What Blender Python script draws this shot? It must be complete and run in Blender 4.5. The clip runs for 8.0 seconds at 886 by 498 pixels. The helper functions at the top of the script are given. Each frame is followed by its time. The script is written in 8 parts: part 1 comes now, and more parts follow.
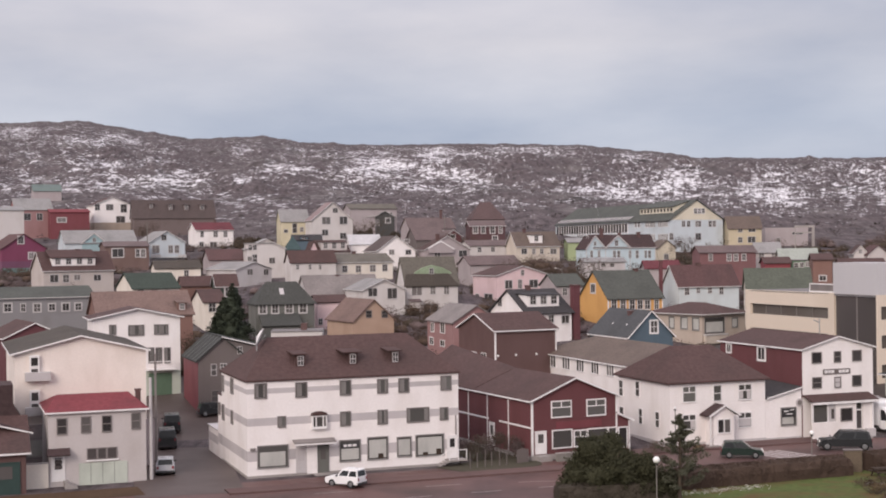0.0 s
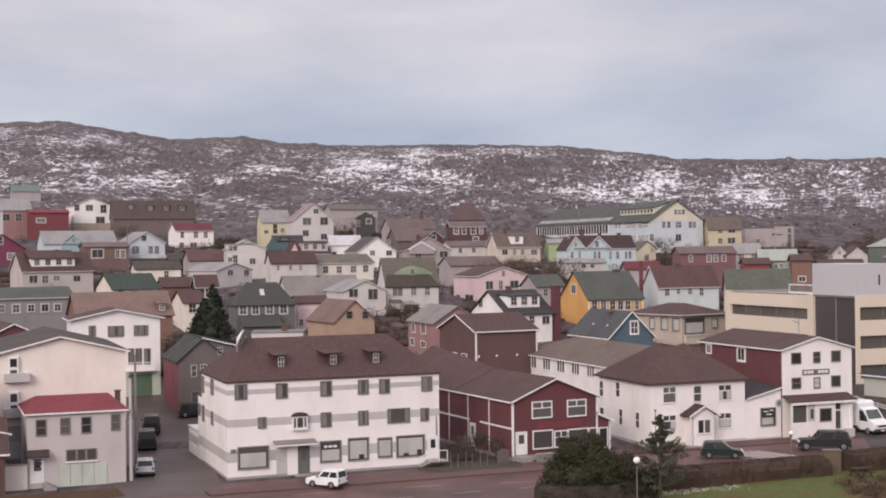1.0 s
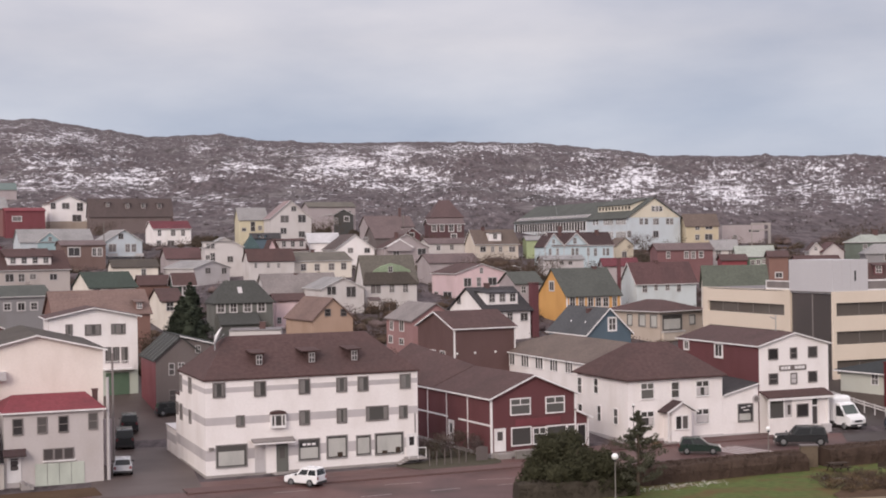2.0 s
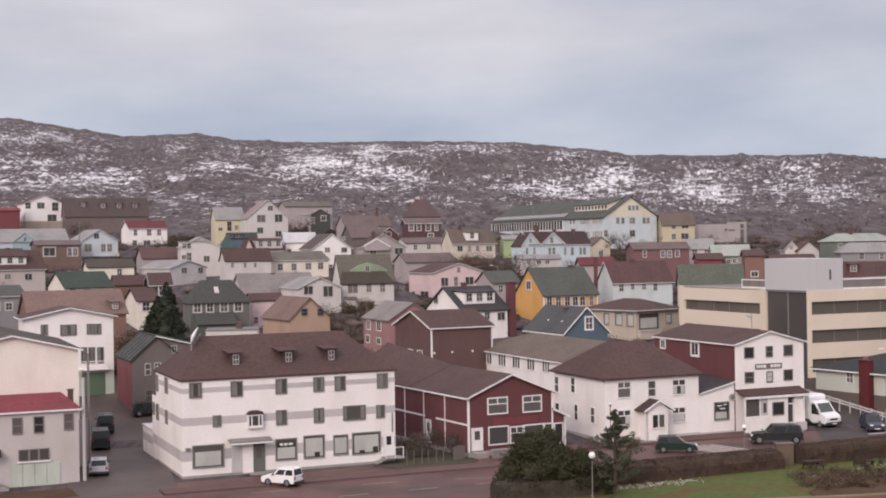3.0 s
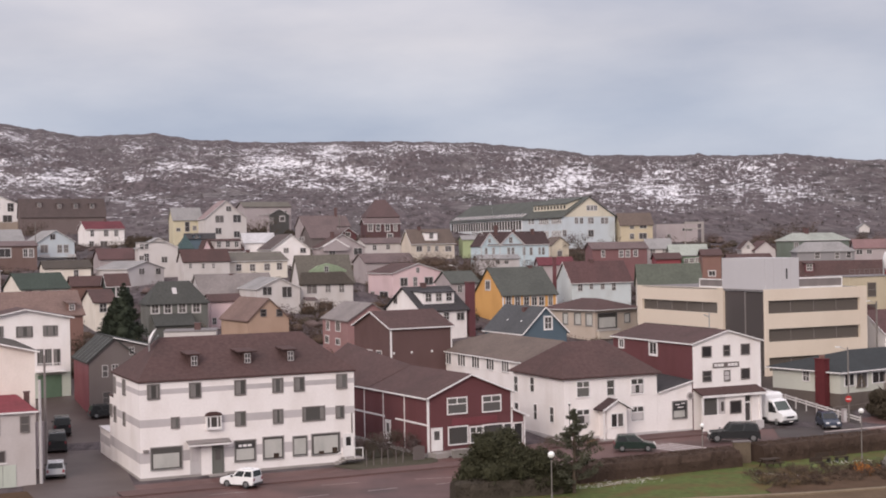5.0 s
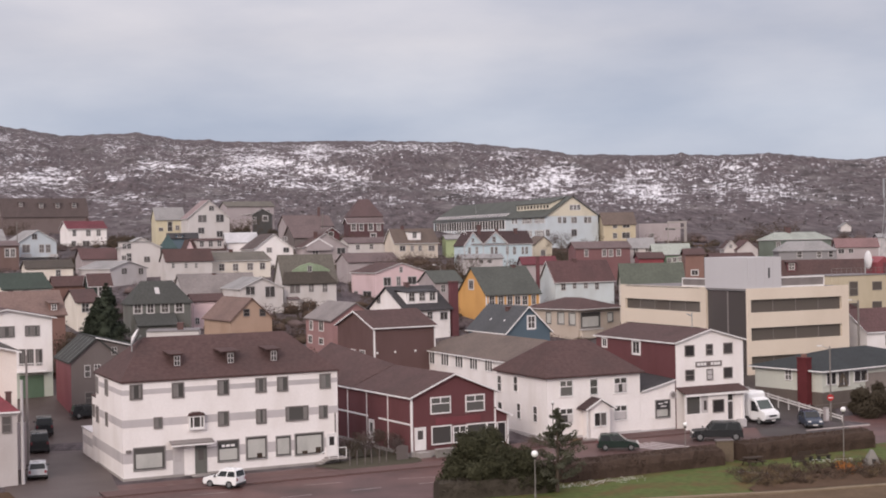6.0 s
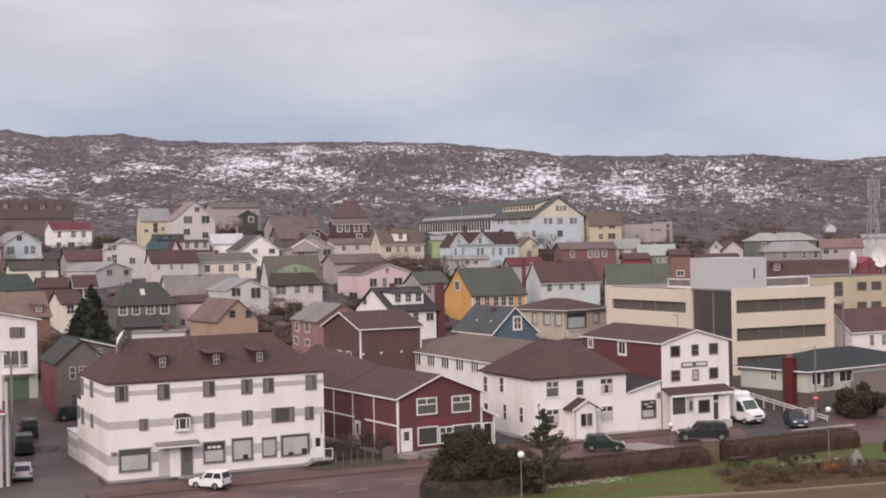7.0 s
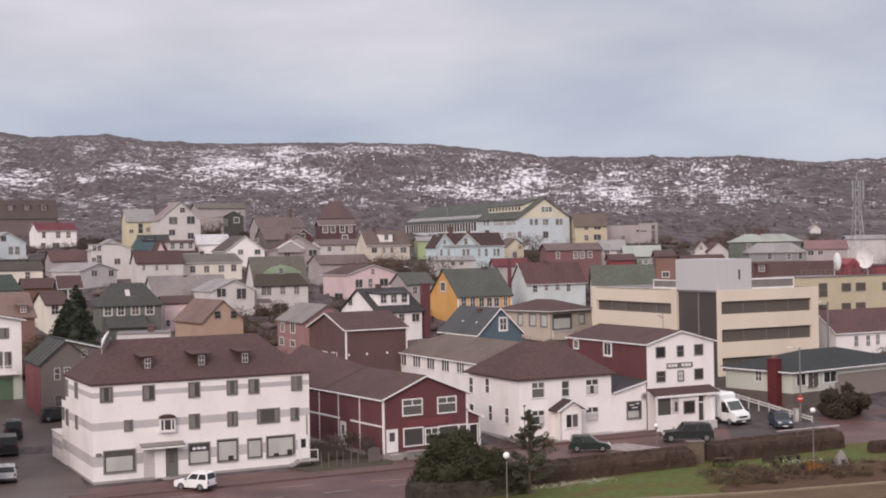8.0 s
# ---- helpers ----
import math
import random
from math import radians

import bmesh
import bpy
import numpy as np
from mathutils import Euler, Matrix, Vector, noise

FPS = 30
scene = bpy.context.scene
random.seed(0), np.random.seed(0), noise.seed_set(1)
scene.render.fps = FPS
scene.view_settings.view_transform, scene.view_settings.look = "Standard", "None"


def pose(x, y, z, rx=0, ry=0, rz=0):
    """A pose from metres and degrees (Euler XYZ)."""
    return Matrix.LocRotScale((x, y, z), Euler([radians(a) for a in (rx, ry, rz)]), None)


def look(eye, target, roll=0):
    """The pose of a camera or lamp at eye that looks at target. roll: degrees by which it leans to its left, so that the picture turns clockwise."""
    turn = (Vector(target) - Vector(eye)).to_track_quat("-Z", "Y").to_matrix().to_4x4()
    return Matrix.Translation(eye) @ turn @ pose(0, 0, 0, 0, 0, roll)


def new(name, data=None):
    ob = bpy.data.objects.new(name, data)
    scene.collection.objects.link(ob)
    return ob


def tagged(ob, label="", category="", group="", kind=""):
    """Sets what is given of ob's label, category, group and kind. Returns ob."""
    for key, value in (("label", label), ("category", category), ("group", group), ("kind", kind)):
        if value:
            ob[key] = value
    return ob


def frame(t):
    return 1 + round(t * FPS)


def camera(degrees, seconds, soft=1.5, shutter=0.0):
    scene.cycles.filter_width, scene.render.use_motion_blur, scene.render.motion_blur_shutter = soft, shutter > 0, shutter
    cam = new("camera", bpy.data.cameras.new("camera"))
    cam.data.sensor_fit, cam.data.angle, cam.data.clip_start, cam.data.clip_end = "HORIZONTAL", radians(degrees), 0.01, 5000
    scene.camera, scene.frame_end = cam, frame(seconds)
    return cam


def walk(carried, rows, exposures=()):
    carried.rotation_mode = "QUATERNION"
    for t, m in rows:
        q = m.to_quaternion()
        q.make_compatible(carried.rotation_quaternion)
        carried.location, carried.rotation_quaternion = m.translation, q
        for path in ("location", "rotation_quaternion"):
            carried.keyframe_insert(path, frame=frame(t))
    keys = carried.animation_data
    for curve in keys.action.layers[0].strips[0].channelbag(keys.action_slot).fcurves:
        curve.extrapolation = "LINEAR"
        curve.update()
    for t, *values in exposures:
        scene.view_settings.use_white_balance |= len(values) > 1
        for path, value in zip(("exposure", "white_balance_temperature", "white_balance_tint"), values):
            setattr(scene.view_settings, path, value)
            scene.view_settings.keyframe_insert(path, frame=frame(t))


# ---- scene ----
cam = camera(36.0, 8.0, soft=1.9)
walk(cam, [
    (0.0, pose(0, 0, 20.0, 90.000, 0.700, -0.000)),
    (0.5, pose(0, 0, 20.0, 90.026, 0.662, -0.377)),
    (1.0, pose(0, 0, 20.0, 90.024, 0.677, -0.807)),
    (1.5, pose(0, 0, 20.0, 89.957, 0.768, -1.264)),
    (3.0, pose(0, 0, 20.0, 89.857, 0.910, -2.693)),
    (3.5, pose(0, 0, 20.0, 89.869, 0.936, -3.195)),
    (4.0, pose(0, 0, 20.0, 89.865, 0.951, -3.641)),
    (4.5, pose(0, 0, 20.0, 89.857, 0.995, -4.039)),
    (6.0, pose(0, 0, 20.0, 89.802, 1.072, -5.108)),
    (6.5, pose(0, 0, 20.0, 89.841, 1.103, -5.444)),
    (7.0, pose(0, 0, 20.0, 89.832, 1.134, -5.695)),
    (7.5, pose(0, 0, 20.0, 89.824, 1.129, -5.930)),
    (8.0, pose(0, 0, 20.0, 89.860, 1.081, -6.293)),
])

# ---- world and light ----
SUN_EL, SUN_AZ = radians(26), radians(206)
world = bpy.data.worlds.new("overcast_sky")
scene.world = world
world.use_nodes = True
wn, wl = world.node_tree.nodes, world.node_tree.links
wn.clear()
w_out = wn.new("ShaderNodeOutputWorld")
w_bg = wn.new("ShaderNodeBackground")
w_sky = wn.new("ShaderNodeTexSky")
w_sky.sky_type, w_sky.sun_disc = "NISHITA", False
w_sky.sun_elevation, w_sky.sun_rotation = SUN_EL, SUN_AZ
w_sky.dust_density, w_sky.air_density = 2.0, 1.0
w_co = wn.new("ShaderNodeTexCoord")
w_map = wn.new("ShaderNodeMapping")
w_map.inputs["Scale"].default_value = (1.0, 1.0, 3.2)
w_noise = wn.new("ShaderNodeTexNoise")
w_noise.inputs["Scale"].default_value = 2.9
w_noise.inputs["Detail"].default_value = 6.0
w_noise.inputs["Roughness"].default_value = 0.52
w_ramp = wn.new("ShaderNodeValToRGB")
w_ramp.color_ramp.elements[0].position, w_ramp.color_ramp.elements[0].color = 0.36, (5.0, 5.12, 5.9, 1)
w_ramp.color_ramp.elements[1].position, w_ramp.color_ramp.elements[1].color = 0.64, (7.45, 7.1, 7.35, 1)
w_mix = wn.new("ShaderNodeMixRGB")
w_mix.inputs[0].default_value = 0.9
# an overcast sky grows brighter towards the zenith
w_sep = wn.new("ShaderNodeSeparateXYZ")
w_grad = wn.new("ShaderNodeValToRGB")
w_grad.color_ramp.elements[0].position, w_grad.color_ramp.elements[0].color = 0.0, (0.84, 0.92, 1.04, 1)
w_grad.color_ramp.elements[1].position, w_grad.color_ramp.elements[1].color = 1.0, (2.6, 2.5, 2.45, 1)
for at, c in ((0.09, (0.86, 0.93, 1.03)), (0.15, (0.98, 0.98, 1.01)), (0.3, (1.25, 1.22, 1.24))):
    e = w_grad.color_ramp.elements.new(at)
    e.color = (*c, 1)
w_mul = wn.new("ShaderNodeMixRGB")
w_mul.blend_type, w_mul.inputs[0].default_value = "MULTIPLY", 1.0
wl.new(w_co.outputs["Generated"], w_sep.inputs[0])
wl.new(w_sep.outputs["Z"], w_grad.inputs["Fac"])
wl.new(w_co.outputs["Generated"], w_map.inputs["Vector"])
wl.new(w_map.outputs["Vector"], w_noise.inputs["Vector"])
wl.new(w_noise.outputs["Fac"], w_ramp.inputs["Fac"])
wl.new(w_ramp.outputs["Color"], w_mul.inputs[1])
wl.new(w_grad.outputs["Color"], w_mul.inputs[2])
wl.new(w_sky.outputs["Color"], w_mix.inputs[1])
wl.new(w_mul.outputs["Color"], w_mix.inputs[2])
wl.new(w_mix.outputs["Color"], w_bg.inputs["Color"])
w_bg.inputs["Strength"].default_value = 0.1
wl.new(w_bg.outputs["Background"], w_out.inputs["Surface"])

sun = new("sun", bpy.data.lights.new("sun", "SUN"))
sun.data.energy, sun.data.angle, sun.data.color = 2.0, radians(30), (1.0, 0.88, 0.78)
sun.matrix_world = look((math.sin(SUN_AZ) * 100, math.cos(SUN_AZ) * 100, 100 * math.tan(SUN_EL)), (0, 0, 0))

# ---- materials ----


def surface(name, rgb, rough=0.7, spread=0.12, grain=6.0, stain=0.5, stain_rgb=None, boards=0.0, board_axis="Z",
            bump=0.15, metal=0.0, by_object=0.0, courses=0.0, spec=0.5, stain_mix=0.5):
    """A weathered surface: base colour varied by grain and by larger stains, with boards or courses as relief."""
    m = bpy.data.materials.new(name)
    m.use_nodes = True
    n, l = m.node_tree.nodes, m.node_tree.links
    b = n["Principled BSDF"]
    co = n.new("ShaderNodeTexCoord")
    fine = n.new("ShaderNodeTexNoise")
    fine.inputs["Scale"].default_value, fine.inputs["Detail"].default_value = grain, 5.0
    big = n.new("ShaderNodeTexNoise")
    big.inputs["Scale"].default_value, big.inputs["Detail"].default_value = stain, 4.0
    stretch = n.new("ShaderNodeMapping")
    stretch.inputs["Scale"].default_value = (1.0, 1.0, 0.45)
    l.new(co.outputs["Object"], stretch.inputs["Vector"])
    l.new(co.outputs["Object"], fine.inputs["Vector"])
    l.new(stretch.outputs["Vector"], big.inputs["Vector"])
    c1 = n.new("ShaderNodeMixRGB")
    c1.inputs[1].default_value = (*[c * (1 - spread) for c in rgb], 1)
    c1.inputs[2].default_value = (*[min(1, c * (1 + spread)) for c in rgb], 1)
    l.new(fine.outputs["Fac"], c1.inputs[0])
    r = n.new("ShaderNodeValToRGB")
    r.color_ramp.elements[0].position, r.color_ramp.elements[1].position = 0.45, 0.75
    r.color_ramp.elements[1].color = (stain_mix, stain_mix, stain_mix, 1)
    l.new(big.outputs["Fac"], r.inputs["Fac"])
    c2 = n.new("ShaderNodeMixRGB")
    sr = stain_rgb or [c * 0.6 for c in rgb]
    c2.inputs[2].default_value = (*sr, 1)
    l.new(r.outputs["Color"], c2.inputs[0])
    l.new(c1.outputs["Color"], c2.inputs[1])
    col = c2.outputs["Color"]
    height = fine.outputs["Fac"]
    if boards or courses:
        wave = n.new("ShaderNodeTexWave")
        wave.wave_type, wave.bands_direction, wave.wave_profile = "BANDS", board_axis, "SAW"
        wave.inputs["Scale"].default_value = 0.314 / (boards or courses)
        wave.inputs["Distortion"].default_value = 0.0 if boards else 0.6
        l.new(co.outputs["Object"], wave.inputs["Vector"])
        mixh = n.new("ShaderNodeMath")
        mixh.operation = "MULTIPLY_ADD"
        mixh.inputs[1].default_value = 1.2
        l.new(wave.outputs["Fac"], mixh.inputs[0])
        l.new(fine.outputs["Fac"], mixh.inputs[2])
        height = mixh.outputs["Value"]
    if by_object:
        info = n.new("ShaderNodeObjectInfo")
        hsv = n.new("ShaderNodeHueSaturation")
        ma = n.new("ShaderNodeMath")
        ma.operation = "MULTIPLY_ADD"
        ma.inputs[1].default_value, ma.inputs[2].default_value = by_object, 1 - by_object / 2
        l.new(info.outputs["Random"], ma.inputs[0])
        l.new(ma.outputs["Value"], hsv.inputs["Value"])
        l.new(col, hsv.inputs["Color"])
        col = hsv.outputs["Color"]
    l.new(col, b.inputs["Base Color"])
    bp = n.new("ShaderNodeBump")
    bp.inputs["Strength"].default_value, bp.inputs["Distance"].default_value = bump, 0.03
    l.new(height, bp.inputs["Height"])
    l.new(bp.outputs["Normal"], b.inputs["Normal"])
    rr = n.new("ShaderNodeMapRange")
    rr.inputs["To Min"].default_value, rr.inputs["To Max"].default_value = max(0.05, rough - 0.1), min(1, rough + 0.12)
    l.new(big.outputs["Fac"], rr.inputs["Value"])
    l.new(rr.outputs["Result"], b.inputs["Roughness"])
    b.inputs["Metallic"].default_value = metal
    b.inputs["Specular IOR Level"].default_value = min(spec, 0.12) if rough >= 0.75 else spec
    return m


WALLS = {
    # the old white of far walls is weathered and also dulled for mist
    "white": (0.86, 0.815, 0.81), "cream": (0.76, 0.69, 0.60), "magenta": (0.24, 0.045, 0.11), "rosygrey": (0.54, 0.49, 0.485), "mauvegrey": (0.40, 0.34, 0.35), "warmwhite": (0.82, 0.73, 0.67), "wallred": (0.21, 0.045, 0.058), "iceblue": (0.50, 0.63, 0.69), "hazyoldwhite": (0.60, 0.56, 0.55), "palesage": (0.56, 0.575, 0.50), "palesand": (0.66, 0.57, 0.42), "tealblue": (0.30, 0.46, 0.50), "mauvebeige": (0.52, 0.455, 0.425), "dullbrick": (0.19, 0.115, 0.10), "palemust": (0.55, 0.46, 0.30), "brownwall": (0.14, 0.11, 0.095), "drywall": (0.25, 0.205, 0.18), "paleice": (0.58, 0.65, 0.67), "fadedmaroon": (0.22, 0.095, 0.10), "buff": (0.50, 0.41, 0.335), "charcoal": (0.075, 0.074, 0.072), "palegrey": (0.52, 0.49, 0.50), "beige": (0.62, 0.54, 0.45),
    "red": (0.155, 0.046, 0.052), "terracebrown": (0.17, 0.125, 0.12), "darkbrown": (0.135, 0.07, 0.066), "greybrown": (0.16, 0.13, 0.125), "maroon": (0.15, 0.045, 0.055),
    "crimson": (0.28, 0.045, 0.06), "blue": (0.085, 0.135, 0.18), "paleblue": (0.54, 0.61, 0.66), "tan": (0.42, 0.33, 0.26),
    "yellow": (0.70, 0.34, 0.05), "pink": (0.72, 0.51, 0.53), "ochre": (0.46, 0.30, 0.21), "rosy": (0.36, 0.185, 0.185),
    "greygreen": (0.145, 0.148, 0.135), "brick": (0.24, 0.12, 0.095), "darkgreen": (0.04, 0.06, 0.05), "grey": (0.26, 0.25, 0.26),
    "sagegreen": (0.16, 0.20, 0.165), "purple": (0.20, 0.07, 0.14), "darkmaroon": (0.11, 0.05, 0.055), "paleyellow": (0.62, 0.55, 0.36), "teal": (0.14, 0.24, 0.23), "lime": (0.34, 0.42, 0.2), "green": (0.15, 0.27, 0.17),
}
ROOFS = {
    "brownroof": (0.092, 0.050, 0.047), "tanroof": (0.14, 0.102, 0.085), "slateroof": (0.078, 0.081, 0.088), "redroof": (0.21, 0.034, 0.045), "crimsonroof": (0.145, 0.032, 0.043),
    "darkslate": (0.055, 0.058, 0.056), "deepslate": (0.036, 0.041, 0.044), "blackroof": (0.055, 0.051, 0.055), "greenroof": (0.084, 0.09, 0.08), "greyroof": (0.26, 0.25, 0.25), "mossdark": (0.078, 0.064, 0.053), "mossroof": (0.135, 0.12, 0.10),
    "maroonroof": (0.115, 0.058, 0.058), "duskroof": (0.07, 0.042, 0.043), "flatroof": (0.20, 0.18, 0.18), "tealroof": (0.13, 0.175, 0.165), "rustroof": (0.19, 0.118, 0.10),
    "mauveroof": (0.15, 0.105, 0.105), "warmgreyroof": (0.22, 0.19, 0.185), "lightgreenroof": (0.27, 0.36, 0.22), "rosyroof": (0.27, 0.19, 0.19), "fadedredroof": (0.22, 0.12, 0.12), "seagreenroof": (0.06, 0.105, 0.11), "peakroof": (0.12, 0.074, 0.075), "forestroof": (0.070, 0.072, 0.067), "pinegreenroof": (0.048, 0.066, 0.053), "oldgreenroof": (0.092, 0.104, 0.08), "umberroof": (0.10, 0.073, 0.07), "whiteroof": (0.48, 0.47, 0.49), "palegreenroof": (0.31, 0.34, 0.30),
}
MUTE = 0.22


def muted(c):
    """Haze put into the colour: part of it gone to a warm grey."""
    g = 0.3 * c[0] + 0.55 * c[1] + 0.15 * c[2]
    return tuple(v * (1 - MUTE) + g * t * MUTE for v, t in zip(c, (1.05, 0.98, 0.98)))


MAT = {}
for k, c in WALLS.items():
    c = muted(c)
    MAT[k] = surface("paint_" + k, c, 0.6, 0.08, 5.0, 0.45, [v * t for v, t in zip(c, (0.78, 0.75, 0.72))], boards=0.16, bump=0.4, spec=0.3)
for k, c in ROOFS.items():
    c = muted(c)
    MAT[k] = surface("roofing_" + k, c, 0.75, 0.4, 3.0, 0.3, [v * 0.5 + 0.02 for v in c], courses=0.2, bump=0.5, spec=0.2)
MAT["trim"] = surface("white_trim_paint", (0.78, 0.75, 0.75), 0.5, 0.04, 8, 0.8, bump=0.05)
# dull white: wear on the fence, painted-in haze on the far houses
MAT["worn_hazed_trim"] = surface("weathered_hazed_trim_paint", (0.55, 0.52, 0.515), 0.6, 0.1, 6, 0.8, bump=0.1, spec=0.3)
MAT["band"] = surface("grey_band_paint", (0.50, 0.46, 0.47), 0.6, 0.05, 8, 0.4, bump=0.05)
MAT["curtain"] = surface("grey_curtain", (0.21, 0.195, 0.19), 0.8, 0.15, 8, 1.5, bump=0.1)
MAT["blind"] = surface("pale_blind", (0.45, 0.44, 0.42), 0.7, 0.08, 4, 0.8, bump=0.05)
MAT["shop_frame"] = surface("grey_shop_frame", (0.27, 0.25, 0.245), 0.6, 0.08, 8, 0.8, bump=0.05)
MAT["frame_dark"] = surface("weathered_window_frame", (0.20, 0.175, 0.17), 0.6, 0.08, 8, 0.8, bump=0.05)
MAT["concrete"] = surface("concrete", (0.33, 0.30, 0.29), 0.8, 0.15, 4, 0.4, bump=0.2)
MAT["asphalt"] = surface("wet_asphalt", (0.118, 0.063, 0.058), 0.5, 0.25, 2.0, 0.14, (0.05, 0.034, 0.033), bump=0.1, spec=0.2, stain_mix=0.9)
MAT["pavement"] = surface("pavement_concrete", (0.125, 0.078, 0.074), 0.75, 0.15, 3.0, 0.2, bump=0.1)
MAT["roadpaint"] = surface("road_paint", (0.42, 0.36, 0.35), 0.6, 0.15, 5.0, 2.0, (0.2, 0.16, 0.16), bump=0.05)
MAT["grass"] = surface("lawn_grass", (0.083, 0.102, 0.034), 0.95, 0.5, 1.6, 0.4, (0.115, 0.066, 0.036), bump=0.7, spec=0.1, stain_mix=1.0)
MAT["hedge"] = surface("hedge_leaves", (0.058, 0.048, 0.038), 0.9, 0.35, 8.0, 0.8, bump=0.6)
MAT["soil"] = surface("bare_soil", (0.084, 0.052, 0.033), 0.95, 0.3, 3.0, 0.4, bump=0.6)
MAT["leaf"] = surface("evergreen_leaves", (0.046, 0.045, 0.026), 0.8, 0.4, 5.0, 0.8, bump=0.2)
MAT["twig"] = surface("bare_twigs", (0.095, 0.066, 0.05), 0.9, 0.3, 9.0, 1.0, bump=0.2)
MAT["bark"] = surface("bark", (0.09, 0.07, 0.055), 0.95, 0.3, 12.0, 2.0, bump=0.6)
MAT["steel"] = surface("galvanised_steel", (0.42, 0.42, 0.43), 0.45, 0.1, 10.0, 2.0, bump=0.05, metal=0.6)
MAT["pole"] = surface("grey_pole", (0.20, 0.18, 0.17), 0.8, 0.15, 10.0, 2.0, bump=0.1)
MAT["rubber"] = surface("tyre_rubber", (0.025, 0.025, 0.026), 0.85, 0.1, 30.0, 5.0, bump=0.1)
MAT["darkmetal"] = surface("dark_metal", (0.04, 0.038, 0.04), 0.5, 0.1, 10.0, 2.0, bump=0.05)
MAT["globe"] = surface("milk_glass_globe", (0.82, 0.80, 0.80), 0.25, 0.02, 4.0, 1.0, bump=0.0)
MAT["stone"] = surface("grey_stone", (0.215, 0.2, 0.185), 0.9, 0.25, 6.0, 1.5, bump=0.5)
MAT["garage_green"] = surface("green_garage_paint", (0.095, 0.15, 0.10), 0.6, 0.08, 6.0, 0.7, boards=0.2, bump=0.2)
MAT["pale_green"] = surface("pale_green_paint", (0.50, 0.53, 0.47), 0.6, 0.06, 6.0, 0.7, boards=0.2, bump=0.2)
MAT["dark_door"] = surface("dark_green_door", (0.025, 0.05, 0.045), 0.6, 0.1, 6.0, 0.7, bump=0.1)


MAT["officewall"] = surface("cream_office_panels", (0.68, 0.58, 0.485), 0.6, 0.05, 3.0, 0.15, (0.55, 0.46, 0.37), bump=0.08)
MAT["officemetal"] = surface("grey_cladding_metal", (0.51, 0.49, 0.505), 0.5, 0.04, 3.0, 0.15, (0.46, 0.44, 0.46), bump=0.05)
MAT["chimneybrick"] = surface("red_chimney_brick", (0.125, 0.032, 0.036), 0.85, 0.2, 7.0, 0.8, courses=0.08, bump=0.5)
MAT["palemustard"] = surface("pale_yellow_cladding", (0.66, 0.60, 0.49), 0.6, 0.05, 6.0, 0.3, boards=0.2, bump=0.2)
MAT["drivegrey"] = surface("dark_wet_asphalt", (0.088, 0.066, 0.061), 0.5, 0.2, 3.0, 0.15, bump=0.1, spec=0.2)
MAT["drivedark"] = surface("dark_wet_driveway", (0.05, 0.039, 0.037), 0.5, 0.2, 3.0, 0.15, bump=0.1, spec=0.2)
MAT["slateseam"] = surface("grey_roof_seam", (0.16, 0.155, 0.155), 0.7, 0.15, 6.0, 0.6, bump=0.1)
MAT["hedgebrown"] = surface("brown_hedge_leaves", (0.068, 0.046, 0.036), 0.9, 0.35, 8.0, 0.8, bump=0.4)
MAT["gardenscrub"] = surface("garden_scrub_leaves", (0.085, 0.066, 0.054), 0.9, 0.5, 0.5, 0.05, (0.05, 0.055, 0.035), bump=0.2)
MAT["mauvetwig"] = surface("mauve_twigs", (0.135, 0.10, 0.098), 0.9, 0.4, 1.0, 0.1, (0.09, 0.07, 0.06), bump=0.2)
MAT["heathscrub"] = surface("grey_heath_scrub", (0.092, 0.078, 0.078), 0.9, 0.4, 1.0, 0.1, (0.06, 0.052, 0.05), bump=0.2)
MAT["drygrass"] = surface("dry_grass", (0.14, 0.10, 0.06), 0.9, 0.35, 8.0, 0.8, bump=0.3)
MAT["orangeleaf"] = surface("orange_leaves", (0.42, 0.15, 0.03), 0.8, 0.35, 8.0, 0.8, bump=0.2)
MAT["palefoliage"] = surface("pale_green_foliage", (0.20, 0.24, 0.10), 0.8, 0.35, 8.0, 0.8, bump=0.2)
MAT["pineleaf"] = surface("pine_needles", (0.085, 0.085, 0.06), 0.8, 0.35, 8.0, 0.8, bump=0.2)
MAT["darkshrub"] = surface("dark_shrub_leaves", (0.062, 0.05, 0.036), 0.9, 0.35, 5.0, 0.8, bump=0.3)
MAT["mossyard"] = surface("dark_mossy_earth", (0.075, 0.066, 0.05), 0.95, 0.3, 4.0, 0.5, (0.05, 0.052, 0.03), bump=0.4)
MAT["gravel"] = surface("brown_gravel", (0.115, 0.078, 0.05), 0.95, 0.3, 3.0, 0.4, bump=0.5)
MAT["spruceleaf"] = surface("spruce_needles", (0.04, 0.048, 0.034), 0.85, 0.35, 5.0, 0.8, bump=0.2)
MAT["tanpier"] = surface("tan_rubble", (0.14, 0.108, 0.08), 0.9, 0.25, 4.0, 1.0, bump=0.4)
MAT["tanstone"] = surface("tan_kerb_stone", (0.22, 0.17, 0.12), 0.9, 0.25, 4.0, 1.0, bump=0.4)
MAT["rim"] = surface("grey_wheel_rim", (0.22, 0.22, 0.225), 0.4, 0.1, 10.0, 2.0, bump=0.05, metal=0.5)
MAT["oldwood"] = surface("weathered_dark_wood", (0.055, 0.04, 0.032), 0.85, 0.25, 8.0, 1.0, bump=0.3)
MAT["signred"] = surface("sign_red_enamel", (0.42, 0.03, 0.03), 0.4, 0.05, 8.0, 2.0, bump=0.02)
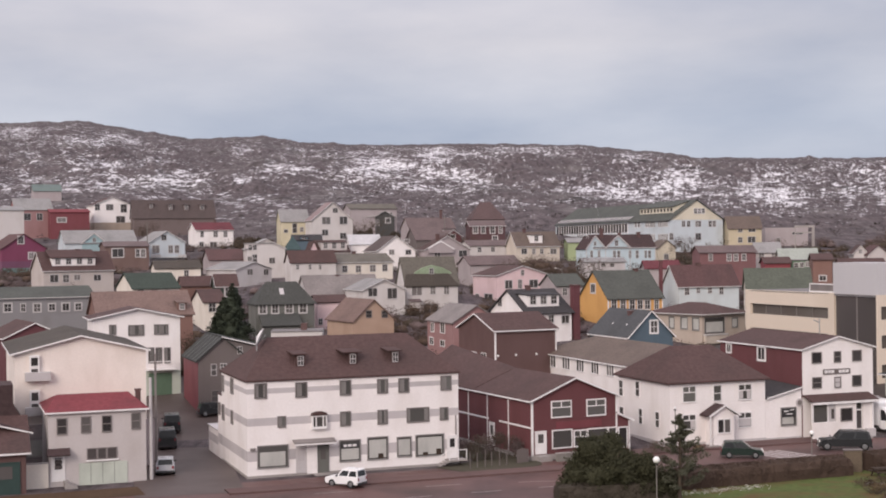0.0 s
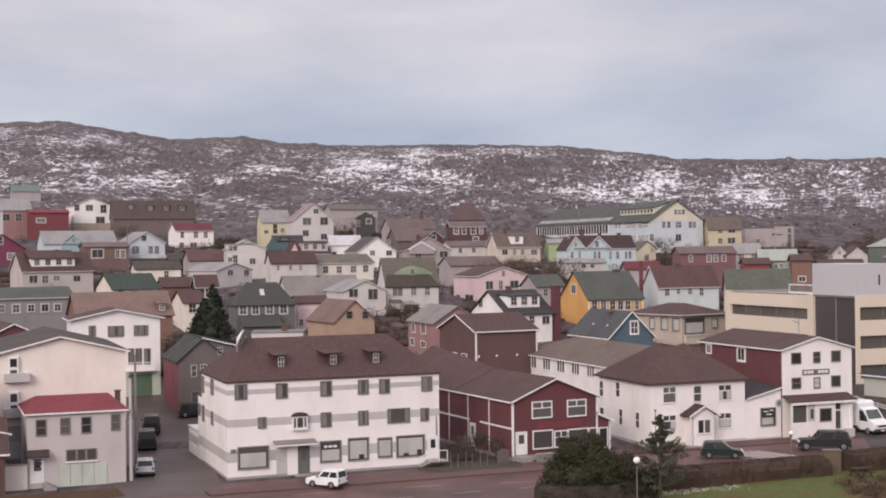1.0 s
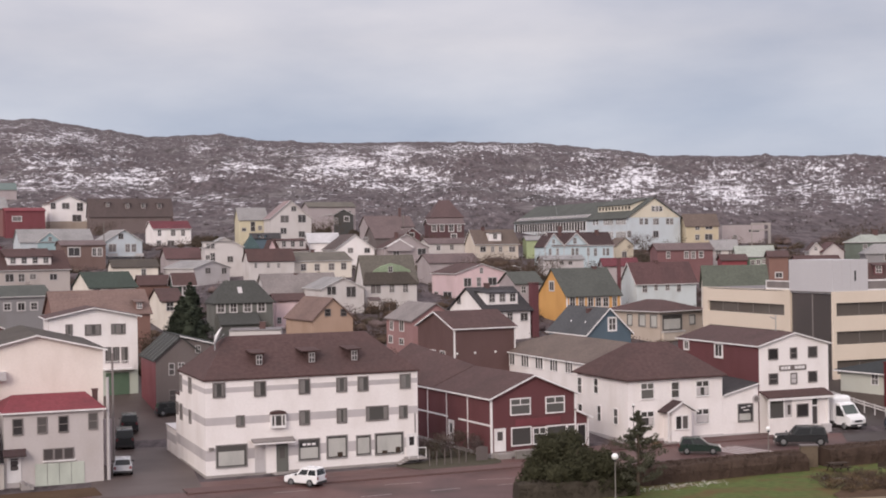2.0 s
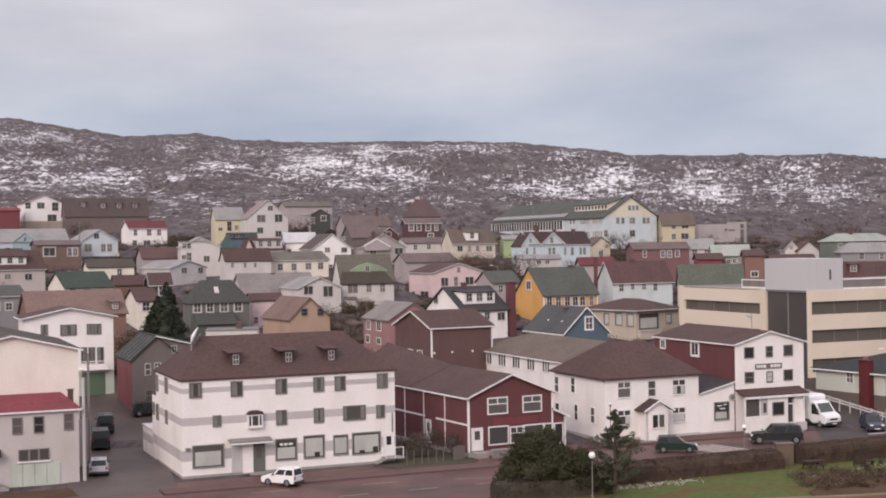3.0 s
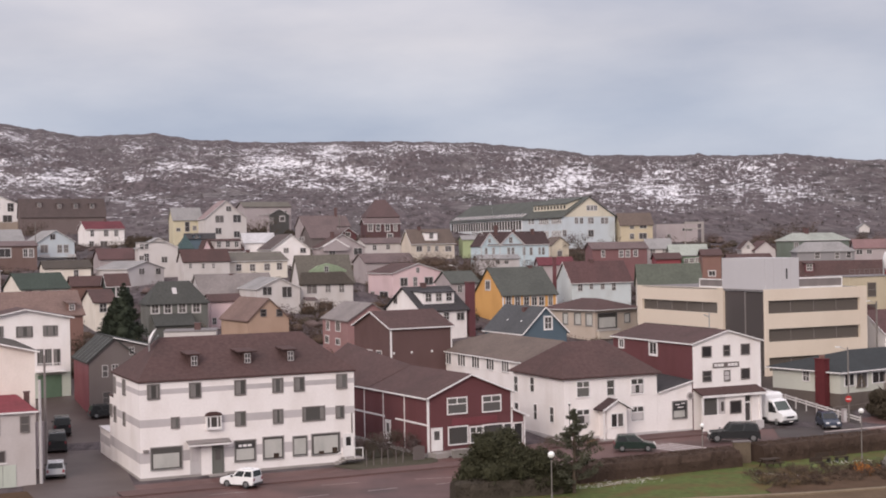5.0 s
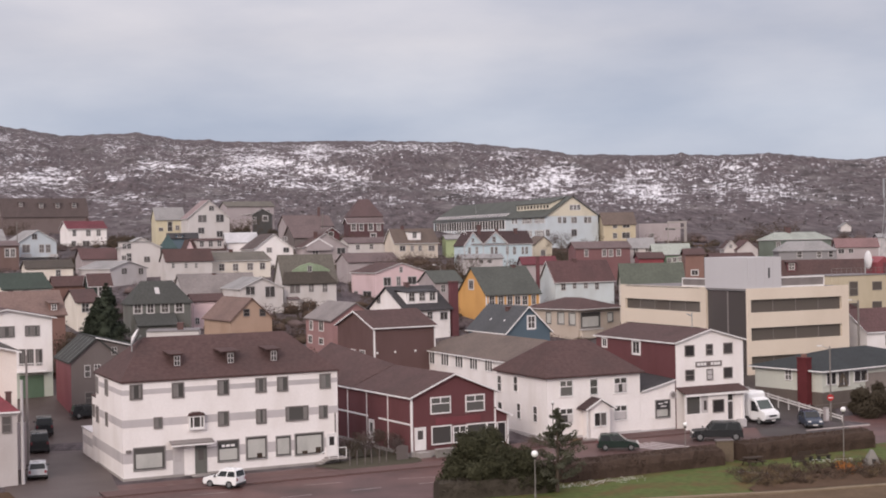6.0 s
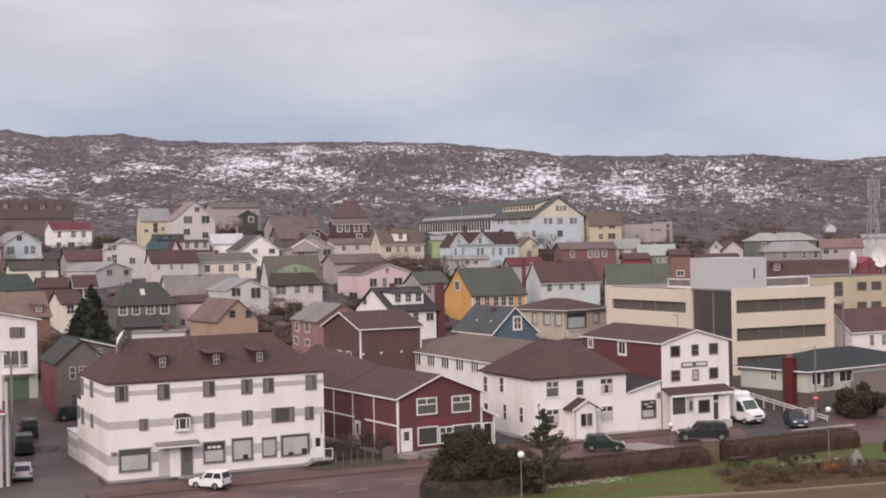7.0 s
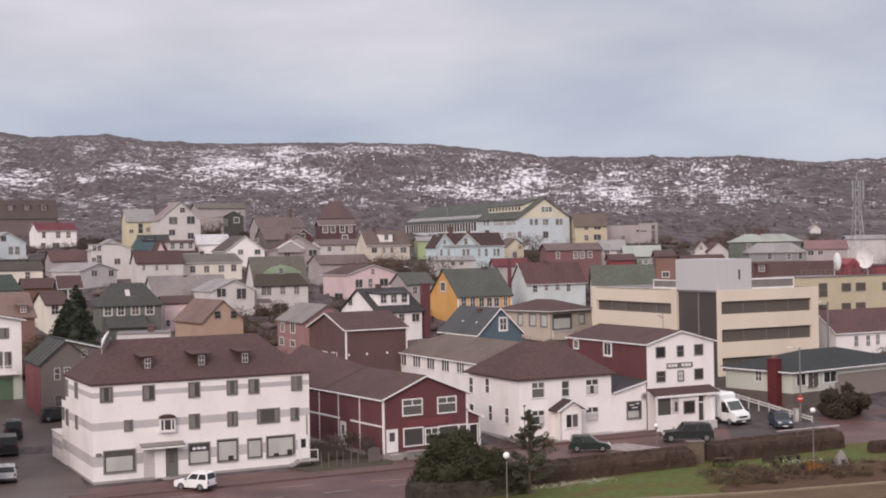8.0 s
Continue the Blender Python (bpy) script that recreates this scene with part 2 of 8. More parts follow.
for k, c in {"carwhite": (0.78, 0.77, 0.78), "carsilver": (0.42, 0.42, 0.44), "cardark": (0.022, 0.024, 0.026), "cargreen": (0.014, 0.027, 0.022), "carblue": (0.022, 0.032, 0.058)}.items():
    MAT[k] = surface(k + "_paint", c, 0.28, 0.03, 5.0, 0.8, [v * 0.85 for v in c], bump=0.0)


def glass(name, dark, light):
    m = bpy.data.materials.new(name)
    m.use_nodes = True
    n, l = m.node_tree.nodes, m.node_tree.links
    b = n["Principled BSDF"]
    info = n.new("ShaderNodeObjectInfo")
    ramp = n.new("ShaderNodeValToRGB")
    ramp.color_ramp.elements[0].color, ramp.color_ramp.elements[1].color = (*dark, 1), (*light, 1)
    ramp.color_ramp.elements[0].position = 0.35
    l.new(info.outputs["Random"], ramp.inputs["Fac"])
    l.new(ramp.outputs["Color"], b.inputs["Base Color"])
    b.inputs["Roughness"].default_value = 0.08
    b.inputs["IOR"].default_value = 1.4
    return m


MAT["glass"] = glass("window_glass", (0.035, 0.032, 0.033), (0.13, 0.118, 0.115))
# paler glass for far houses: the haze is put into its colour
MAT["farglass"] = glass("hazed_window_glass", (0.06, 0.055, 0.056), (0.2, 0.18, 0.175))
MAT["shopglass"] = glass("shop_window_glass", (0.07, 0.066, 0.064), (0.14, 0.135, 0.13))
MAT["vanglass"] = glass("van_windscreen", (0.075, 0.09, 0.085), (0.09, 0.11, 0.1))
MAT["darkglass"] = glass("tinted_glass", (0.075, 0.066, 0.066), (0.10, 0.088, 0.086))

MAT["carglass"] = glass("car_window_glass", (0.02, 0.021, 0.022), (0.035, 0.036, 0.037))
# band glass with a lighter, warm grey-brown base
MAT["bandglass"] = glass("grey_brown_band_glass", (0.105, 0.09, 0.08), (0.12, 0.105, 0.095))

# ---- mesh helpers ----


def box(bm, x0, y0, z0, x1, y1, z1):
    v = [bm.verts.new(p) for p in ((x0, y0, z0), (x1, y0, z0), (x1, y1, z0), (x0, y1, z0),
                                   (x0, y0, z1), (x1, y0, z1), (x1, y1, z1), (x0, y1, z1))]
    for q in ((3, 2, 1, 0), (4, 5, 6, 7), (0, 1, 5, 4), (1, 2, 6, 5), (2, 3, 7, 6), (3, 0, 4, 7)):
        bm.faces.new([v[i] for i in q])


def slab(bm, quad, thick):
    """A plate under four upper corners, thick metres deep."""
    up = [bm.verts.new(p) for p in quad]
    lo = [bm.verts.new((p[0], p[1], p[2] - thick)) for p in quad]
    k = len(quad)
    bm.faces.new(up)
    bm.faces.new(lo[::-1])
    for i in range(k):
        bm.faces.new((up[i], lo[i], lo[(i + 1) % k], up[(i + 1) % k]))


def prism(bm, outline, axis, a, b):
    """An outline of (side, z) pushed from a to b along 'x' or 'y'."""
    put = (lambda s, z, t: (t, s, z)) if axis == "x" else (lambda s, z, t: (s, t, z))
    p = [bm.verts.new(put(s, z, a)) for s, z in outline]
    q = [bm.verts.new(put(s, z, b)) for s, z in outline]
    bm.faces.new(p)
    bm.faces.new(q[::-1])
    for i in range(len(p)):
        j = (i + 1) % len(p)
        bm.faces.new((p[j], p[i], q[i], q[j]))


def beam(bm, p, q, wide, high):
    """A straight board from p to q with an upright section."""
    p, q = Vector(p), Vector(q)
    d = (q - p).normalized()
    side = d.cross(Vector((0, 0, 1)))
    if side.length < 1e-4:
        side = Vector((1, 0, 0))
    side = side.normalized() * wide / 2
    up = side.cross(d).normalized() * high / 2
    r = [bm.verts.new(e + s * side + t * up) for e in (p, q) for s, t in ((-1, -1), (1, -1), (1, 1), (-1, 1))]
    for f in ((0, 1, 2, 3), (7, 6, 5, 4), (0, 4, 5, 1), (1, 5, 6, 2), (2, 6, 7, 3), (3, 7, 4, 0)):
        bm.faces.new([r[i] for i in f])


def tube(bm, p, q, r0, r1, seg=8):
    p, q = Vector(p), Vector(q)
    d = (q - p).normalized()
    a = d.orthogonal().normalized()
    b = d.cross(a)
    rings = []
    for c, r in ((p, r0), (q, r1)):
        rings.append([bm.verts.new(c + (a * math.cos(i * math.tau / seg) + b * math.sin(i * math.tau / seg)) * r) for i in range(seg)])
    for i in range(seg):
        j = (i + 1) % seg
        bm.faces.new((rings[0][i], rings[0][j], rings[1][j], rings[1][i]))
    bm.faces.new(rings[0][::-1])
    bm.faces.new(rings[1])


def part(name, bm, material, parent=None, label=""):
    """Links a bmesh as one mesh object under a thing or a part."""
    bmesh.ops.recalc_face_normals(bm, faces=bm.faces)
    me = bpy.data.meshes.new(name)
    bm.to_mesh(me)
    bm.free()
    me.materials.append(MAT[material] if isinstance(material, str) else material)
    ob = new(name, me)
    ob.parent = parent
    if label:
        tagged(ob, label)
    return ob


def thing(name, m, label, category, group="", kind=""):
    ob = new(name)
    ob.matrix_world = m
    ob.empty_display_size = 0.2
    return tagged(ob, label, category, group, kind)


# ---- ground ----
# skyline: degrees to the right of the first view, degrees above level
SKY_AZ = (-40, -25, -17.9, -15, -13.5, -10.5, -7.5, -5.85, -3.5, 0.3, 3.6, 5.7, 8.9, 10.6, 12.7, 15.2, 17.4, 18.6, 20.7, 21.8, 23.5, 24.4, 40)
SKY_EL = (4.9, 5.2, 5.24, 5.38, 5.2, 4.68, 4.8, 4.56, 4.4, 4.4, 4.36, 4.25, 3.93, 3.66, 3.57, 3.5, 3.43, 3.48, 3.2, 3.1, 3.17, 3.19, 3.0)
EYE_Z = 20.0
RIDGE = 1350.0


def town_z(y):
    return max(0.0, 0.09 * (y - 142))


# snow lies in drifts and is blown off the knolls: azimuth, height over level, half widths (degrees), amount
DRIFTS = ((-17.3, 4.98, 0.7, 0.26, 0.9), (-15.2, 4.46, 0.9, 0.24, 0.9), (-14.4, 3.68, 1.1, 0.25, 1.0), (-13.1, 4.77, 1.0, 0.39, 0.6),
          (-15.3, 2.93, 1.5, 0.24, 0.5), (-12.0, 2.84, 2.2, 0.39, 1.0), (-8.3, 3.04, 0.4, 0.21, 0.7), (-6.5, 3.43, 1.1, 0.29, 0.9),
          (-2.8, 3.46, 1.6, 0.74, 0.95), (-0.1, 3.41, 1.1, 0.85, 1.0), (1.8, 2.97, 1.0, 0.39, 0.7), (3.4, 4.1, 2.2, 0.26, 0.75),
          (6.6, 2.28, 1.5, 0.55, 0.7), (9.5, 2.58, 1.9, 0.68, 1.0), (8.0, 3.85, 0.6, 0.29, 0.6), (13.8, 2.05, 1.4, 1.0, 1.05),
          (17.7, 1.75, 1.7, 0.75, 1.0), (16.8, 3.14, 1.3, 0.37, 0.5), (22.9, 3.03, 0.8, 0.26, 0.5))
KNOLLS = ((-14.3, 4.12, 4.0, 0.18, 0.5), (4.2, 3.49, 1.6, 0.33, 0.8), (7.2, 3.28, 1.0, 0.37, 0.7), (12.0, 3.5, 0.9, 0.37, 0.8),
          (-7.8, 2.62, 3.8, 0.3, 0.6), (15.7, 2.0, 1.0, 0.65, 0.7), (21.8, 1.97, 2.5, 1.04, 0.6), (-9.0, 3.86, 1.5, 0.5, 0.3))


def ground_z(x, y, relief=None):
    """Height of the ground; relief, if given, receives how far the spot stands out of its surroundings."""
    r = math.hypot(x, y)
    az = math.degrees(math.atan2(x, y))
    base = town_z(min(y, 500)) if y > 0 else 0.0
    if r < 440 or abs(az) > 60:
        return base
    top = EYE_Z + RIDGE * math.tan(radians(float(np.interp(az, SKY_AZ, SKY_EL))))
    s = (r - 440) / (RIDGE - 440)
    p = Vector((x * 0.004, y * 0.004, 0.3))
    rough = noise.fractal(p * 1.0, 0.9, 2.1, 7, noise_basis="PERLIN_ORIGINAL")
    crag = abs(noise.fractal(p * 3.1, 0.8, 2.1, 5, noise_basis="PERLIN_ORIGINAL"))
    knob = noise.fractal(Vector((x * 0.034, y * 0.017, 2.0)), 0.9, 2.1, 3, noise_basis="PERLIN_ORIGINAL")
    env = min(1.0, s * 2.2)
    side = max(0.0, min(1.0, (60 - abs(az)) / 15))
    top += 1.3 * noise.fractal(Vector((az * 1.7, 0.5, 4.0)), 0.8, 2.0, 5, noise_basis="PERLIN_ORIGINAL")
    if s <= 1:
        z = base + (top - base) * (0.55 * s + 0.45 * s ** 1.6) + env * ((rough * 9 + crag * 13) * (1.0 - 0.97 * s ** 2.4) + knob * 4.0 * (1 - s))
    else:
        z = top - (s - 1) * 60 + rough * 2 * env
    if relief is not None:
        relief.append(knob + 0.5 * (crag - 0.3))
    return base * (1 - side) + side * max(z, -5)


def snow_cover(az, el, r, relief):
    """How much snow lies: more in the drifts and hollows, less on knolls and towards the town."""
    if r < 440:
        return -0.5
    wob = 1.0 + 0.5 * noise.noise(Vector((az * 0.9, el * 3.0, 7.0)))
    jog = 0.35 * noise.noise(Vector((az * 1.6, el * 2.2, 3.0)))
    c = 0.27 + 0.2 * noise.fractal(Vector((az * 0.55, el * 2.6, 1.0)), 0.9, 2.0, 4, noise_basis="PERLIN_ORIGINAL")
    for sign, zones in ((1.0, DRIFTS), (-0.55, KNOLLS)):
        for a0, e0, ra, re, k in zones:
            d = ((az + jog * 0.8 - a0) / ra) ** 2 + ((el + jog * 0.25 - e0) / re) ** 2
            if d < 9:
                c += sign * 0.52 * k * wob * math.exp(-0.9 * d)
    c -= 0.3 * relief
    c *= max(0.0, min(1.0, (r - 440) / 70))
    return max(0.0, min(1.0, c * (1.0 if r < 1240 else max(0.1, 1 - (r - 1240) / 90))))


def build_ground():
    az = list(np.arange(-27, 27.01, 0.075))
    az = list(np.arange(-180, -27, 3.0)) + az + list(np.arange(30, 180, 3.0))
    rr = [4, 15, 40, 70, 90, 100] + list(np.arange(105, 440, 7.0)) + list(np.geomspace(440, 1500, 230)) + [1600, 1800, 2200, 3000, 4500]
    verts, cover, rocky = [(0, 0, 0)], [-0.5], [0.0]
    for r in rr:
        for a in az:
            x, y = r * math.sin(radians(a)), r * math.cos(radians(a))
            stands = []
            z = ground_z(x, y, stands)
            verts.append((x, y, z))
            rocky.append(0.05 + 0.4 * max(0.0, min(1.0, (a + 6) / 9)))
            cover.append(snow_cover(a, math.degrees(math.atan2(z - EYE_Z, r)), r, stands[0]) if stands and abs(a) < 28 else -0.5)
    na, faces = len(az), []
    for j in range(na):
        faces.append((0, 1 + (j + 1) % na, 1 + j))
    for i in range(len(rr) - 1):
        for j in range(na):
            k = (j + 1) % na
            a0, b0 = 1 + i * na, 1 + (i + 1) * na
            faces.append((a0 + j, a0 + k, b0 + k, b0 + j))
    me = bpy.data.meshes.new("ground")
    me.from_pydata(verts, [], faces)
    me.update()
    me.polygons.foreach_set("use_smooth", [True] * len(me.polygons))
    me.attributes.new("snow_cover", "FLOAT", "POINT").data.foreach_set("value", cover)
    me.attributes.new("rocky", "FLOAT", "POINT").data.foreach_set("value", rocky)
    ob = new("ground", me)
    me.materials.append(hill_material())
    return tagged(ob, "snow-dusted rocky brown hillside above the sloping town ground", "ground", kind="structure")


def hill_material():
    """Brown heath, grey rock and thin snow lying in patches."""
    m = bpy.data.materials.new("heath_rock_and_snow")
    m.use_nodes = True
    n, l = m.node_tree.nodes, m.node_tree.links
    b = n["Principled BSDF"]
    geo = n.new("ShaderNodeNewGeometry")

    def tex(scale, detail, stretch=(1, 1, 1), rough=0.6, shift=(0, 0, 0)):
        mp = n.new("ShaderNodeMapping")
        mp.inputs["Scale"].default_value, mp.inputs["Location"].default_value = stretch, shift
        l.new(geo.outputs["Position"], mp.inputs["Vector"])
        t = n.new("ShaderNodeTexNoise")
        t.inputs["Scale"].default_value, t.inputs["Detail"].default_value, t.inputs["Roughness"].default_value = scale, detail, rough
        l.new(mp.outputs["Vector"], t.inputs["Vector"])
        return t.outputs["Fac"]

    def ramp(fac, p0, p1, c0, c1):
        r = n.new("ShaderNodeValToRGB")
        r.color_ramp.elements[0].position, r.color_ramp.elements[1].position = p0, p1
        r.color_ramp.elements[0].color, r.color_ramp.elements[1].color = (*c0, 1), (*c1, 1)
        l.new(fac, r.inputs["Fac"])
        return r.outputs["Color"]

    def mix(f, a, c, kind="MIX"):
        x = n.new("ShaderNodeMixRGB")
        x.blend_type = kind
        for s, v in zip(x.inputs, (f, a, c)):
            if isinstance(v, (int, float)):
                s.default_value = v
            elif isinstance(v, tuple):
                s.default_value = (*v, 1)
            else:
                l.new(v, s)
        return x.outputs["Color"]

    heath = ramp(tex(0.4, 8, (1, 0.22, 1), 0.78), 0.36, 0.66, (0.04, 0.032, 0.035), (0.15, 0.122, 0.127))
    rock = ramp(tex(0.12, 6, (1, 0.5, 1)), 0.4, 0.6, (0.045, 0.038, 0.039), (0.15, 0.13, 0.132))
    body = mix(ramp(tex(0.03, 6, (1, 0.5, 1)), 0.5, 0.62, (0, 0, 0), (1, 1, 1)), heath, rock)
    cover = n.new("ShaderNodeAttribute")
    cover.attribute_name = "snow_cover"
    fleck = tex(0.52, 6, (0.46, 0.32, 1), 0.72)
    streak = tex(0.13, 5, (0.8, 0.5, 1), 0.66, (31, 5, 0))
    both = mix(0.22, mix(0.45, fleck, tex(1.35, 4, (0.5, 0.26, 1), 0.7, (3, 9, 0))), streak)
    boulders = n.new("ShaderNodeAttribute")
    boulders.attribute_name = "rocky"
    # rock ribs run down the slope: grain laid round the foot of the hill and up it
    sep, ring, far = n.new("ShaderNodeSeparateXYZ"), n.new("ShaderNodeMath"), n.new("ShaderNodeVectorMath")
    ring.operation, far.operation = "ARCTAN2", "LENGTH"
    l.new(geo.outputs["Position"], sep.inputs[0])
    l.new(sep.outputs["X"], ring.inputs[0])
    l.new(sep.outputs["Y"], ring.inputs[1])
    l.new(geo.outputs["Position"], far.inputs[0])
    polar, grain = n.new("ShaderNodeCombineXYZ"), n.new("ShaderNodeMapping")
    l.new(ring.outputs["Value"], polar.inputs["X"])
    l.new(far.outputs["Value"], polar.inputs["Y"])
    l.new(sep.outputs["Z"], polar.inputs["Z"])
    grain.inputs["Scale"].default_value = (900.0, 0.1, 0.35)
    l.new(polar.outputs["Vector"], grain.inputs["Vector"])
    ribs = n.new("ShaderNodeTexNoise")
    ribs.inputs["Scale"].default_value, ribs.inputs["Detail"].default_value, ribs.inputs["Roughness"].default_value = 0.5, 4.0, 0.72
    l.new(grain.outputs["Vector"], ribs.inputs["Vector"])
    both = mix(boulders.outputs["Fac"], both, mix(0.35, ribs.outputs["Fac"], fleck))
    need = n.new("ShaderNodeMath")
    need.operation = "MULTIPLY_ADD"
    need.inputs[1].default_value, need.inputs[2].default_value = 0.118, -0.104
    l.new(cover.outputs["Fac"], need.inputs[0])
    amount = n.new("ShaderNodeMath")
    amount.operation = "ADD"
    l.new(both, amount.inputs[0])
    l.new(need.outputs["Value"], amount.inputs[1])
    lie = ramp(amount.outputs["Value"], 0.462, 0.522, (0, 0, 0), (1, 1, 1))
    l.new(mix(lie, body, (0.68, 0.66, 0.69)), b.inputs["Base Color"])
    b.inputs["Roughness"].default_value = 0.95
    b.inputs["Specular IOR Level"].default_value = 0.15
    bp = n.new("ShaderNodeBump")
    bp.inputs["Strength"].default_value, bp.inputs["Distance"].default_value = 0.9, 3.0
    l.new(tex(0.09, 7), bp.inputs["Height"])
    l.new(bp.outputs["Normal"], b.inputs["Normal"])
    return m


build_ground()

# ---- houses ----


DRAPES = (((0.06, 0.42), (0.66, 0.95)), ((0.05, 0.3), (0.74, 0.94)), ((0.3, 0.48), (0.62, 0.8)), ((0.06, 0.55),))
BLINDS = ((0.94, 0.9), (0.92, 0.72), (0.94, 0.6), (0.86, 0.92))


def window(house, face, u, v, w, h, style="", mat="glass", y0=0.0, dark=False, proud=0.0, curtains=True, trim="trim"):
    """A framed window on the front ('f') or the left side ('l') of a house; u, v: its lower corner on that wall."""
    def put(bm, u0, u1, v0, v1, o0, o1):
        if face == "l":
            box(bm, -o1 - proud, u0, v0, -o0 - proud, u1, v1)
        else:
            box(bm, u0, y0 - o1, v0, u1, y0 - o0, v1)
    if style in ("top", "trim", "sash", "pane"):
        dark = False
    e = min(0.1, 0.12 * min(w, h)) if style != "trim" else min(0.24, 0.22 * min(w, h))
    if style in ("top", "pane") and not dark:
        e = 0.12
    if dark:
        e = 0.09
    bm = bmesh.new()
    put(bm, u - e, u, v - e, v + h + e, 0.0, 0.07)
    put(bm, u + w, u + w + e, v - e, v + h + e, 0.0, 0.07)
    put(bm, u, u + w, v + h, v + h + e, 0.0, 0.07)
    put(bm, u, u + w, v - e, v, 0.0, 0.11)
    bar = 0.035
    posts = []
    if style == "shop":
        n_up = max(1, round(w / 3.2))
        for i in range(1, n_up):
            put(bm, u + w * i / n_up - bar, u + w * i / n_up + bar, v, v + h, 0.0, 0.05)
    elif style == "tri":
        posts = [u + w * i / 3 for i in (1, 2)]
    elif style == "top":
        put(bm, u, u + w, v + h * 0.62 - 0.05, v + h * 0.62 + 0.05, 0.0, 0.06)
        put(bm, u + w / 2 - 0.05, u + w / 2 + 0.05, v + h * 0.62, v + h, 0.0, 0.06)
    elif style == "sash" or dark and not curtains and style == "" and h > w:
        put(bm, u, u + w, v + h * 0.5 - bar, v + h * 0.5 + bar, 0.0, 0.05)
    elif style not in ("door", "pane") and not dark:
        put(bm, u + w / 2 - bar, u + w / 2 + bar, v, v + h, 0.0, 0.05)
        if h > w * 1.1 and not dark:
            put(bm, u, u + w / 2 - bar, v + h * 0.5 - bar, v + h * 0.5 + bar, 0.0, 0.05)
            put(bm, u + w / 2 + bar, u + w, v + h * 0.5 - bar, v + h * 0.5 + bar, 0.0, 0.05)
    frame_mat = MAT["shop_frame"] if style == "shop" else MAT["frame_dark"] if dark else MAT[trim]
    win = part("window", bm, frame_mat, house)
    for c in posts:
        bm = bmesh.new()
        put(bm, c - 0.09, c + 0.09, v, v + h, 0.0, 0.06)
        part("mullion", bm, frame_mat, win)
    bm = bmesh.new()
    put(bm, u, u + w, v, v + h, 0.004, 0.025)
    part("pane", bm, mat, win)
    if dark and curtains and style != "shop" and w > 0.5:
        for c0, c1 in DRAPES[int(abs(u * 5 + v * 3)) % len(DRAPES)] if w < 1.8 else ((0.02, 0.13), (0.8, 0.98)):
            bm = bmesh.new()
            put(bm, u + w * c0, u + w * c1, v + 0.04, v + h - 0.04, 0.025, 0.032)
            part("curtain", bm, "curtain", win)
    elif style == "shop":
        lo, hi = BLINDS[int(abs(u * 7 + v * 3)) % len(BLINDS)]
        bm = bmesh.new()
        put(bm, u + w * 0.06, u + w * lo, v + h * 0.06, v + h * hi, 0.025, 0.032)
        part("blind", bm, "blind", win)
    return win


def door(house, face, u, v, w, h, mat="trim"):
    def put(bm, u0, u1, v0, v1, o0, o1):
        if face == "l":
            box(bm, -o1, u0, v0, -o0, u1, v1)
        else:
            box(bm, u0, -o1, v0, u1, -o0, v1)
    bm = bmesh.new()
    put(bm, u, u + w, v, v + h, 0.0, 0.06)
    put(bm, u - 0.1, u, v, v + h + 0.1, 0.0, 0.09)
    put(bm, u + w, u + w + 0.1, v, v + h + 0.1, 0.0, 0.09)
    put(bm, u, u + w, v + h, v + h + 0.1, 0.0, 0.09)
    d = part("door", bm, mat, house)
    bm = bmesh.new()
    put(bm, u + w * 0.22, u + w * 0.78, v + h * 0.5, v + h * 0.9, 0.062, 0.075)
    part("pane", bm, "glass", d)
    return d


def gable_roof(bm, ridge, w, d, h, rise, over, thick=0.16, run=0.0):
    if ridge == "x":
        k = rise / (d / 2)
        lo, top = h - over * k + thick, h + rise + thick
        slab(bm, ((-over, -over, lo), (w + over, -over, lo), (w + over, d / 2, top), (-over, d / 2, top)), thick)
        slab(bm, ((-over, d / 2, top), (w + over, d / 2, top), (w + over, d + over, lo), (-over, d + over, lo)), thick)
    elif ridge == "y":
        k = rise / (w / 2)
        lo, top = h - over * k + thick, h + rise + thick
        slab(bm, ((-over, -over, lo), (w / 2, -over, top), (w / 2, d + over, top), (-over, d + over, lo)), thick)
        slab(bm, ((w / 2, -over, top), (w + over, -over, lo), (w + over, d + over, lo), (w / 2, d + over, top)), thick)
    elif ridge == "hip":
        s = run or min(w, d) / 2 * 0.8
        lo, top = h + 0.02, h + rise
        a, b, c, e = (-over, -over, lo), (w + over, -over, lo), (w + over, d + over, lo), (-over, d + over, lo)
        if w >= d:
            r0, r1 = (s, d / 2, top), (w - s, d / 2, top)
            quads = ((a, b, r1, r0), (c, e, r0, r1))
            tris = ((b, c, r1), (e, a, r0))
        else:
            r0, r1 = (w / 2, s, top), (w / 2, d - s, top)
            quads = ((b, c, r1, r0), (e, a, r0, r1))
            tris = ((a, b, r0), (c, e, r1))
        for q in quads + tris:
            bm.faces.new([bm.verts.new(p) for p in q])
        bmesh.ops.remove_doubles(bm, verts=bm.verts, dist=0.001)
        box(bm, -over, -over, h - 0.14, w + over, d + over, h + 0.015)
    else:
        box(bm, -over, -over, h, w + over, d + over, h + 0.12)


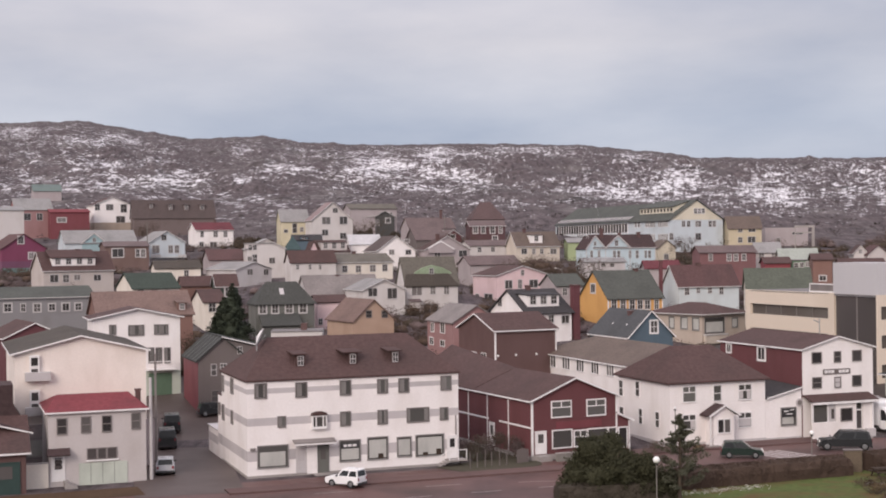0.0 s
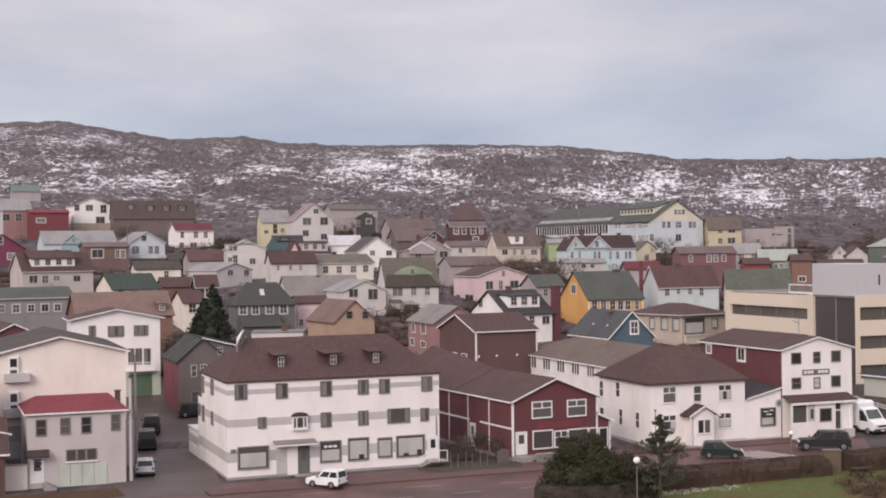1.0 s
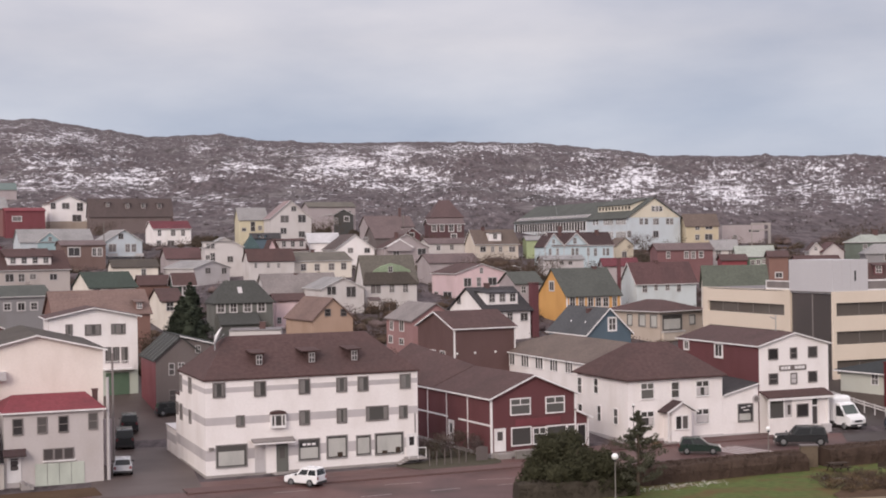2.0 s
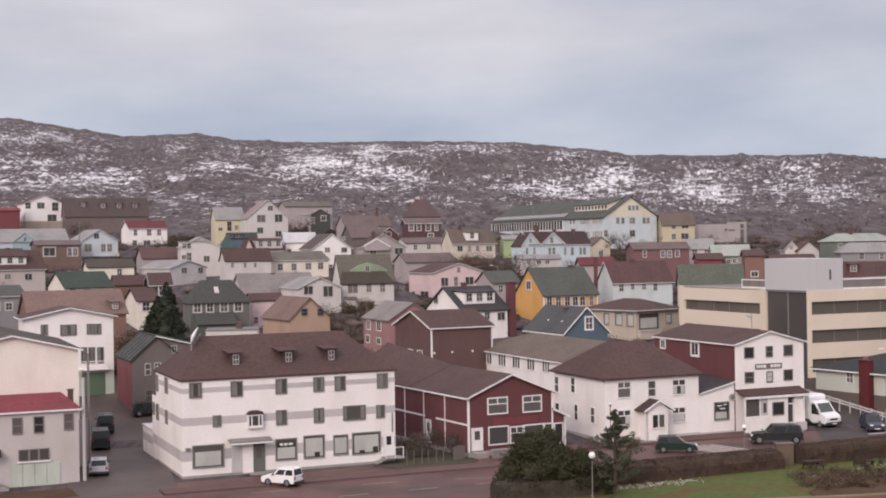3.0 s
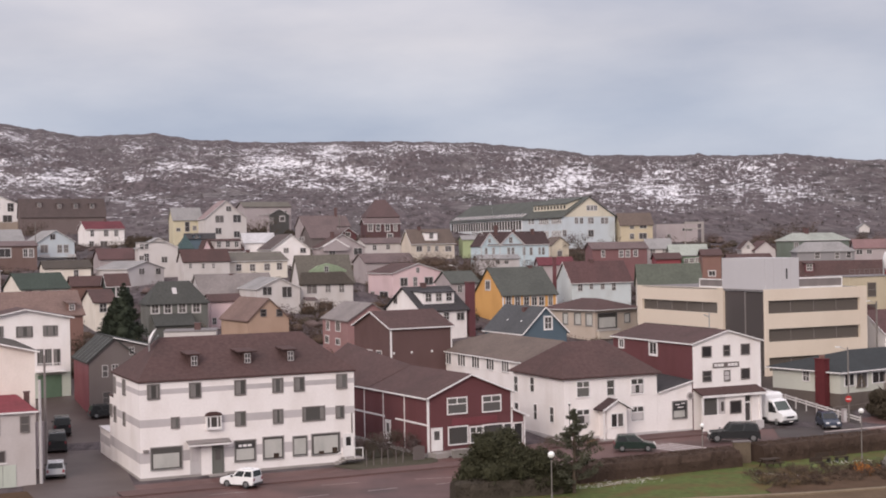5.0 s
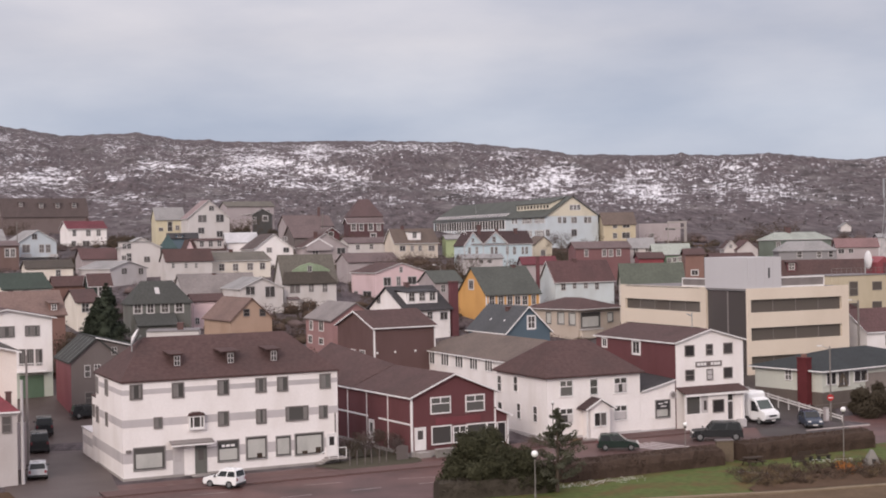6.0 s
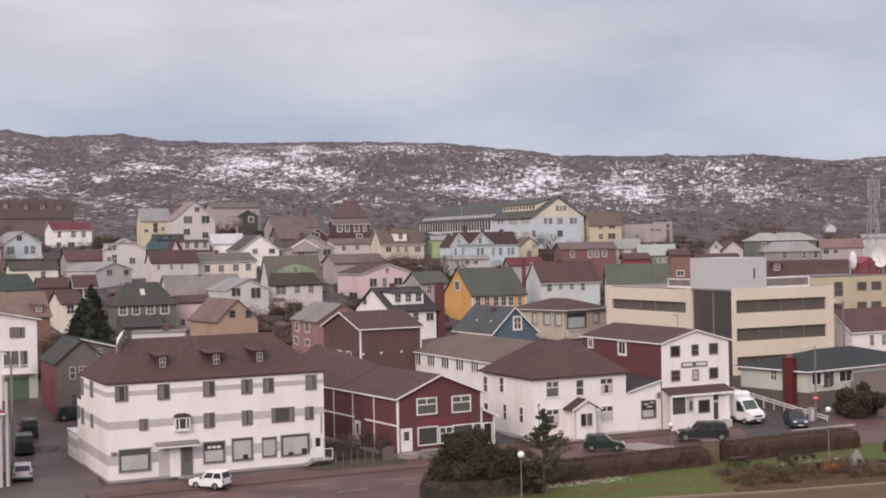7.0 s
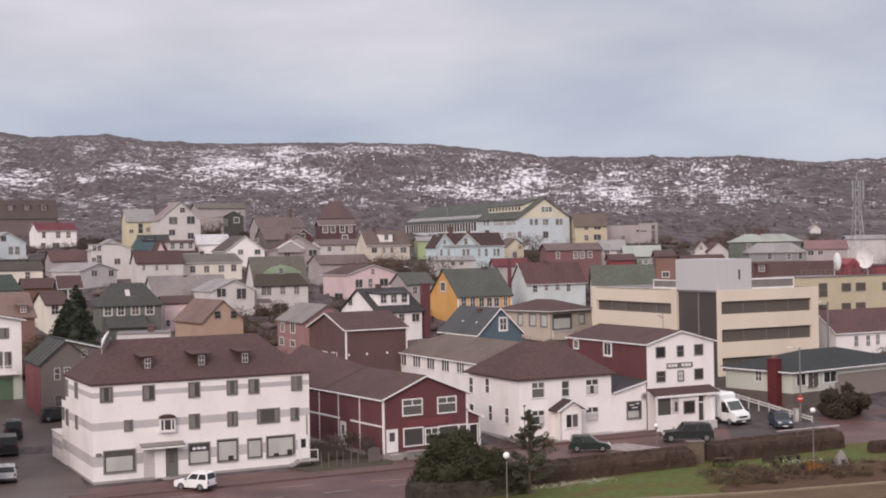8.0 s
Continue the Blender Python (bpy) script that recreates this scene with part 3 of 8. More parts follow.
def roof_trim(house, ridge, w, d, h, rise, over, mat):
    """Fascia and verge boards, each a part of its own."""
    t = 0.16
    lines = []
    if ridge == "x":
        k = rise / (d / 2)
        lo, top = h - over * k + t / 2, h + rise + t / 2
        lines = [((-over, -over - 0.03, lo), (w + over, -over - 0.03, lo)),
                 ((-over - 0.03, -over, lo), (-over - 0.03, d / 2, top)), ((-over - 0.03, d / 2, top), (-over - 0.03, d + over, lo))]
    elif ridge == "y":
        k = rise / (w / 2)
        lo, top = h - over * k + t / 2, h + rise + t / 2
        lines = [((-over - 0.03, -over, lo), (-over - 0.03, d + over, lo)),
                 ((-over, -over - 0.03, lo), (w / 2, -over - 0.03, top)), ((w / 2, -over - 0.03, top), (w + over, -over - 0.03, lo))]
    elif ridge == "hip":
        lines = [((-over, -over - 0.03, h - 0.05), (w + over, -over - 0.03, h - 0.05)),
                 ((-over - 0.03, -over, h - 0.05), (-over - 0.03, d + over, h - 0.05))]
    for p, q in lines:
        bm = bmesh.new()
        beam(bm, p, q, 0.05, 0.14)
        part("fascia_board", bm, mat, house)


def wall_body(bm, ridge, w, d, h, rise, sink=2.0):
    if ridge == "x":
        prism(bm, ((0, -sink), (d, -sink), (d, h), (d / 2, h + rise), (0, h)), "x", 0, w)
    elif ridge == "y":
        prism(bm, ((0, -sink), (w, -sink), (w, h), (w / 2, h + rise), (0, h)), "y", 0, d)
    else:
        box(bm, 0, 0, -sink, w, d, h)


def dormer(house, u, y0, w, top, roof_y, wall, roof_mat):
    """A dormer whose front stands y0 behind the front wall; its roof runs back into the slope at roof_y."""
    low = top - max(0.8, min(2.6, w * 0.9)) - 0.6
    bm = bmesh.new()
    box(bm, u, y0, low, u + w, roof_y, top)
    dm = part("dormer", bm, wall, house)
    bm = bmesh.new()
    slab(bm, ((u - 0.2, y0 - 0.25, top + 0.1), (u + w + 0.2, y0 - 0.25, top + 0.1), (u + w + 0.2, roof_y + 0.4, top + 0.35), (u - 0.2, roof_y + 0.4, top + 0.35)), 0.12)
    part("dormer_roof", bm, roof_mat, dm)
    return dm


PLOTS = []


def house(name, x, y, z, yaw, w, d, h, ridge, rise, wall, roof, label, over=0.3, trim="", corner="", left="", frame_kind="", low="", low_part=0.3, wins=(), chimneys=(), run=0.0):
    """A house whose nearest corner stands at x, y; its front runs w to the right along yaw, its side d back."""
    PLOTS.append((x, y, yaw, w, d))
    # trim farther off than 195 m is duller, in place of haze
    paint = "worn_hazed_trim" if y > 195 else "trim"
    ob = thing(name, pose(x, y, z, 0, 0, yaw), label, "house" if "house" in name or "cottage" in name else "building", "houses of the town")
    bm = bmesh.new()
    wall_body(bm, ridge, w, d, h, rise)
    part("wall", bm, wall, ob)
    if left:
        bm = bmesh.new()
        box(bm, -0.03, 0.0, -1.5, 0, d, h - 0.05)
        part("side_cladding", bm, left, ob)
    if low:
        bm = bmesh.new()
        box(bm, -0.03, -0.03, -1.5, w, 0.0, h * low_part)
        box(bm, -0.03, 0.0, -1.5, 0.0, d, h * low_part)
        part("lower_cladding", bm, low, ob)
    bm = bmesh.new()
    gable_roof(bm, ridge, w, d, h, rise, over, run=run)
    rf = part("roof", bm, roof, ob)
    if trim:
        roof_trim(ob, ridge, w, d, h, rise, over, MAT[paint])
    if corner:
        for cx in (-0.04, w - 0.14):
            bm = bmesh.new()
            box(bm, cx, -0.04, -0.3, cx + 0.18, 0.14, h)
            part("corner_board", bm, "trim", ob)
    for e in wins:
        kind, a, b, c, g, style = e
        if kind in "fl":
            on_gable = kind == "f" and ridge == "x" and b > h
            if ridge in ("x", "hip", "flat") and kind == "f" and not on_gable:
                g = min(g, h - 0.12 - b)
            if style == "door":
                door(ob, kind, a, b, c, g)
            else:
                # plain panes beyond 230 m take the glass paled for haze
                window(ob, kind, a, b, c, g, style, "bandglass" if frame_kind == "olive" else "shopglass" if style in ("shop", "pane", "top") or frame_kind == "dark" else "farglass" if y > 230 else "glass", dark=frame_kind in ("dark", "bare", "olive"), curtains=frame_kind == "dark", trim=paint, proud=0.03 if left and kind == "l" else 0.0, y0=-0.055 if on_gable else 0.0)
        elif kind == "d":
            slope_y = b + max(0.6, (g - h) * (d / 2) / max(rise, 0.1) - b)
            slope_y = min(max(slope_y, b + 0.8), d * 0.9)
            if style == "green":
                bm = bmesh.new()
                prism(bm, ((a, h + 0.3), (a + c, h + 0.3), (a + c * 0.95, g - 1.3), (a + c * 0.74, g - 0.45), (a + c * 0.5, g), (a + c * 0.26, g - 0.45), (a + c * 0.05, g - 1.3)), "y", b, slope_y + 1.5)
                dm = part("dormer", bm, "lightgreenroof", ob, "light green rounded dormer")
                window(dm, "f", a + c * 0.42, g - 1.5, 0.7, 0.9, y0=b, trim=paint)
                continue
            dm = dormer(ob, a, b, c, g, slope_y, "white" if c > 2.5 and style != "own" else wall, roof)
            n = max(1, round(c / 2.2))
            base = h + rise * b / (d / 2)
            hh = max(0.35, (g - base) * 0.6)
            for i in range(n):
                ww = min(0.9, c / n * 0.55)
                window(dm, "f", a + c * (i + 0.5) / n - ww / 2, g - 0.15 - hh, ww, hh, y0=b, trim=paint)
        elif kind == "g":
            bm = bmesh.new()
            prism(bm, ((a, h - 0.1), (a + b, h - 0.1), (a + b / 2, c)), "y", -0.05, d / 2)
            part("front_gable", bm, wall, ob)
            bm = bmesh.new()
            o, k = 0.25, (c - h) / (b / 2)
            slab(bm, ((a - o, -0.3, h - o * k + 0.12), (a + b / 2, -0.3, c + 0.12), (a + b / 2, d / 2, c + 0.12), (a - o, d / 2, h - o * k + 0.12)), 0.12)
            slab(bm, ((a + b / 2, -0.3, c + 0.12), (a + b + o, -0.3, h - o * k + 0.12), (a + b + o, d / 2, h - o * k + 0.12), (a + b / 2, d / 2, c + 0.12)), 0.12)
            part("gable_roof", bm, roof, ob)
            for p, q in (((a - o, -0.33, h - o * k), (a + b / 2, -0.33, c)), ((a + b / 2, -0.33, c), (a + b + o, -0.33, h - o * k))):
                bm = bmesh.new()
                beam(bm, p, q, 0.06, 0.24)
                part("fascia_board", bm, paint, ob)
    for cx, cy, cw, cz in chimneys:
        bm = bmesh.new()
        box(bm, cx, cy, h * 0.8, cx + cw, cy + cw, cz)
        box(bm, cx - 0.06, cy - 0.06, cz, cx + cw + 0.06, cy + cw + 0.06, cz + 0.12)
        part("chimney", bm, "darkbrown", rf)
    return ob


shop_building = house("shop_building", -17.40, 119.74, 0.00, 20.0, 19.85, 11.60, 8.62, "hip", 3.41, "white", "brownroof",
    "white three-storey shop building with grey painted bands and brown hip roof", over=0.16, frame_kind="dark", run=3.2, wins=(
    ("f", 0.76, 7.09, 0.96, 1.18, ""),
    ("f", 4.45, 7.01, 0.93, 1.2, ""),
    ("f", 8.54, 7.01, 0.91, 1.21, ""),
    ("f", 12.06, 7.01, 0.87, 1.17, ""),
    ("f", 14.09, 6.99, 0.88, 1.18, ""),
    ("f", 18.18, 7.01, 0.91, 1.2, ""),
    ("f", 2.8, 4.45, 0.61, 0.84, ""),
    ("f", 8.54, 4.24, 0.85, 1.16, ""),
    ("f", 12.06, 4.2, 0.82, 1.17, ""),
    ("f", 14.85, 4.22, 2.03, 1.19, ""),
    ("f", 18.07, 4.26, 0.68, 1.04, ""),
    ("f", 0.95, 0.9, 2.67, 1.88, "shop"),
    ("f", 8.43, 1.02, 1.86, 1.82, "shop"),
    ("f", 11.05, 1.02, 1.84, 1.94, "shop"),
    ("f", 13.87, 1.12, 1.27, 1.7, "shop"),
    ("f", 15.66, 1.03, 2.66, 1.87, "shop"),
    ("l", 10.37, 6.76, 0.96, 1.39, ""),
    ("l", 5.88, 6.95, 1.15, 1.3, ""),
    ("l", 10.35, 4.05, 0.95, 1.34, ""),
    ("l", 6.14, 4.16, 0.88, 1.09, ""),
))
red_house = house("red_house", 8.13, 127.74, 0.00, 25.0, 9.33, 15.96, 5.63, "y", 1.89, "red", "brownroof",
    "dark red clapboard house with white trim and brown gable roof", over=0.3, trim="white", corner="white", wins=(
    ("f", 2.17, 4.02, 2.01, 1.39, "top"),
    ("f", 6.04, 3.95, 1.94, 1.41, "top"),
    ("f", 2.23, 1.11, 2.01, 1.56, "pane"),
    ("f", 4.59, 1.1, 1.29, 1.41, "top"),
    ("f", 6.1, 0.77, 2.08, 1.8, "pane"),
    ("f", 8.4, 0.63, 0.81, 1.92, "pane"),
    ("f", 0.39, 0.62, 1.02, 2.07, "door"),
))
white_guesthouse = house("white_guesthouse", 22.29, 135.17, 0.00, 20.0, 11.01, 10.96, 6.44, "hip", 3.22, "white", "brownroof",
    "white two-storey guest house with brown hip roof and small entrance porch", over=0.4, run=3.1, frame_kind="dark", wins=(
    ("f", 1.51, 4.49, 1.37, 1.47, "top"),
    ("f", 5.01, 4.44, 0.81, 1.48, "sash"),
    ("f", 7.91, 4.45, 1.42, 1.43, "top"),
    ("f", 1.47, 1.78, 1.37, 1.35, "top"),
    ("f", 7.87, 1.64, 1.42, 1.38, "top"),
    ("l", 9.91, 4.22, 0.82, 1.57, "sash"),
    ("l", 6.25, 4.52, 0.78, 1.47, "sash"),
    ("l", 9.85, 1.46, 0.82, 1.51, "sash"),
    ("l", 5.71, 1.71, 0.65, 1.52, "sash"),
    ("l", 2.14, 1.78, 0.74, 1.49, "sash"),
))
long_annex = house("long_annex", 22.15, 146.81, 0.77, 20.0, 11.16, 30.10, 5.90, "hip", 2.20, "white", "tanroof",
    "long white annex with rows of narrow windows and a grey-brown roof", over=0.3, trim="white", run=6, wins=(
    ("l", 24.29, 4.37, 2.08, 1.42, "tri"),
    ("l", 20.18, 4.41, 1.99, 1.39, "tri"),
    ("l", 16.26, 4.45, 1.9, 1.36, "tri"),
    ("l", 12.36, 4.5, 1.81, 1.26, "tri"),
    ("l", 8.50, 4.56, 1.73, 1.23, "tri"),
))
hotel = house("hotel", 36.85, 140.45, 0.00, 20.0, 8.74, 15.73, 9.13, "y", 1.20, "white", "brownroof",
    "white three-storey hotel with dark red side wall and shallow gable roof", over=0.25, trim="white", left="red", frame_kind="bare", wins=(
    ("f", 1.23, 7.78, 1.06, 1, ""),
    ("f", 3.95, 7.79, 0.72, 1, ""),
    ("f", 6.22, 7.81, 1.01, 1.01, ""),
    ("f", 1.26, 5.19, 0.99, 1, ""),
    ("f", 3.99, 5.13, 0.65, 1, ""),
    ("f", 6.18, 5.2, 1.01, 1.01, ""),
    ("l", 6.76, 7.67, 1.23, 1.23, "trim"),
    ("l", 13.5, 8.05, 0.8, 0.8, "trim"),
))
brown_house = house("brown_house", 6.28, 167.88, 2.33, 24.5, 8.59, 10.49, 7.46, "x", 1.88, "darkbrown", "brownroof",
    "dark brown clapboard house with white corner boards and white eaves", over=0.3, trim="white", corner="white", wins=(
    ("l", 5.34, 3.71, 1.34, 0.79, ""),
    ("l", 2.59, 3.83, 1.3, 0.71, ""),
))
cream_apartment = house("cream_apartment", -39.11, 123.98, 0.00, 20.0, 11.80, 18.00, 10.87, "y", 1.45, "warmwhite", "mossdark",
    "cream three-storey apartment house with shallow dark mossy gable roof", over=0.4, trim="white", frame_kind="dark")
cottage = house("cottage", -33.96, 116.66, 0.00, 20.0, 8.24, 8.20, 6.39, "hip", 1.12, "rosygrey", "redroof",
    "pale grey house with red roof and green garage door", over=0.25, run=1.0, trim="white", frame_kind="bare", chimneys=((7.91, 4.15, 0.45, 7.57),), wins=(
    ("f", 0.77, 4.54, 0.72, 1.26, ""),
    ("f", 2.79, 4.57, 0.68, 1.27, ""),
    ("f", 4.55, 4.57, 0.69, 1.27, ""),
    ("f", 7.06, 4.67, 0.65, 1.28, ""),
))
balcony_house = house("balcony_house", -42.62, 165.60, 2.12, 20.0, 10.51, 7.07, 9.86, "y", 1.09, "white", "brownroof",
    "white house with balcony windows over a green garage", over=0.5, trim="white", frame_kind="dark", wins=(
    ("f", 4.26, 7.77, 1.78, 1.17, ""),
    ("f", 7.39, 7.82, 0.77, 1.11, ""),
    ("f", 8.21, 7.8, 0.77, 1.11, ""),
    ("f", 1.98, 7.94, 0.68, 1.1, ""),
    ("f", 6.66, 4.31, 0.57, 1.8, ""),
    ("f", 7.55, 4.27, 0.64, 1.81, ""),
    ("f", 8.58, 4.23, 0.64, 1.81, ""),
))
slate_house = house("slate_house", -28.46, 157.45, 1.39, 20.0, 5.80, 9.98, 6.09, "y", 2.49, "greybrown", "darkslate",
    "grey-brown house with red side wall and slate gable roof", over=0.3, left="wallred", frame_kind="bare", wins=(
    ("f", 1.57, 1.3, 0.8, 1.18, ""),
))
garage_house = house("garage_house", -41.12, 111.67, 0.00, 20.0, 6.47, 9.00, 3.52, "x", 2.40, "darkbrown", "brownroof",
    "brown garage house with low roof and dark green door", over=0.4, trim="white")
maroon_gable = house("maroon_gable", -54.63, 169.41, 2.47, 29.0, 7.45, 10.87, 7.03, "y", 1.75, "maroon", "brownroof",
    "maroon house with white-edged gable", trim="white")
bungalow = house("bungalow", 56.20, 149.80, 0.70, 29.0, 21.58, 10.15, 4.16, "hip", 1.85, "palesage", "deepslate",
    "low pale green bungalow with dark green hip roof and brick chimney", over=0.6, run=7.7, trim="white", wins=(
    ("f", 0.73, 2.57, 1.49, 1.29, ""),
    ("f", 2.67, 2.28, 1.82, 1.56, ""),
    ("f", 5.46, 2.59, 2.25, 1.18, ""),
    ("l", 4.52, 2.85, 0.89, 1.12, ""),
))
blue_house = house("blue_house", 23.61, 174.41, 2.92, 21.5, 6.50, 10.58, 5.54, "y", 3.16, "blue", "slateroof",
    "blue house with white-edged gable and slate roof", trim="white", chimneys=((2.4, 3.88, 0.7, 8.56),), wins=(
    ("f", 3.24, 5.99, 0.94, 1.46, "trim"),
))
tan_bungalow = house("tan_bungalow", 37.95, 200.44, 5.26, 35.0, 9.17, 10.87, 4.67, "hip", 1.53, "buff", "brownroof",
    "tan brick bungalow with brown hip roof and wide bay window", over=0.6, trim="white", frame_kind="bare", wins=(
    ("l", 5.77, 2.36, 1.03, 1.73, "shop"),
    ("l", 2.98, 2.36, 1.37, 1.8, "shop"),
    ("l", 0.6, 2.27, 1.35, 1.87, "shop"),
    ("f", 0.53, 1.83, 4.1, 2.29, "shop"),
    ("f", 6.3, 2.5, 1.2, 1.4, "shop"),
))
black_roof_house = house("black_roof_house", 12.38, 203.62, 5.55, 27.5, 7.92, 10.81, 4.71, "x", 3.27, "white", "blackroof",
    "white house with black roof and wide front dormer", over=0.4, chimneys=((3.15, 5.05, 0.7, 8.59),), wins=(
    ("d", 0.9, 1.15, 5.52, 7.29, ""),
    ("f", 3.85, 3.21, 0.82, 1.02, ""),
    ("f", 6.17, 3.03, 1.23, 1.11, ""),
    ("l", 7.39, 5.56, 1.08, 1.14, ""),
))
yellow_house = house("yellow_house", 26.61, 220.40, 7.06, 20.0, 9.95, 10.51, 4.62, "x", 4.29, "yellow", "greenroof",
    "bright yellow house with dark green-grey roof", over=0.3, corner="white", chimneys=((7.44, 4.9, 0.7, 9.19),), wins=(
    ("f", 0.59, 2.94, 0.84, 1.37, "trim"),
    ("f", 2.23, 2.9, 0.84, 1.38, "trim"),
    ("f", 3.88, 2.85, 0.85, 1.38, "trim"),
    ("f", 5.33, 2.82, 0.85, 1.38, "trim"),
    ("f", 6.68, 2.78, 0.85, 1.39, "trim"),
    ("f", 8.45, 2.74, 0.65, 1.48, "trim"),
    ("l", 4.66, 5.48, 1.51, 1.31, "trim"),
))
pink_house = house("pink_house", 9.97, 254.80, 10.15, 23.0, 10.81, 10.80, 4.70, "y", 1.71, "pink", "brownroof",
    "pink house with shallow gable and grey-brown roof", trim="white", wins=(
    ("f", 1.73, 2.32, 1.43, 1.48, ""),
    ("f", 4.44, 2.27, 0.73, 1.6, ""),
    ("f", 6.82, 2.42, 1.69, 1.39, ""),
    ("f", 5.1, 4.75, 0.55, 0.95, ""),
    ("l", 7.99, -0.87, 1.64, 1.96, ""),
    ("l", 1.84, -0.7, 3.61, 1.93, ""),
))
ochre_house = house("ochre_house", -12.85, 194.58, 4.73, 26.0, 6.25, 10.46, 5.14, "y", 2.89, "ochre", "rustroof",
    "ochre house with rust-tinted gable roof", frame_kind="bare", wins=(
    ("f", 1.92, 5.63, 0.8, 0.89, ""),
    ("f", 4.39, 5.55, 0.81, 0.9, ""),
))
pink_barn = house("pink_barn", 1.25, 185.00, 3.87, 20.0, 6.83, 10.53, 6.12, "y", 2.16, "rosy", "warmgreyroof",
    "weathered pink-red house with grey-brown gable roof", wins=(
    ("l", 7.68, 4.5, 1.25, 1.19, ""),
    ("l", 3.32, 4.54, 1.66, 1.33, ""),
    ("l", 8.04, 2.65, 1.47, 0.96, ""),
    ("l", 3.46, 2.67, 1.63, 0.78, ""),
))
green_roof_house = house("green_roof_house", -29.34, 212.99, 6.39, 20.0, 9.41, 5.51, 5.27, "hip", 3.46, "greygreen", "forestroof",
    "dark grey-green house with dark grey hip roof and lean-to", wins=(
    ("f", 0.58, 3.92, 1, 1.25, "trim"),
    ("f", 2.6, 3.9, 0.91, 1.25, "trim"),
    ("f", 4.8, 3.89, 1.01, 1.3, "trim"),
    ("f", 7.02, 3.89, 1.04, 1.36, "trim"),
))
flat_roof_house = house("flat_roof_house", -23.1, 182.0, 3.6, 3.0, 6.8, 6.0, 5.55, "flat", 0.3, "hazyoldwhite", "flatroof",
    "low white house with flat roof behind the shop", over=0.1, trim="white", chimneys=((3.9, 2.0, 0.8, 6.5),))
pink_cottage = house("pink_cottage", -20.50, 221.05, 7.11, 17.0, 4.96, 5.51, 4.47, "x", 1.00, "pink", "brownroof",
    "small pink cottage with low brown roof", wins=(
    ("f", 0.24, 0.89, 0.57, 0.92, ""),
))
grey_roof_house = house("grey_roof_house", -24.02, 242.82, 9.07, 20.0, 13.45, 9.00, 2.41, "x", 3.93, "palegrey", "warmgreyroof",
    "pale house under a wide grey roof", chimneys=((6.14, 4.15, 0.7, 6.35), (9.35, 4.15, 0.7, 5.46),))
white_gable_house = house("white_gable_house", -13.94, 235.59, 8.42, 20.0, 7.70, 11.00, 4.56, "y", 1.78, "hazyoldwhite", "greyroof",
    "white house with shallow front gable", trim="white", wins=(
    ("f", 1, 3.55, 1.55, 1.37, ""),
    ("f", 4.48, 3.07, 1.67, 1.77, ""),
))
dormer_house = house("dormer_house", -6.63, 239.91, 8.81, 18.5, 9.67, 5.58, 5.05, "x", 4.65, "hazyoldwhite", "mossroof",
    "white house with brown-grey roof and green dormer", wins=(
    ("f", 1.12, 3.11, 1.79, 1.49, ""),
    ("f", 4.57, 3.25, 0.86, 1.4, ""),
    ("f", 7.1, 3.19, 0.87, 1.51, ""),
    ("f", 0.77, 0.04, 1.27, 1.49, ""),
    ("f", 3.27, -0.04, 2.54, 1.5, ""),
    ("d", 1.5, 0.93, 7.7, 8.35, "green"),
))
cream_long_house = house("cream_long_house", -22.77, 289.10, 13.24, 21.5, 12.80, 10.53, 4.09, "x", 1.78, "cream", "mossroof",
    "long cream house with olive roof", trim="white", chimneys=((5.37, 4.92, 0.7, 6.43),), wins=(
    ("f", 1.47, 2.14, 1.02, 1.32, ""),
    ("f", 4.49, 2.09, 1.03, 1.32, ""),
    ("f", 7.65, 2.15, 1.16, 1.33, ""),
    ("f", 10.46, 2.22, 1.04, 1.34, ""),
))
white_wing = house("white_wing", -31.67, 283.23, 12.71, 18.5, 9.62, 5.64, 4.90, "x", 2.34, "hazyoldwhite", "brownroof",
    "white house with low dark brown roof", wins=(
    ("f", 1.17, 3.47, 0.49, 0.94, ""),
    ("f", 3.81, 3.43, 0.49, 0.94, ""),
    ("f", 5.97, 3.39, 0.49, 0.94, ""),
))
pale_house = house("pale_house", -42.73, 296.94, 13.94, 15.5, 8.38, 5.83, 6.61, "y", 2.05, "hazyoldwhite", "greyroof",
    "tall pale house with light gable roof", trim="white", wins=(
    ("f", 1.19, 3.64, 1, 1.72, ""),
))
grey_gable = house("grey_gable", -42.81, 281.77, 12.58, 44.0, 9.08, 10.81, 3.66, "y", 1.45, "palegrey", "greyroof",
    "grey gabled house with grey sheet roof", trim="white", wins=(
    ("f", 2.82, 2.54, 1.31, 1.18, ""),
    ("f", 7.01, 2.45, 1.19, 1.19, ""),
))
red_roof_house = house("red_roof_house", -68.52, 378.85, 21.32, 23.0, 10.52, 9.99, 4.73, "x", 2.14, "white", "crimsonroof",
    "small white house with red roof", trim="white", chimneys=((6.11, 4.64, 0.7, 7.49),), wins=(
    ("f", 1.24, 2.83, 0.81, 1.57, ""),
    ("f", 4.89, 2.81, 1.13, 1.58, ""),
    ("f", 7.76, 2.79, 0.98, 1.58, ""),
    ("f", 0.89, 0.17, 1.12, 1.25, ""),
    ("f", 3.9, 0.14, 1.77, 1.26, ""),
))
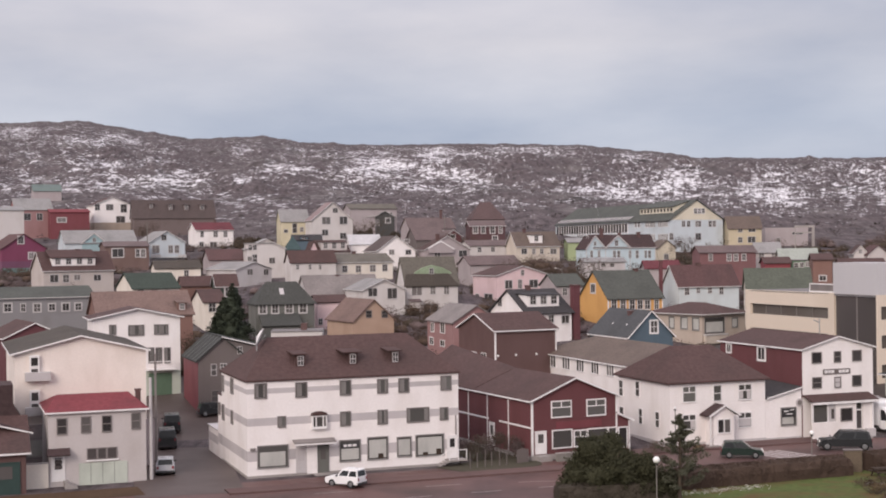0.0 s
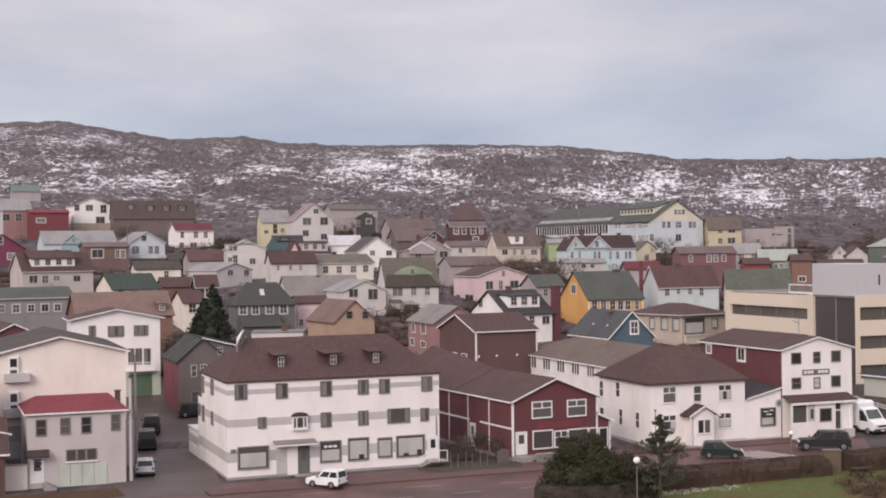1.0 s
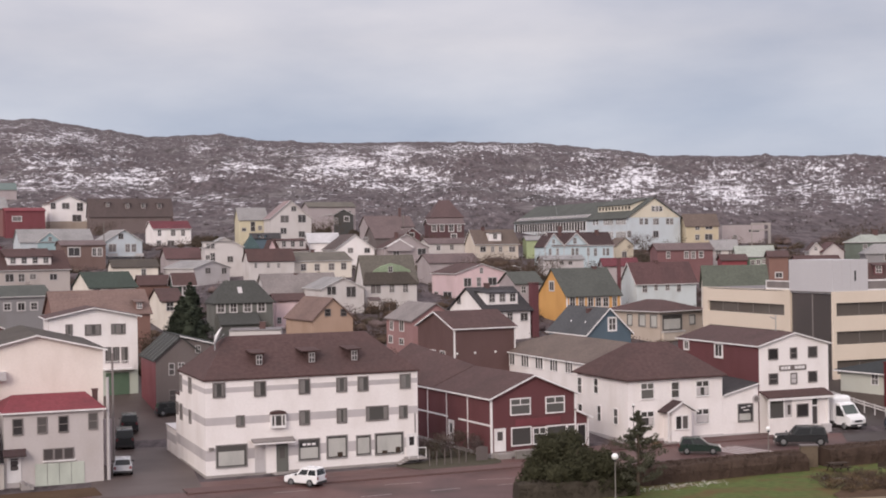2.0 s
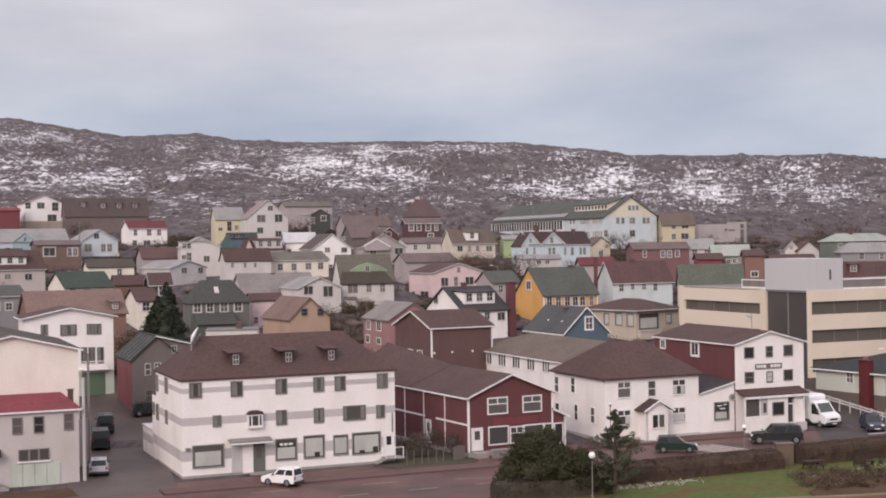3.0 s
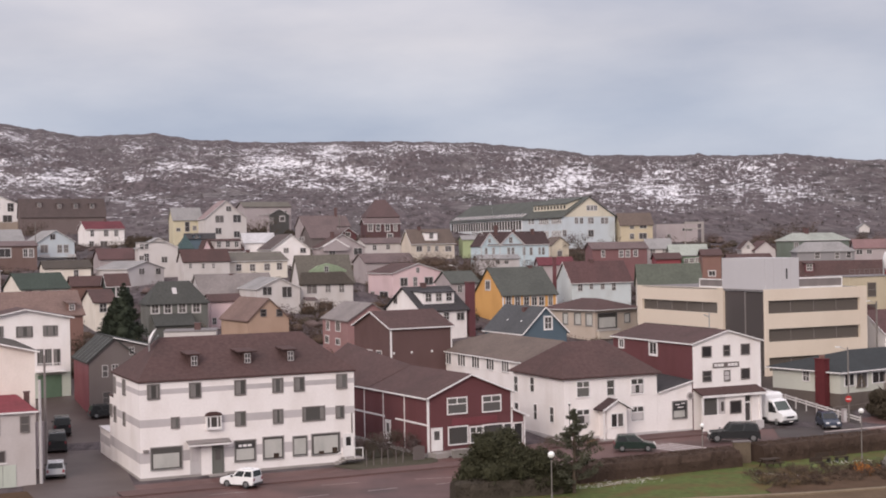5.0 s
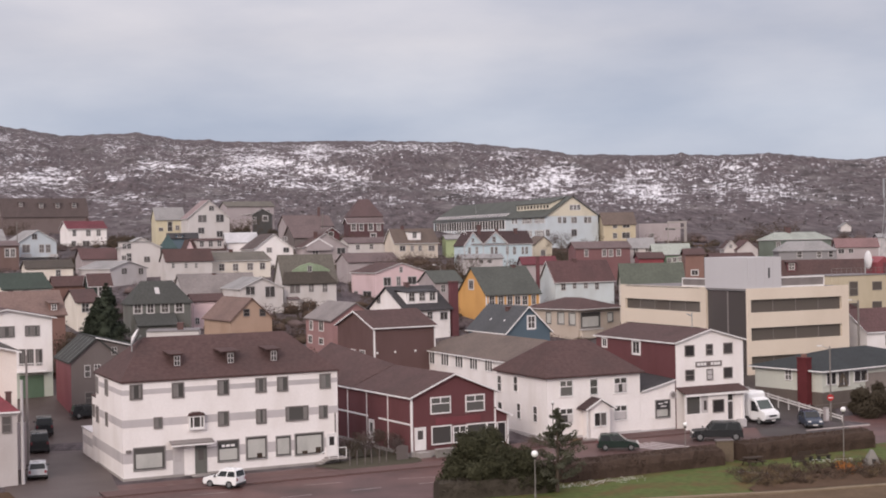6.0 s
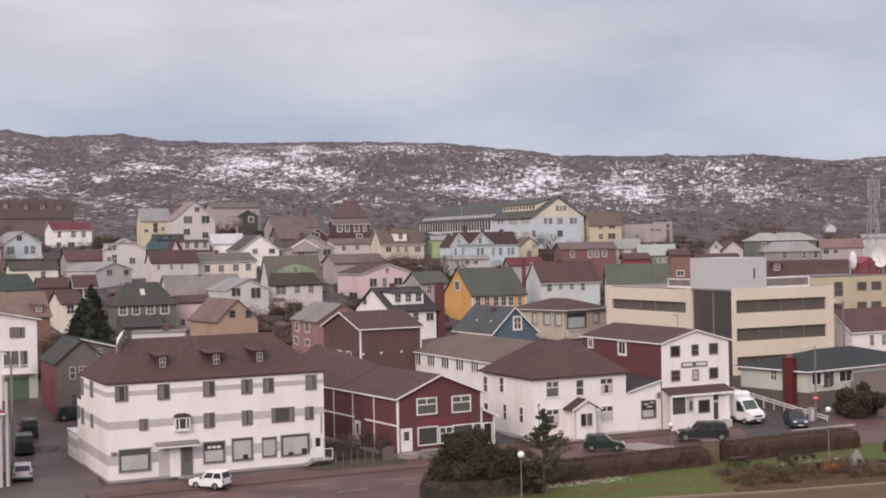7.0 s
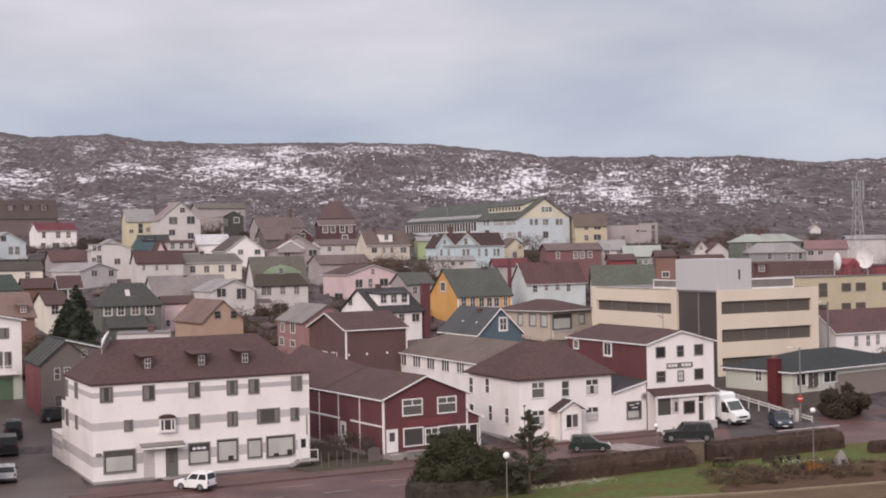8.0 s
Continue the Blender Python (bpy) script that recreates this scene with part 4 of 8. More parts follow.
blue_gable_house = house("blue_gable_house", -70.60, 327.48, 16.69, 29.0, 8.93, 10.77, 5.69, "y", 2.69, "paleblue", "greyroof",
    "pale blue house with front gable", trim="white", low="palegrey", low_part=0.3, wins=(
    ("f", 4.83, 3.19, 1, 1.77, ""),
    ("f", 6.37, 3.17, 1.01, 1.78, ""),
    ("f", 0.8, 3.23, 1.68, 1.76, ""),
))
brick_house = house("brick_house", -78.15, 315.47, 15.61, 21.5, 10.03, 9.82, 5.89, "x", 1.08, "dullbrick", "mauveroof",
    "brown-red house with pale window frames", wins=(
    ("f", 1.63, 3.5, 2.45, 1.83, "trim"),
    ("f", 7.02, 3.44, 0.8, 1.71, "trim"),
    ("f", 8.19, 3.43, 0.93, 1.71, "trim"),
))
blue_dormer_house = house("blue_dormer_house", -93.52, 337.27, 17.57, 24.5, 17.71, 10.54, 4.98, "x", 3.15, "paleblue", "greyroof",
    "pale blue house with pale grey roof and blue gable", wins=(
    ("g", 4.08, 6.06, 7.45, 0, ""),
))
top_white_house = house("top_white_house", -108.96, 426.30, 25.59, 27.5, 11.67, 9.90, 9.50, "y", 2.51, "white", "brownroof",
    "white house high on the slope with shallow gable", trim="white", low="tan", low_part=0.42, wins=(
    ("f", 0.33, 7.92, 1.42, 1.76, ""),
    ("f", 3.84, 7.94, 2.14, 1.77, ""),
    ("f", 8.43, 7.24, 1.81, 2.49, ""),
    ("f", 6.97, 3.86, 2.69, 2.13, ""),
))
top_red_house = house("top_red_house", -118.90, 413.24, 24.41, 21.5, 11.60, 10.56, 8.15, "x", 1.02, "wallred", "redroof",
    "red house high on the slope", wins=(
    ("f", 2.1, 5.24, 2.49, 1.2, "trim"),
))
pale_workshop = house("pale_workshop", -125.25, 379.89, 21.41, 27.5, 8.38, 9.46, 10.92, "x", 1.10, "hazyoldwhite", "greyroof",
    "plain white workshop high on the slope")
top_grey_house = house("top_grey_house", -130.00, 415.12, 24.58, 27.5, 11.05, 9.45, 9.02, "x", 3.44, "rosy", "greyroof",
    "house with grey roof high on the slope", wins=(
    ("f", 2.45, 5.76, 2.02, 2.06, ""),
    ("f", 6.29, 5.76, 1.7, 2.07, ""),
))
teal_house = house("teal_house", -152.23, 507.67, 32.91, 21.5, 10.10, 9.70, 10.55, "x", 2.54, "mauvegrey", "tealroof",
    "house with teal roof high on the slope")
brown_terrace = house("brown_terrace", -95.14, 419.34, 24.96, 20.0, 25.31, 6.80, 5.94, "x", 5.33, "terracebrown", "umberroof",
    "long brown house with small roof dormers", wins=(
    ("d", 5.02, 1.58, 1.38, 10.15, ""),
    ("d", 10.83, 1.23, 1.56, 9.79, ""),
    ("d", 15.7, 1.23, 1.57, 9.8, ""),
    ("d", 20.61, 1.22, 1.59, 9.8, ""),
))
crimson_house = house("crimson_house", -101.65, 313.95, 15.48, 35.0, 10.46, 10.74, 5.78, "y", 3.35, "magenta", "maroonroof",
    "dark crimson-purple house with steep gable", low="purple", low_part=0.5, wins=(
    ("f", 3.89, 7.04, 1.19, 1.57, "trim"),
    ("f", 6.33, 3.48, 1.07, 1.31, "trim"),
))
beige_dormer_house = house("beige_dormer_house", -78.77, 268.69, 11.40, 30.5, 14.03, 9.83, 5.25, "x", 3.66, "mauvebeige", "brownroof",
    "long beige house with brown roof and wide dormer", trim="white", chimneys=((7.7, 4.56, 0.7, 9.41),), wins=(
    ("d", 2.0, 1.03, 8.6, 7.68, ""),
    ("f", 1.29, 2.98, 1.56, 1.45, ""),
    ("f", 3.83, 2.93, 1.13, 1.45, ""),
    ("f", 6.06, 3.33, 1.13, 1.01, ""),
    ("f", 10, 3.13, 1.38, 1.13, ""),
))
green_gable_house = house("green_gable_house", -54.57, 239.87, 8.81, 29.0, 8.36, 10.77, 4.84, "x", 2.59, "cream", "pinegreenroof",
    "cream house with dark green roof", wins=(
    ("f", 0.79, 4.01, 1.02, 0.6, ""),
    ("f", 3.32, 3.95, 1.03, 0.6, ""),
    ("f", 5.77, 3.88, 1.04, 0.6, ""),
))
low_cream_house = house("low_cream_house", -59.83, 283.76, 12.76, 20.0, 9.35, 6.64, 3.89, "x", 1.50, "cream", "mossdark",
    "low cream house with tan roof", wins=(
    ("f", 5.92, 2.14, 0.84, 1.3, ""),
))
low_brown_house = house("low_brown_house", -49.31, 257.32, 10.38, 18.5, 6.68, 5.59, 3.23, "x", 1.65, "brick", "brownroof",
    "low house with brown roof")
dark_green_house = house("dark_green_house", -41.88, 251.54, 9.86, 17.0, 3.94, 6.38, 3.71, "x", 2.13, "darkgreen", "brownroof",
    "dark green house with brown roof", trim="white", wins=(
    ("f", 1.63, 1.9, 1.16, 1.67, "trim"),
))
cream_cottage = house("cream_cottage", -38.94, 221.61, 7.16, 21.5, 3.42, 9.84, 4.63, "x", 1.88, "cream", "brownroof",
    "small cream cottage with brown roof", wins=(
    ("f", 0.81, 3.13, 1.03, 1.29, ""),
))
grey_row_house = house("grey_row_house", -69.79, 213.90, 6.47, 27.5, 14.95, 10.64, 6.54, "x", 1.55, "grey", "greenroof",
    "long grey house with dark roof and white windows", trim="white", wins=(
    ("f", 0.83, 4.55, 1.03, 1.15, "trim"),
    ("f", 3.39, 4.48, 0.62, 1.16, "trim"),
    ("f", 5.37, 4.41, 0.97, 1.16, "trim"),
    ("f", 7.73, 4.51, 0.89, 0.99, "trim"),
    ("f", 9.84, 4.44, 0.99, 1.08, "trim"),
    ("f", 11.88, 4.47, 0.9, 1, "trim"),
))
rust_roof_house = house("rust_roof_house", -47.95, 189.01, 4.23, 21.5, 13.18, 10.66, 7.00, "x", 3.13, "brick", "rustroof",
    "house with wide rust-brown roof", wins=(
    ("d", 11.23, 0.59, 1.12, 8.55, ""),
))
yellow_hill_house = house("yellow_hill_house", -43.53, 367.43, 20.29, 18.5, 7.59, 6.01, 7.74, "x", 3.13, "paleyellow", "greyroof",
    "pale yellow house with grey roof and a tall recessed window", wins=(
    ("f", 0.76, 4.66, 1.0, 0.8, ""),
    ("f", 3.1, 4.6, 1.15, 2.5, "sash"),
    ("f", 5.2, 4.9, 0.9, 1.1, ""),
))
black_roof_cottage = house("black_roof_cottage", -37.50, 340.00, 17.82, 8.0, 7.20, 5.00, 4.85, "x", 1.25, "blue", "blackroof",
    "blue cottage with black roof and a white dormer", wins=(
    ("d", 1.9, 0.15, 1.9, 5.7, ""),
    ("f", 4.8, 3.2, 0.9, 1.1, ""),
))
white_hill_house = house("white_hill_house", -34.31, 358.36, 19.47, 20.0, 11.08, 7.18, 8.56, "y", 4.60, "hazyoldwhite", "rosyroof",
    "tall white house with steep front gable", trim="white", low="palegrey", low_part=0.2, wins=(
    ("f", 2.74, 7.5, 2.17, 1.79, ""),
    ("f", 7.5, 7.48, 2.04, 1.94, ""),
    ("f", 7.61, 3.59, 1.57, 1.5, ""),
    ("f", 5.69, 10.48, 1.25, 1.19, ""),
    ("f", 2.7, 4.53, 1.55, 1.49, ""),
))
turret_house = house("turret_house", -37.80, 331.00, 17.01, 20.0, 3.40, 3.40, 3.30, "hip", 3.40, "greygreen", "seagreenroof",
    "small house with a pointed sea-green roof", over=0.15, run=1.7, wins=(
    ("f", 1.1, 1.2, 0.9, 1.2, "trim"),
))
dark_cottage = house("dark_cottage", -29.02, 318.68, 15.90, 20.0, 7.39, 8.96, 3.84, "x", 2.54, "rosygrey", "brownroof",
    "small mauve house with dark brown roof", wins=(
    ("d", 0.6, 0.16, 6.3, 6.0, "own"),
))
dark_green_cabin = house("dark_green_cabin", -19.75, 399.51, 23.18, 15.5, 5.80, 6.11, 6.50, "y", 1.65, "charcoal", "blackroof",
    "dark charcoal-green cabin with gable roof", trim="white", wins=(
    ("f", 3.2, 4.75, 1.25, 1.25, "trim"),
    ("f", 0.2, 3.9, 0.9, 1.7, ""),
))
white_low_house = house("white_low_house", -22.00, 324.25, 16.40, 14.0, 7.38, 6.20, 4.99, "x", 2.18, "white", "whiteroof",
    "low white house with pale roof")
white_steep_house = house("white_steep_house", -15.01, 309.64, 15.09, 20.0, 9.21, 10.25, 4.63, "y", 3.30, "white", "umberroof",
    "white house with steep asymmetrical gable", trim="white", chimneys=((5.74, 3.75, 0.7, 7.97),), wins=(
    ("f", 6.64, 6.49, 1.1, 0.78, ""),
    ("f", 2.95, 3.82, 1.09, 1.03, ""),
    ("f", 6.88, 3.77, 1.24, 1.03, ""),
))
trim_gable_house = house("trim_gable_house", -4.11, 309.97, 15.12, 18.5, 10.77, 5.57, 4.73, "y", 3.04, "mauvegrey", "brownroof",
    "mauve-grey house with white-edged brown gable", trim="white", chimneys=((3.4, 1.88, 0.7, 8.2),), wins=(
    ("f", 8.14, 3.07, 1.94, 1.43, ""),
    ("f", 2.27, 2.89, 1.37, 1.29, ""),
))
maroon_tall_house = house("maroon_tall_house", 7.23, 359.93, 19.61, 11.0, 9.51, 5.76, 6.33, "x", 1.40, "darkmaroon", "mauveroof",
    "dark maroon house with white windows", trim="white", wins=(
    ("f", 0.89, 4.53, 1.09, 1.79, "trim"),
    ("f", 3.04, 4.51, 0.94, 1.79, "trim"),
    ("f", 5.49, 4.49, 1.1, 1.8, "trim"),
    ("f", 7.8, 4.47, 0.79, 1.8, "trim"),
    ("f", 6.07, 2.08, 1.25, 1.5, "trim"),
))
brown_peak_house = house("brown_peak_house", 8.72, 399.90, 23.21, 11.0, 9.60, 8.00, 5.40, "hip", 5.20, "terracebrown", "peakroof",
    "brown house with a steep maroon hip roof", chimneys=((2, 2.42, 0.7, 8.6), (6.46, 2.42, 0.7, 8.57),))
beige_gable_house = house("beige_gable_house", 17.50, 324.53, 16.43, 20.0, 11.25, 6.28, 4.09, "x", 3.27, "beige", "tanroof",
    "beige house with tan roof and dormer", trim="white", chimneys=((2.96, 2.79, 0.7, 8.03),), wins=(
    ("d", 3.73, 0.47, 3.26, 6.62, ""),
    ("f", 1.29, 2.19, 1.34, 1.21, ""),
    ("f", 4.09, 2.15, 0.75, 1.22, ""),
    ("f", 6.16, 2.13, 0.76, 1.22, ""),
    ("f", 8.83, 2.09, 1.51, 1.22, ""),
))
red_gable_house = house("red_gable_house", 0.64, 348.00, 18.54, 20.0, 4.40, 6.00, 4.60, "y", 1.60, "maroon", "mauveroof",
    "small maroon house with white-edged gable", trim="white", wins=(
    ("f", 1.5, 4.2, 1.1, 0.9, "trim"),
))
brown_row_house = house("brown_row_house", -6.58, 337.94, 17.63, 20.0, 7.65, 8.00, 4.73, "x", 2.98, "greybrown", "mauveroof",
    "low grey-brown house with wide mauve-brown roof")
pale_row_house = house("pale_row_house", 6.48, 327.94, 16.73, 20.0, 10.85, 7.00, 3.97, "x", 1.24, "hazyoldwhite", "mauveroof",
    "low pale house with brown roof", wins=(
    ("f", 2, 2.44, 0.9, 1.09, ""),
    ("f", 5.51, 2.51, 0.9, 1.09, ""),
))
brown_shed_row = house("brown_shed_row", 5.53, 277.94, 12.24, 20.0, 10.97, 7.00, 4.46, "x", 1.70, "mauvegrey", "mauveroof",
    "long low brown outbuilding")
green_corner_house = house("green_corner_house", 19.68, 237.19, 8.57, 20.0, 5.26, 7.00, 4.76, "x", 1.90, "mauvegrey", "greenroof",
    "low grey house with dark green roof beside the chimney stack", wins=(
    ("f", 1.16, 3.13, 0.79, 1.19, ""),
))
lime_house = house("lime_house", 30.15, 328.62, 16.80, 3.5, 4.54, 6.38, 4.40, "x", 0.98, "lime", "greyroof",
    "small lime green house with grey roof")
twin_gable_house = house("twin_gable_house", 33.10, 299.01, 14.07, 20.0, 15.20, 5.20, 5.80, "x", 2.75, "iceblue", "duskroof",
    "pale blue house with two white-edged front gables and maroon roof", over=0.2, trim="white", chimneys=((2.6, 1.9, 0.7, 10.0), (7.2, 2.2, 0.6, 9.0), (11.81, 1.9, 0.7, 9.1),), wins=(
    ("g", 2.82, 5.98, 8.45, 0, ""),
    ("f", 0.96, 3.74, 0.5, 1.42, ""),
    ("f", 5.15, 6.2, 0.7, 1.15, ""),
    ("f", 4.69, 3.42, 0.6, 1.66, ""),
    ("f", 5.72, 3.42, 0.6, 1.66, ""),
    ("f", 8.55, 3.45, 0.52, 1.65, ""),
    ("f", 10.31, 3.42, 0.6, 1.6, ""),
    ("f", 12.5, 3.44, 0.48, 1.56, ""),
    ("f", 13.42, 3.44, 0.56, 1.56, ""),
))
low_shed = house("low_shed", 29.37, 283.48, 12.73, 6.5, 8.67, 5.56, 4.14, "x", 0.80, "palegrey", "greyroof",
    "low pale shed with flat roof", wins=(
    ("f", 1.43, 3.18, 0.73, 0.71, ""),
    ("f", 3.59, 3.15, 0.73, 0.71, ""),
    ("f", 5.52, 3.12, 0.73, 0.71, ""),
))
crimson_roof_house = house("crimson_roof_house", 38.48, 259.16, 10.54, 0.5, 6.50, 5.61, 5.30, "x", 1.35, "mauvegrey", "crimsonroof",
    "small grey house with a crimson roof")
maroon_roof_house = house("maroon_roof_house", 40.10, 232.57, 8.15, 18.5, 11.68, 5.77, 5.05, "x", 3.40, "paleice", "maroonroof",
    "pale blue-white house with maroon roof", trim="white", chimneys=((5.02, 2.54, 0.7, 8.81),), wins=(
    ("f", 1.18, 3.55, 0.78, 1.16, ""),
    ("f", 3.48, 3.8, 0.56, 0.87, ""),
    ("f", 5.67, 3.75, 0.67, 0.88, ""),
    ("f", 7.88, 3.5, 0.68, 1.17, ""),
))
school = house("school", 57.43, 345.26, 18.29, 20.0, 15.55, 21.00, 8.45, "y", 5.00, "paleblue", "greenroof",
    "large pale blue school with green roof and yellow gable", over=0.5, wins=(
    ("f", 3.59, 6.66, 0.84, 1.44, ""),
    ("f", 5.07, 6.65, 0.84, 1.44, ""),
    ("f", 7.54, 6.64, 0.68, 1.45, ""),
    ("f", 8.37, 6.63, 0.68, 1.45, ""),
    ("f", 11.36, 6.62, 0.85, 1.45, ""),
    ("f", 12.52, 6.61, 0.86, 1.45, ""),
    ("f", 7.49, 3.31, 1.51, 1.59, ""),
    ("f", -0.05, 3.38, 1, 1.58, ""),
))
mustard_annex = house("mustard_annex", 72.83, 347.45, 18.49, 2.0, 8.48, 6.03, 5.91, "x", 2.95, "palemust", "tanroof",
    "yellow annex with tan roof", wins=(
    ("f", 2.47, 4.86, 1.03, 1.01, ""),
    ("f", 5.1, 4.97, 1.76, 0.87, ""),
    ("f", 2.44, 2.26, 1.04, 1.3, ""),
    ("f", 4.92, 2.23, 1.92, 1.45, ""),
))
grey_block = house("grey_block", 85.20, 360.15, 19.63, 3.5, 11.50, 5.67, 4.90, "flat", 0.00, "mauvegrey", "flatroof",
    "grey flat-roofed block below the hill", over=0, wins=(
    ("f", 3.0, 1.2, 0.93, 1.05, ""),
    ("f", 7.2, 3.1, 2.9, 0.6, ""),
))
maroon_house = house("maroon_house", 51.77, 275.17, 11.99, 5.0, 11.63, 5.53, 6.65, "x", 1.26, "fadedmaroon", "mauveroof",
    "maroon house with white-framed windows", wins=(
    ("f", 1.97, 5.02, 0.6, 1.26, "trim"),
    ("f", 5.72, 4.97, 0.72, 1.26, "trim"),
    ("f", 7.13, 4.95, 0.72, 1.26, "trim"),
    ("f", 8.78, 5.05, 0.72, 1.15, "trim"),
))
pale_shop = house("pale_shop", 64.84, 282.66, 12.66, -7.0, 5.07, 6.84, 5.80, "x", 2.00, "hazyoldwhite", "greyroof",
    "pale house with wide windows and grey-green roof", wins=(
    ("f", 0.68, 4.5, 0.94, 1.17, ""),
    ("f", 3.22, 4.58, 0.94, 1.17, ""),
))
red_shop = house("red_shop", 60.18, 255.00, 10.17, -5.5, 4.69, 6.27, 6.41, "x", 1.03, "crimson", "brownroof",
    "small red house with brown roof")
green_shop = house("green_shop", 65.53, 256.77, 10.33, -8.5, 3.96, 6.30, 6.70, "flat", 0.00, "green", "flatroof",
    "green house with white windows", trim="white", wins=(
    ("f", 0.61, 5.41, 0.63, 0.75, "trim"),
    ("f", 1.65, 5.5, 0.63, 0.75, "trim"),
    ("f", 2.7, 5.6, 0.63, 0.75, "trim"),
))
brown_shop = house("brown_shop", 66.72, 246.12, 9.37, -10.0, 3.38, 6.79, 7.84, "x", 1.00, "brick", "brownroof",
    "brown house with white windows", wins=(
    ("f", 1.15, 4.14, 1.1, 0.82, "trim"),
))
pale_roof_house = house("pale_roof_house", 68.41, 276.67, 12.12, -7.0, 7.54, 6.70, 4.82, "x", 2.18, "palegrey", "palegreenroof",
    "pale house with a faded grey-green roof")
green_shed_roof = house("green_shed_roof", 46.76, 209.85, 6.11, -8.5, 9.62, 7.49, 6.92, "x", 3.25, "cream", "oldgreenroof",
    "house with weathered green roof")
tiny_white_house = house("tiny_white_house", 88.83, 294.91, 13.76, -7.0, 2.87, 5.67, 4.26, "y", 1.58, "hazyoldwhite", "brownroof",
    "tiny white gabled house", trim="white", wins=(
    ("f", 1.08, 4.24, 0.61, 0.74, ""),
))
brown_low_house = house("brown_low_house", 82.96, 284.14, 12.79, -2.5, 9.14, 5.86, 2.80, "x", 1.28, "rosy", "brownroof",
    "low house with brown roof")
green_white_house = house("green_white_house", 99.76, 293.51, 13.64, 20.0, 15.91, 5.57, 5.99, "hip", 1.65, "sagegreen", "palegreenroof",
    "green house with pale green hip roof", trim="white", chimneys=((5.6, 2.3, 0.9, 8.6),), wins=(
    ("f", 0.58, 3.71, 0.99, 1.76, ""),
    ("f", 3.42, 3.66, 0.99, 1.77, ""),
))
grey_hip_house = house("grey_hip_house", 92.53, 269.56, 11.48, -7.0, 11.49, 5.54, 5.86, "hip", 1.96, "grey", "greyroof",
    "grey house with grey hip roof", wins=(
    ("f", 3.65, 4.51, 0.94, 1.15, "sash"),
    ("f", 7.67, 4.44, 0.82, 1.15, "sash"),
    ("f", 9.97, 4.51, 0.82, 1.15, "sash"),
))
red_low_house = house("red_low_house", 108.53, 279.68, 12.39, -13.0, 8.53, 5.80, 5.44, "x", 1.68, "mauvegrey", "fadedredroof",
    "mauve-grey house with faded red roof", wins=(
    ("f", 0.33, 4.11, 1.19, 0.96, ""),
    ("f", 2.44, 4.19, 0.95, 0.84, ""),
))
white_far_house = house("white_far_house", 149.20, 381.00, 21.50, -13.0, 2.90, 5.00, 1.40, "y", 1.10, "hazyoldwhite", "greyroof",
    "small white house at the foot of the hill")
pale_far_house = house("pale_far_house", 126.06, 299.56, 14.18, -14.5, 8.47, 7.00, 5.51, "x", 0.78, "palegrey", "greyroof",
    "pale low house with grey roof")
brown_row_house = house("brown_row_house", 78.22, 226.90, 7.64, -10.0, 14.50, 6.19, 5.60, "x", 2.78, "maroon", "brownroof",
    "long maroon-brown house with brown roof", wins=(
    ("d", 1.15, 0.9, 1.5, 8.1, ""),
))
mustard_block = house("mustard_block", 79.50, 207.28, 5.87, 20.0, 26.71, 8.00, 7.95, "flat", 0.00, "palemust", "flatroof",
    "yellow flat-roofed block with square windows", over=0.1, frame_kind="olive", wins=(
    ("f", 3.63, 4.91, 1.56, 2.06, ""),
    ("f", 8.33, 5.66, 1.8, 1.18, ""),
    ("f", 11.3, 5.65, 1.95, 1.19, ""),
    ("f", 3.58, 2.67, 1.53, 0.9, ""),
    ("f", 8.26, 2.76, 1.8, 0.91, ""),
    ("f", 11.23, 2.74, 1.94, 0.91, ""),
    ("f", 16.97, 5.57, 1.99, 1.2, ""),
))
red_roof_row = house("red_roof_row", 74.43, 181.32, 3.54, 20.0, 16.88, 8.00, 3.34, "x", 2.85, "white", "maroonroof",
    "white house with dull maroon roof", trim="white", wins=(
    ("f", 3.23, 1.37, 0.65, 1.42, ""),
    ("f", 5.41, 1.34, 0.66, 1.42, ""),
    ("f", 7.19, 1.41, 0.66, 1.43, ""),
    ("f", 11.64, 1.35, 0.67, 1.28, ""),
))


maroon_low_house = house("maroon_low_house", -51.43, 300.00, 14.22, 20.0, 7.70, 8.00, 4.01, "x", 2.20, "mauvegrey", "maroonroof",
    "low house under a wide dark maroon roof")
olive_long_house = house("olive_long_house", -26.90, 397.00, 22.95, 20.0, 14.20, 7.00, 9.10, "x", 1.40, "mauvegrey", "mossroof",
    "long faded olive house below the hill", wins=(
    ("f", 9.0, 6.6, 1.3, 1.3, ""),
    ("f", 11.6, 6.6, 1.3, 1.3, ""),
))
# wall and roof are coloured towards the hillside to imitate mist
grey_hill_house = house("grey_hill_house", -9.04, 375.00, 20.97, 20.0, 13.20, 8.00, 4.80, "x", 2.90, "mauvegrey", "mauveroof",
    "hazed grey-brown house with wide roof below the hill", chimneys=((10.2, 3.6, 0.6, 9.9),))
cream_shed = house("cream_shed", 49.65, 315.00, 15.57, 20.0, 4.60, 4.50, 4.04, "y", 1.72, "palesand", "tanroof",
    "small cream shed in front of the school", wins=(
    ("f", 1.6, 1.4, 1.1, 1.2, ""),
))
maroon_gable_shed = house("maroon_gable_shed", 91.20, 293.00, 13.59, 0.0, 4.60, 5.50, 4.10, "y", 1.90, "rosygrey", "maroonroof",
    "small pale house with a maroon gable roof", wins=(
    ("f", 2.6, 1.8, 0.8, 1.1, ""),
))


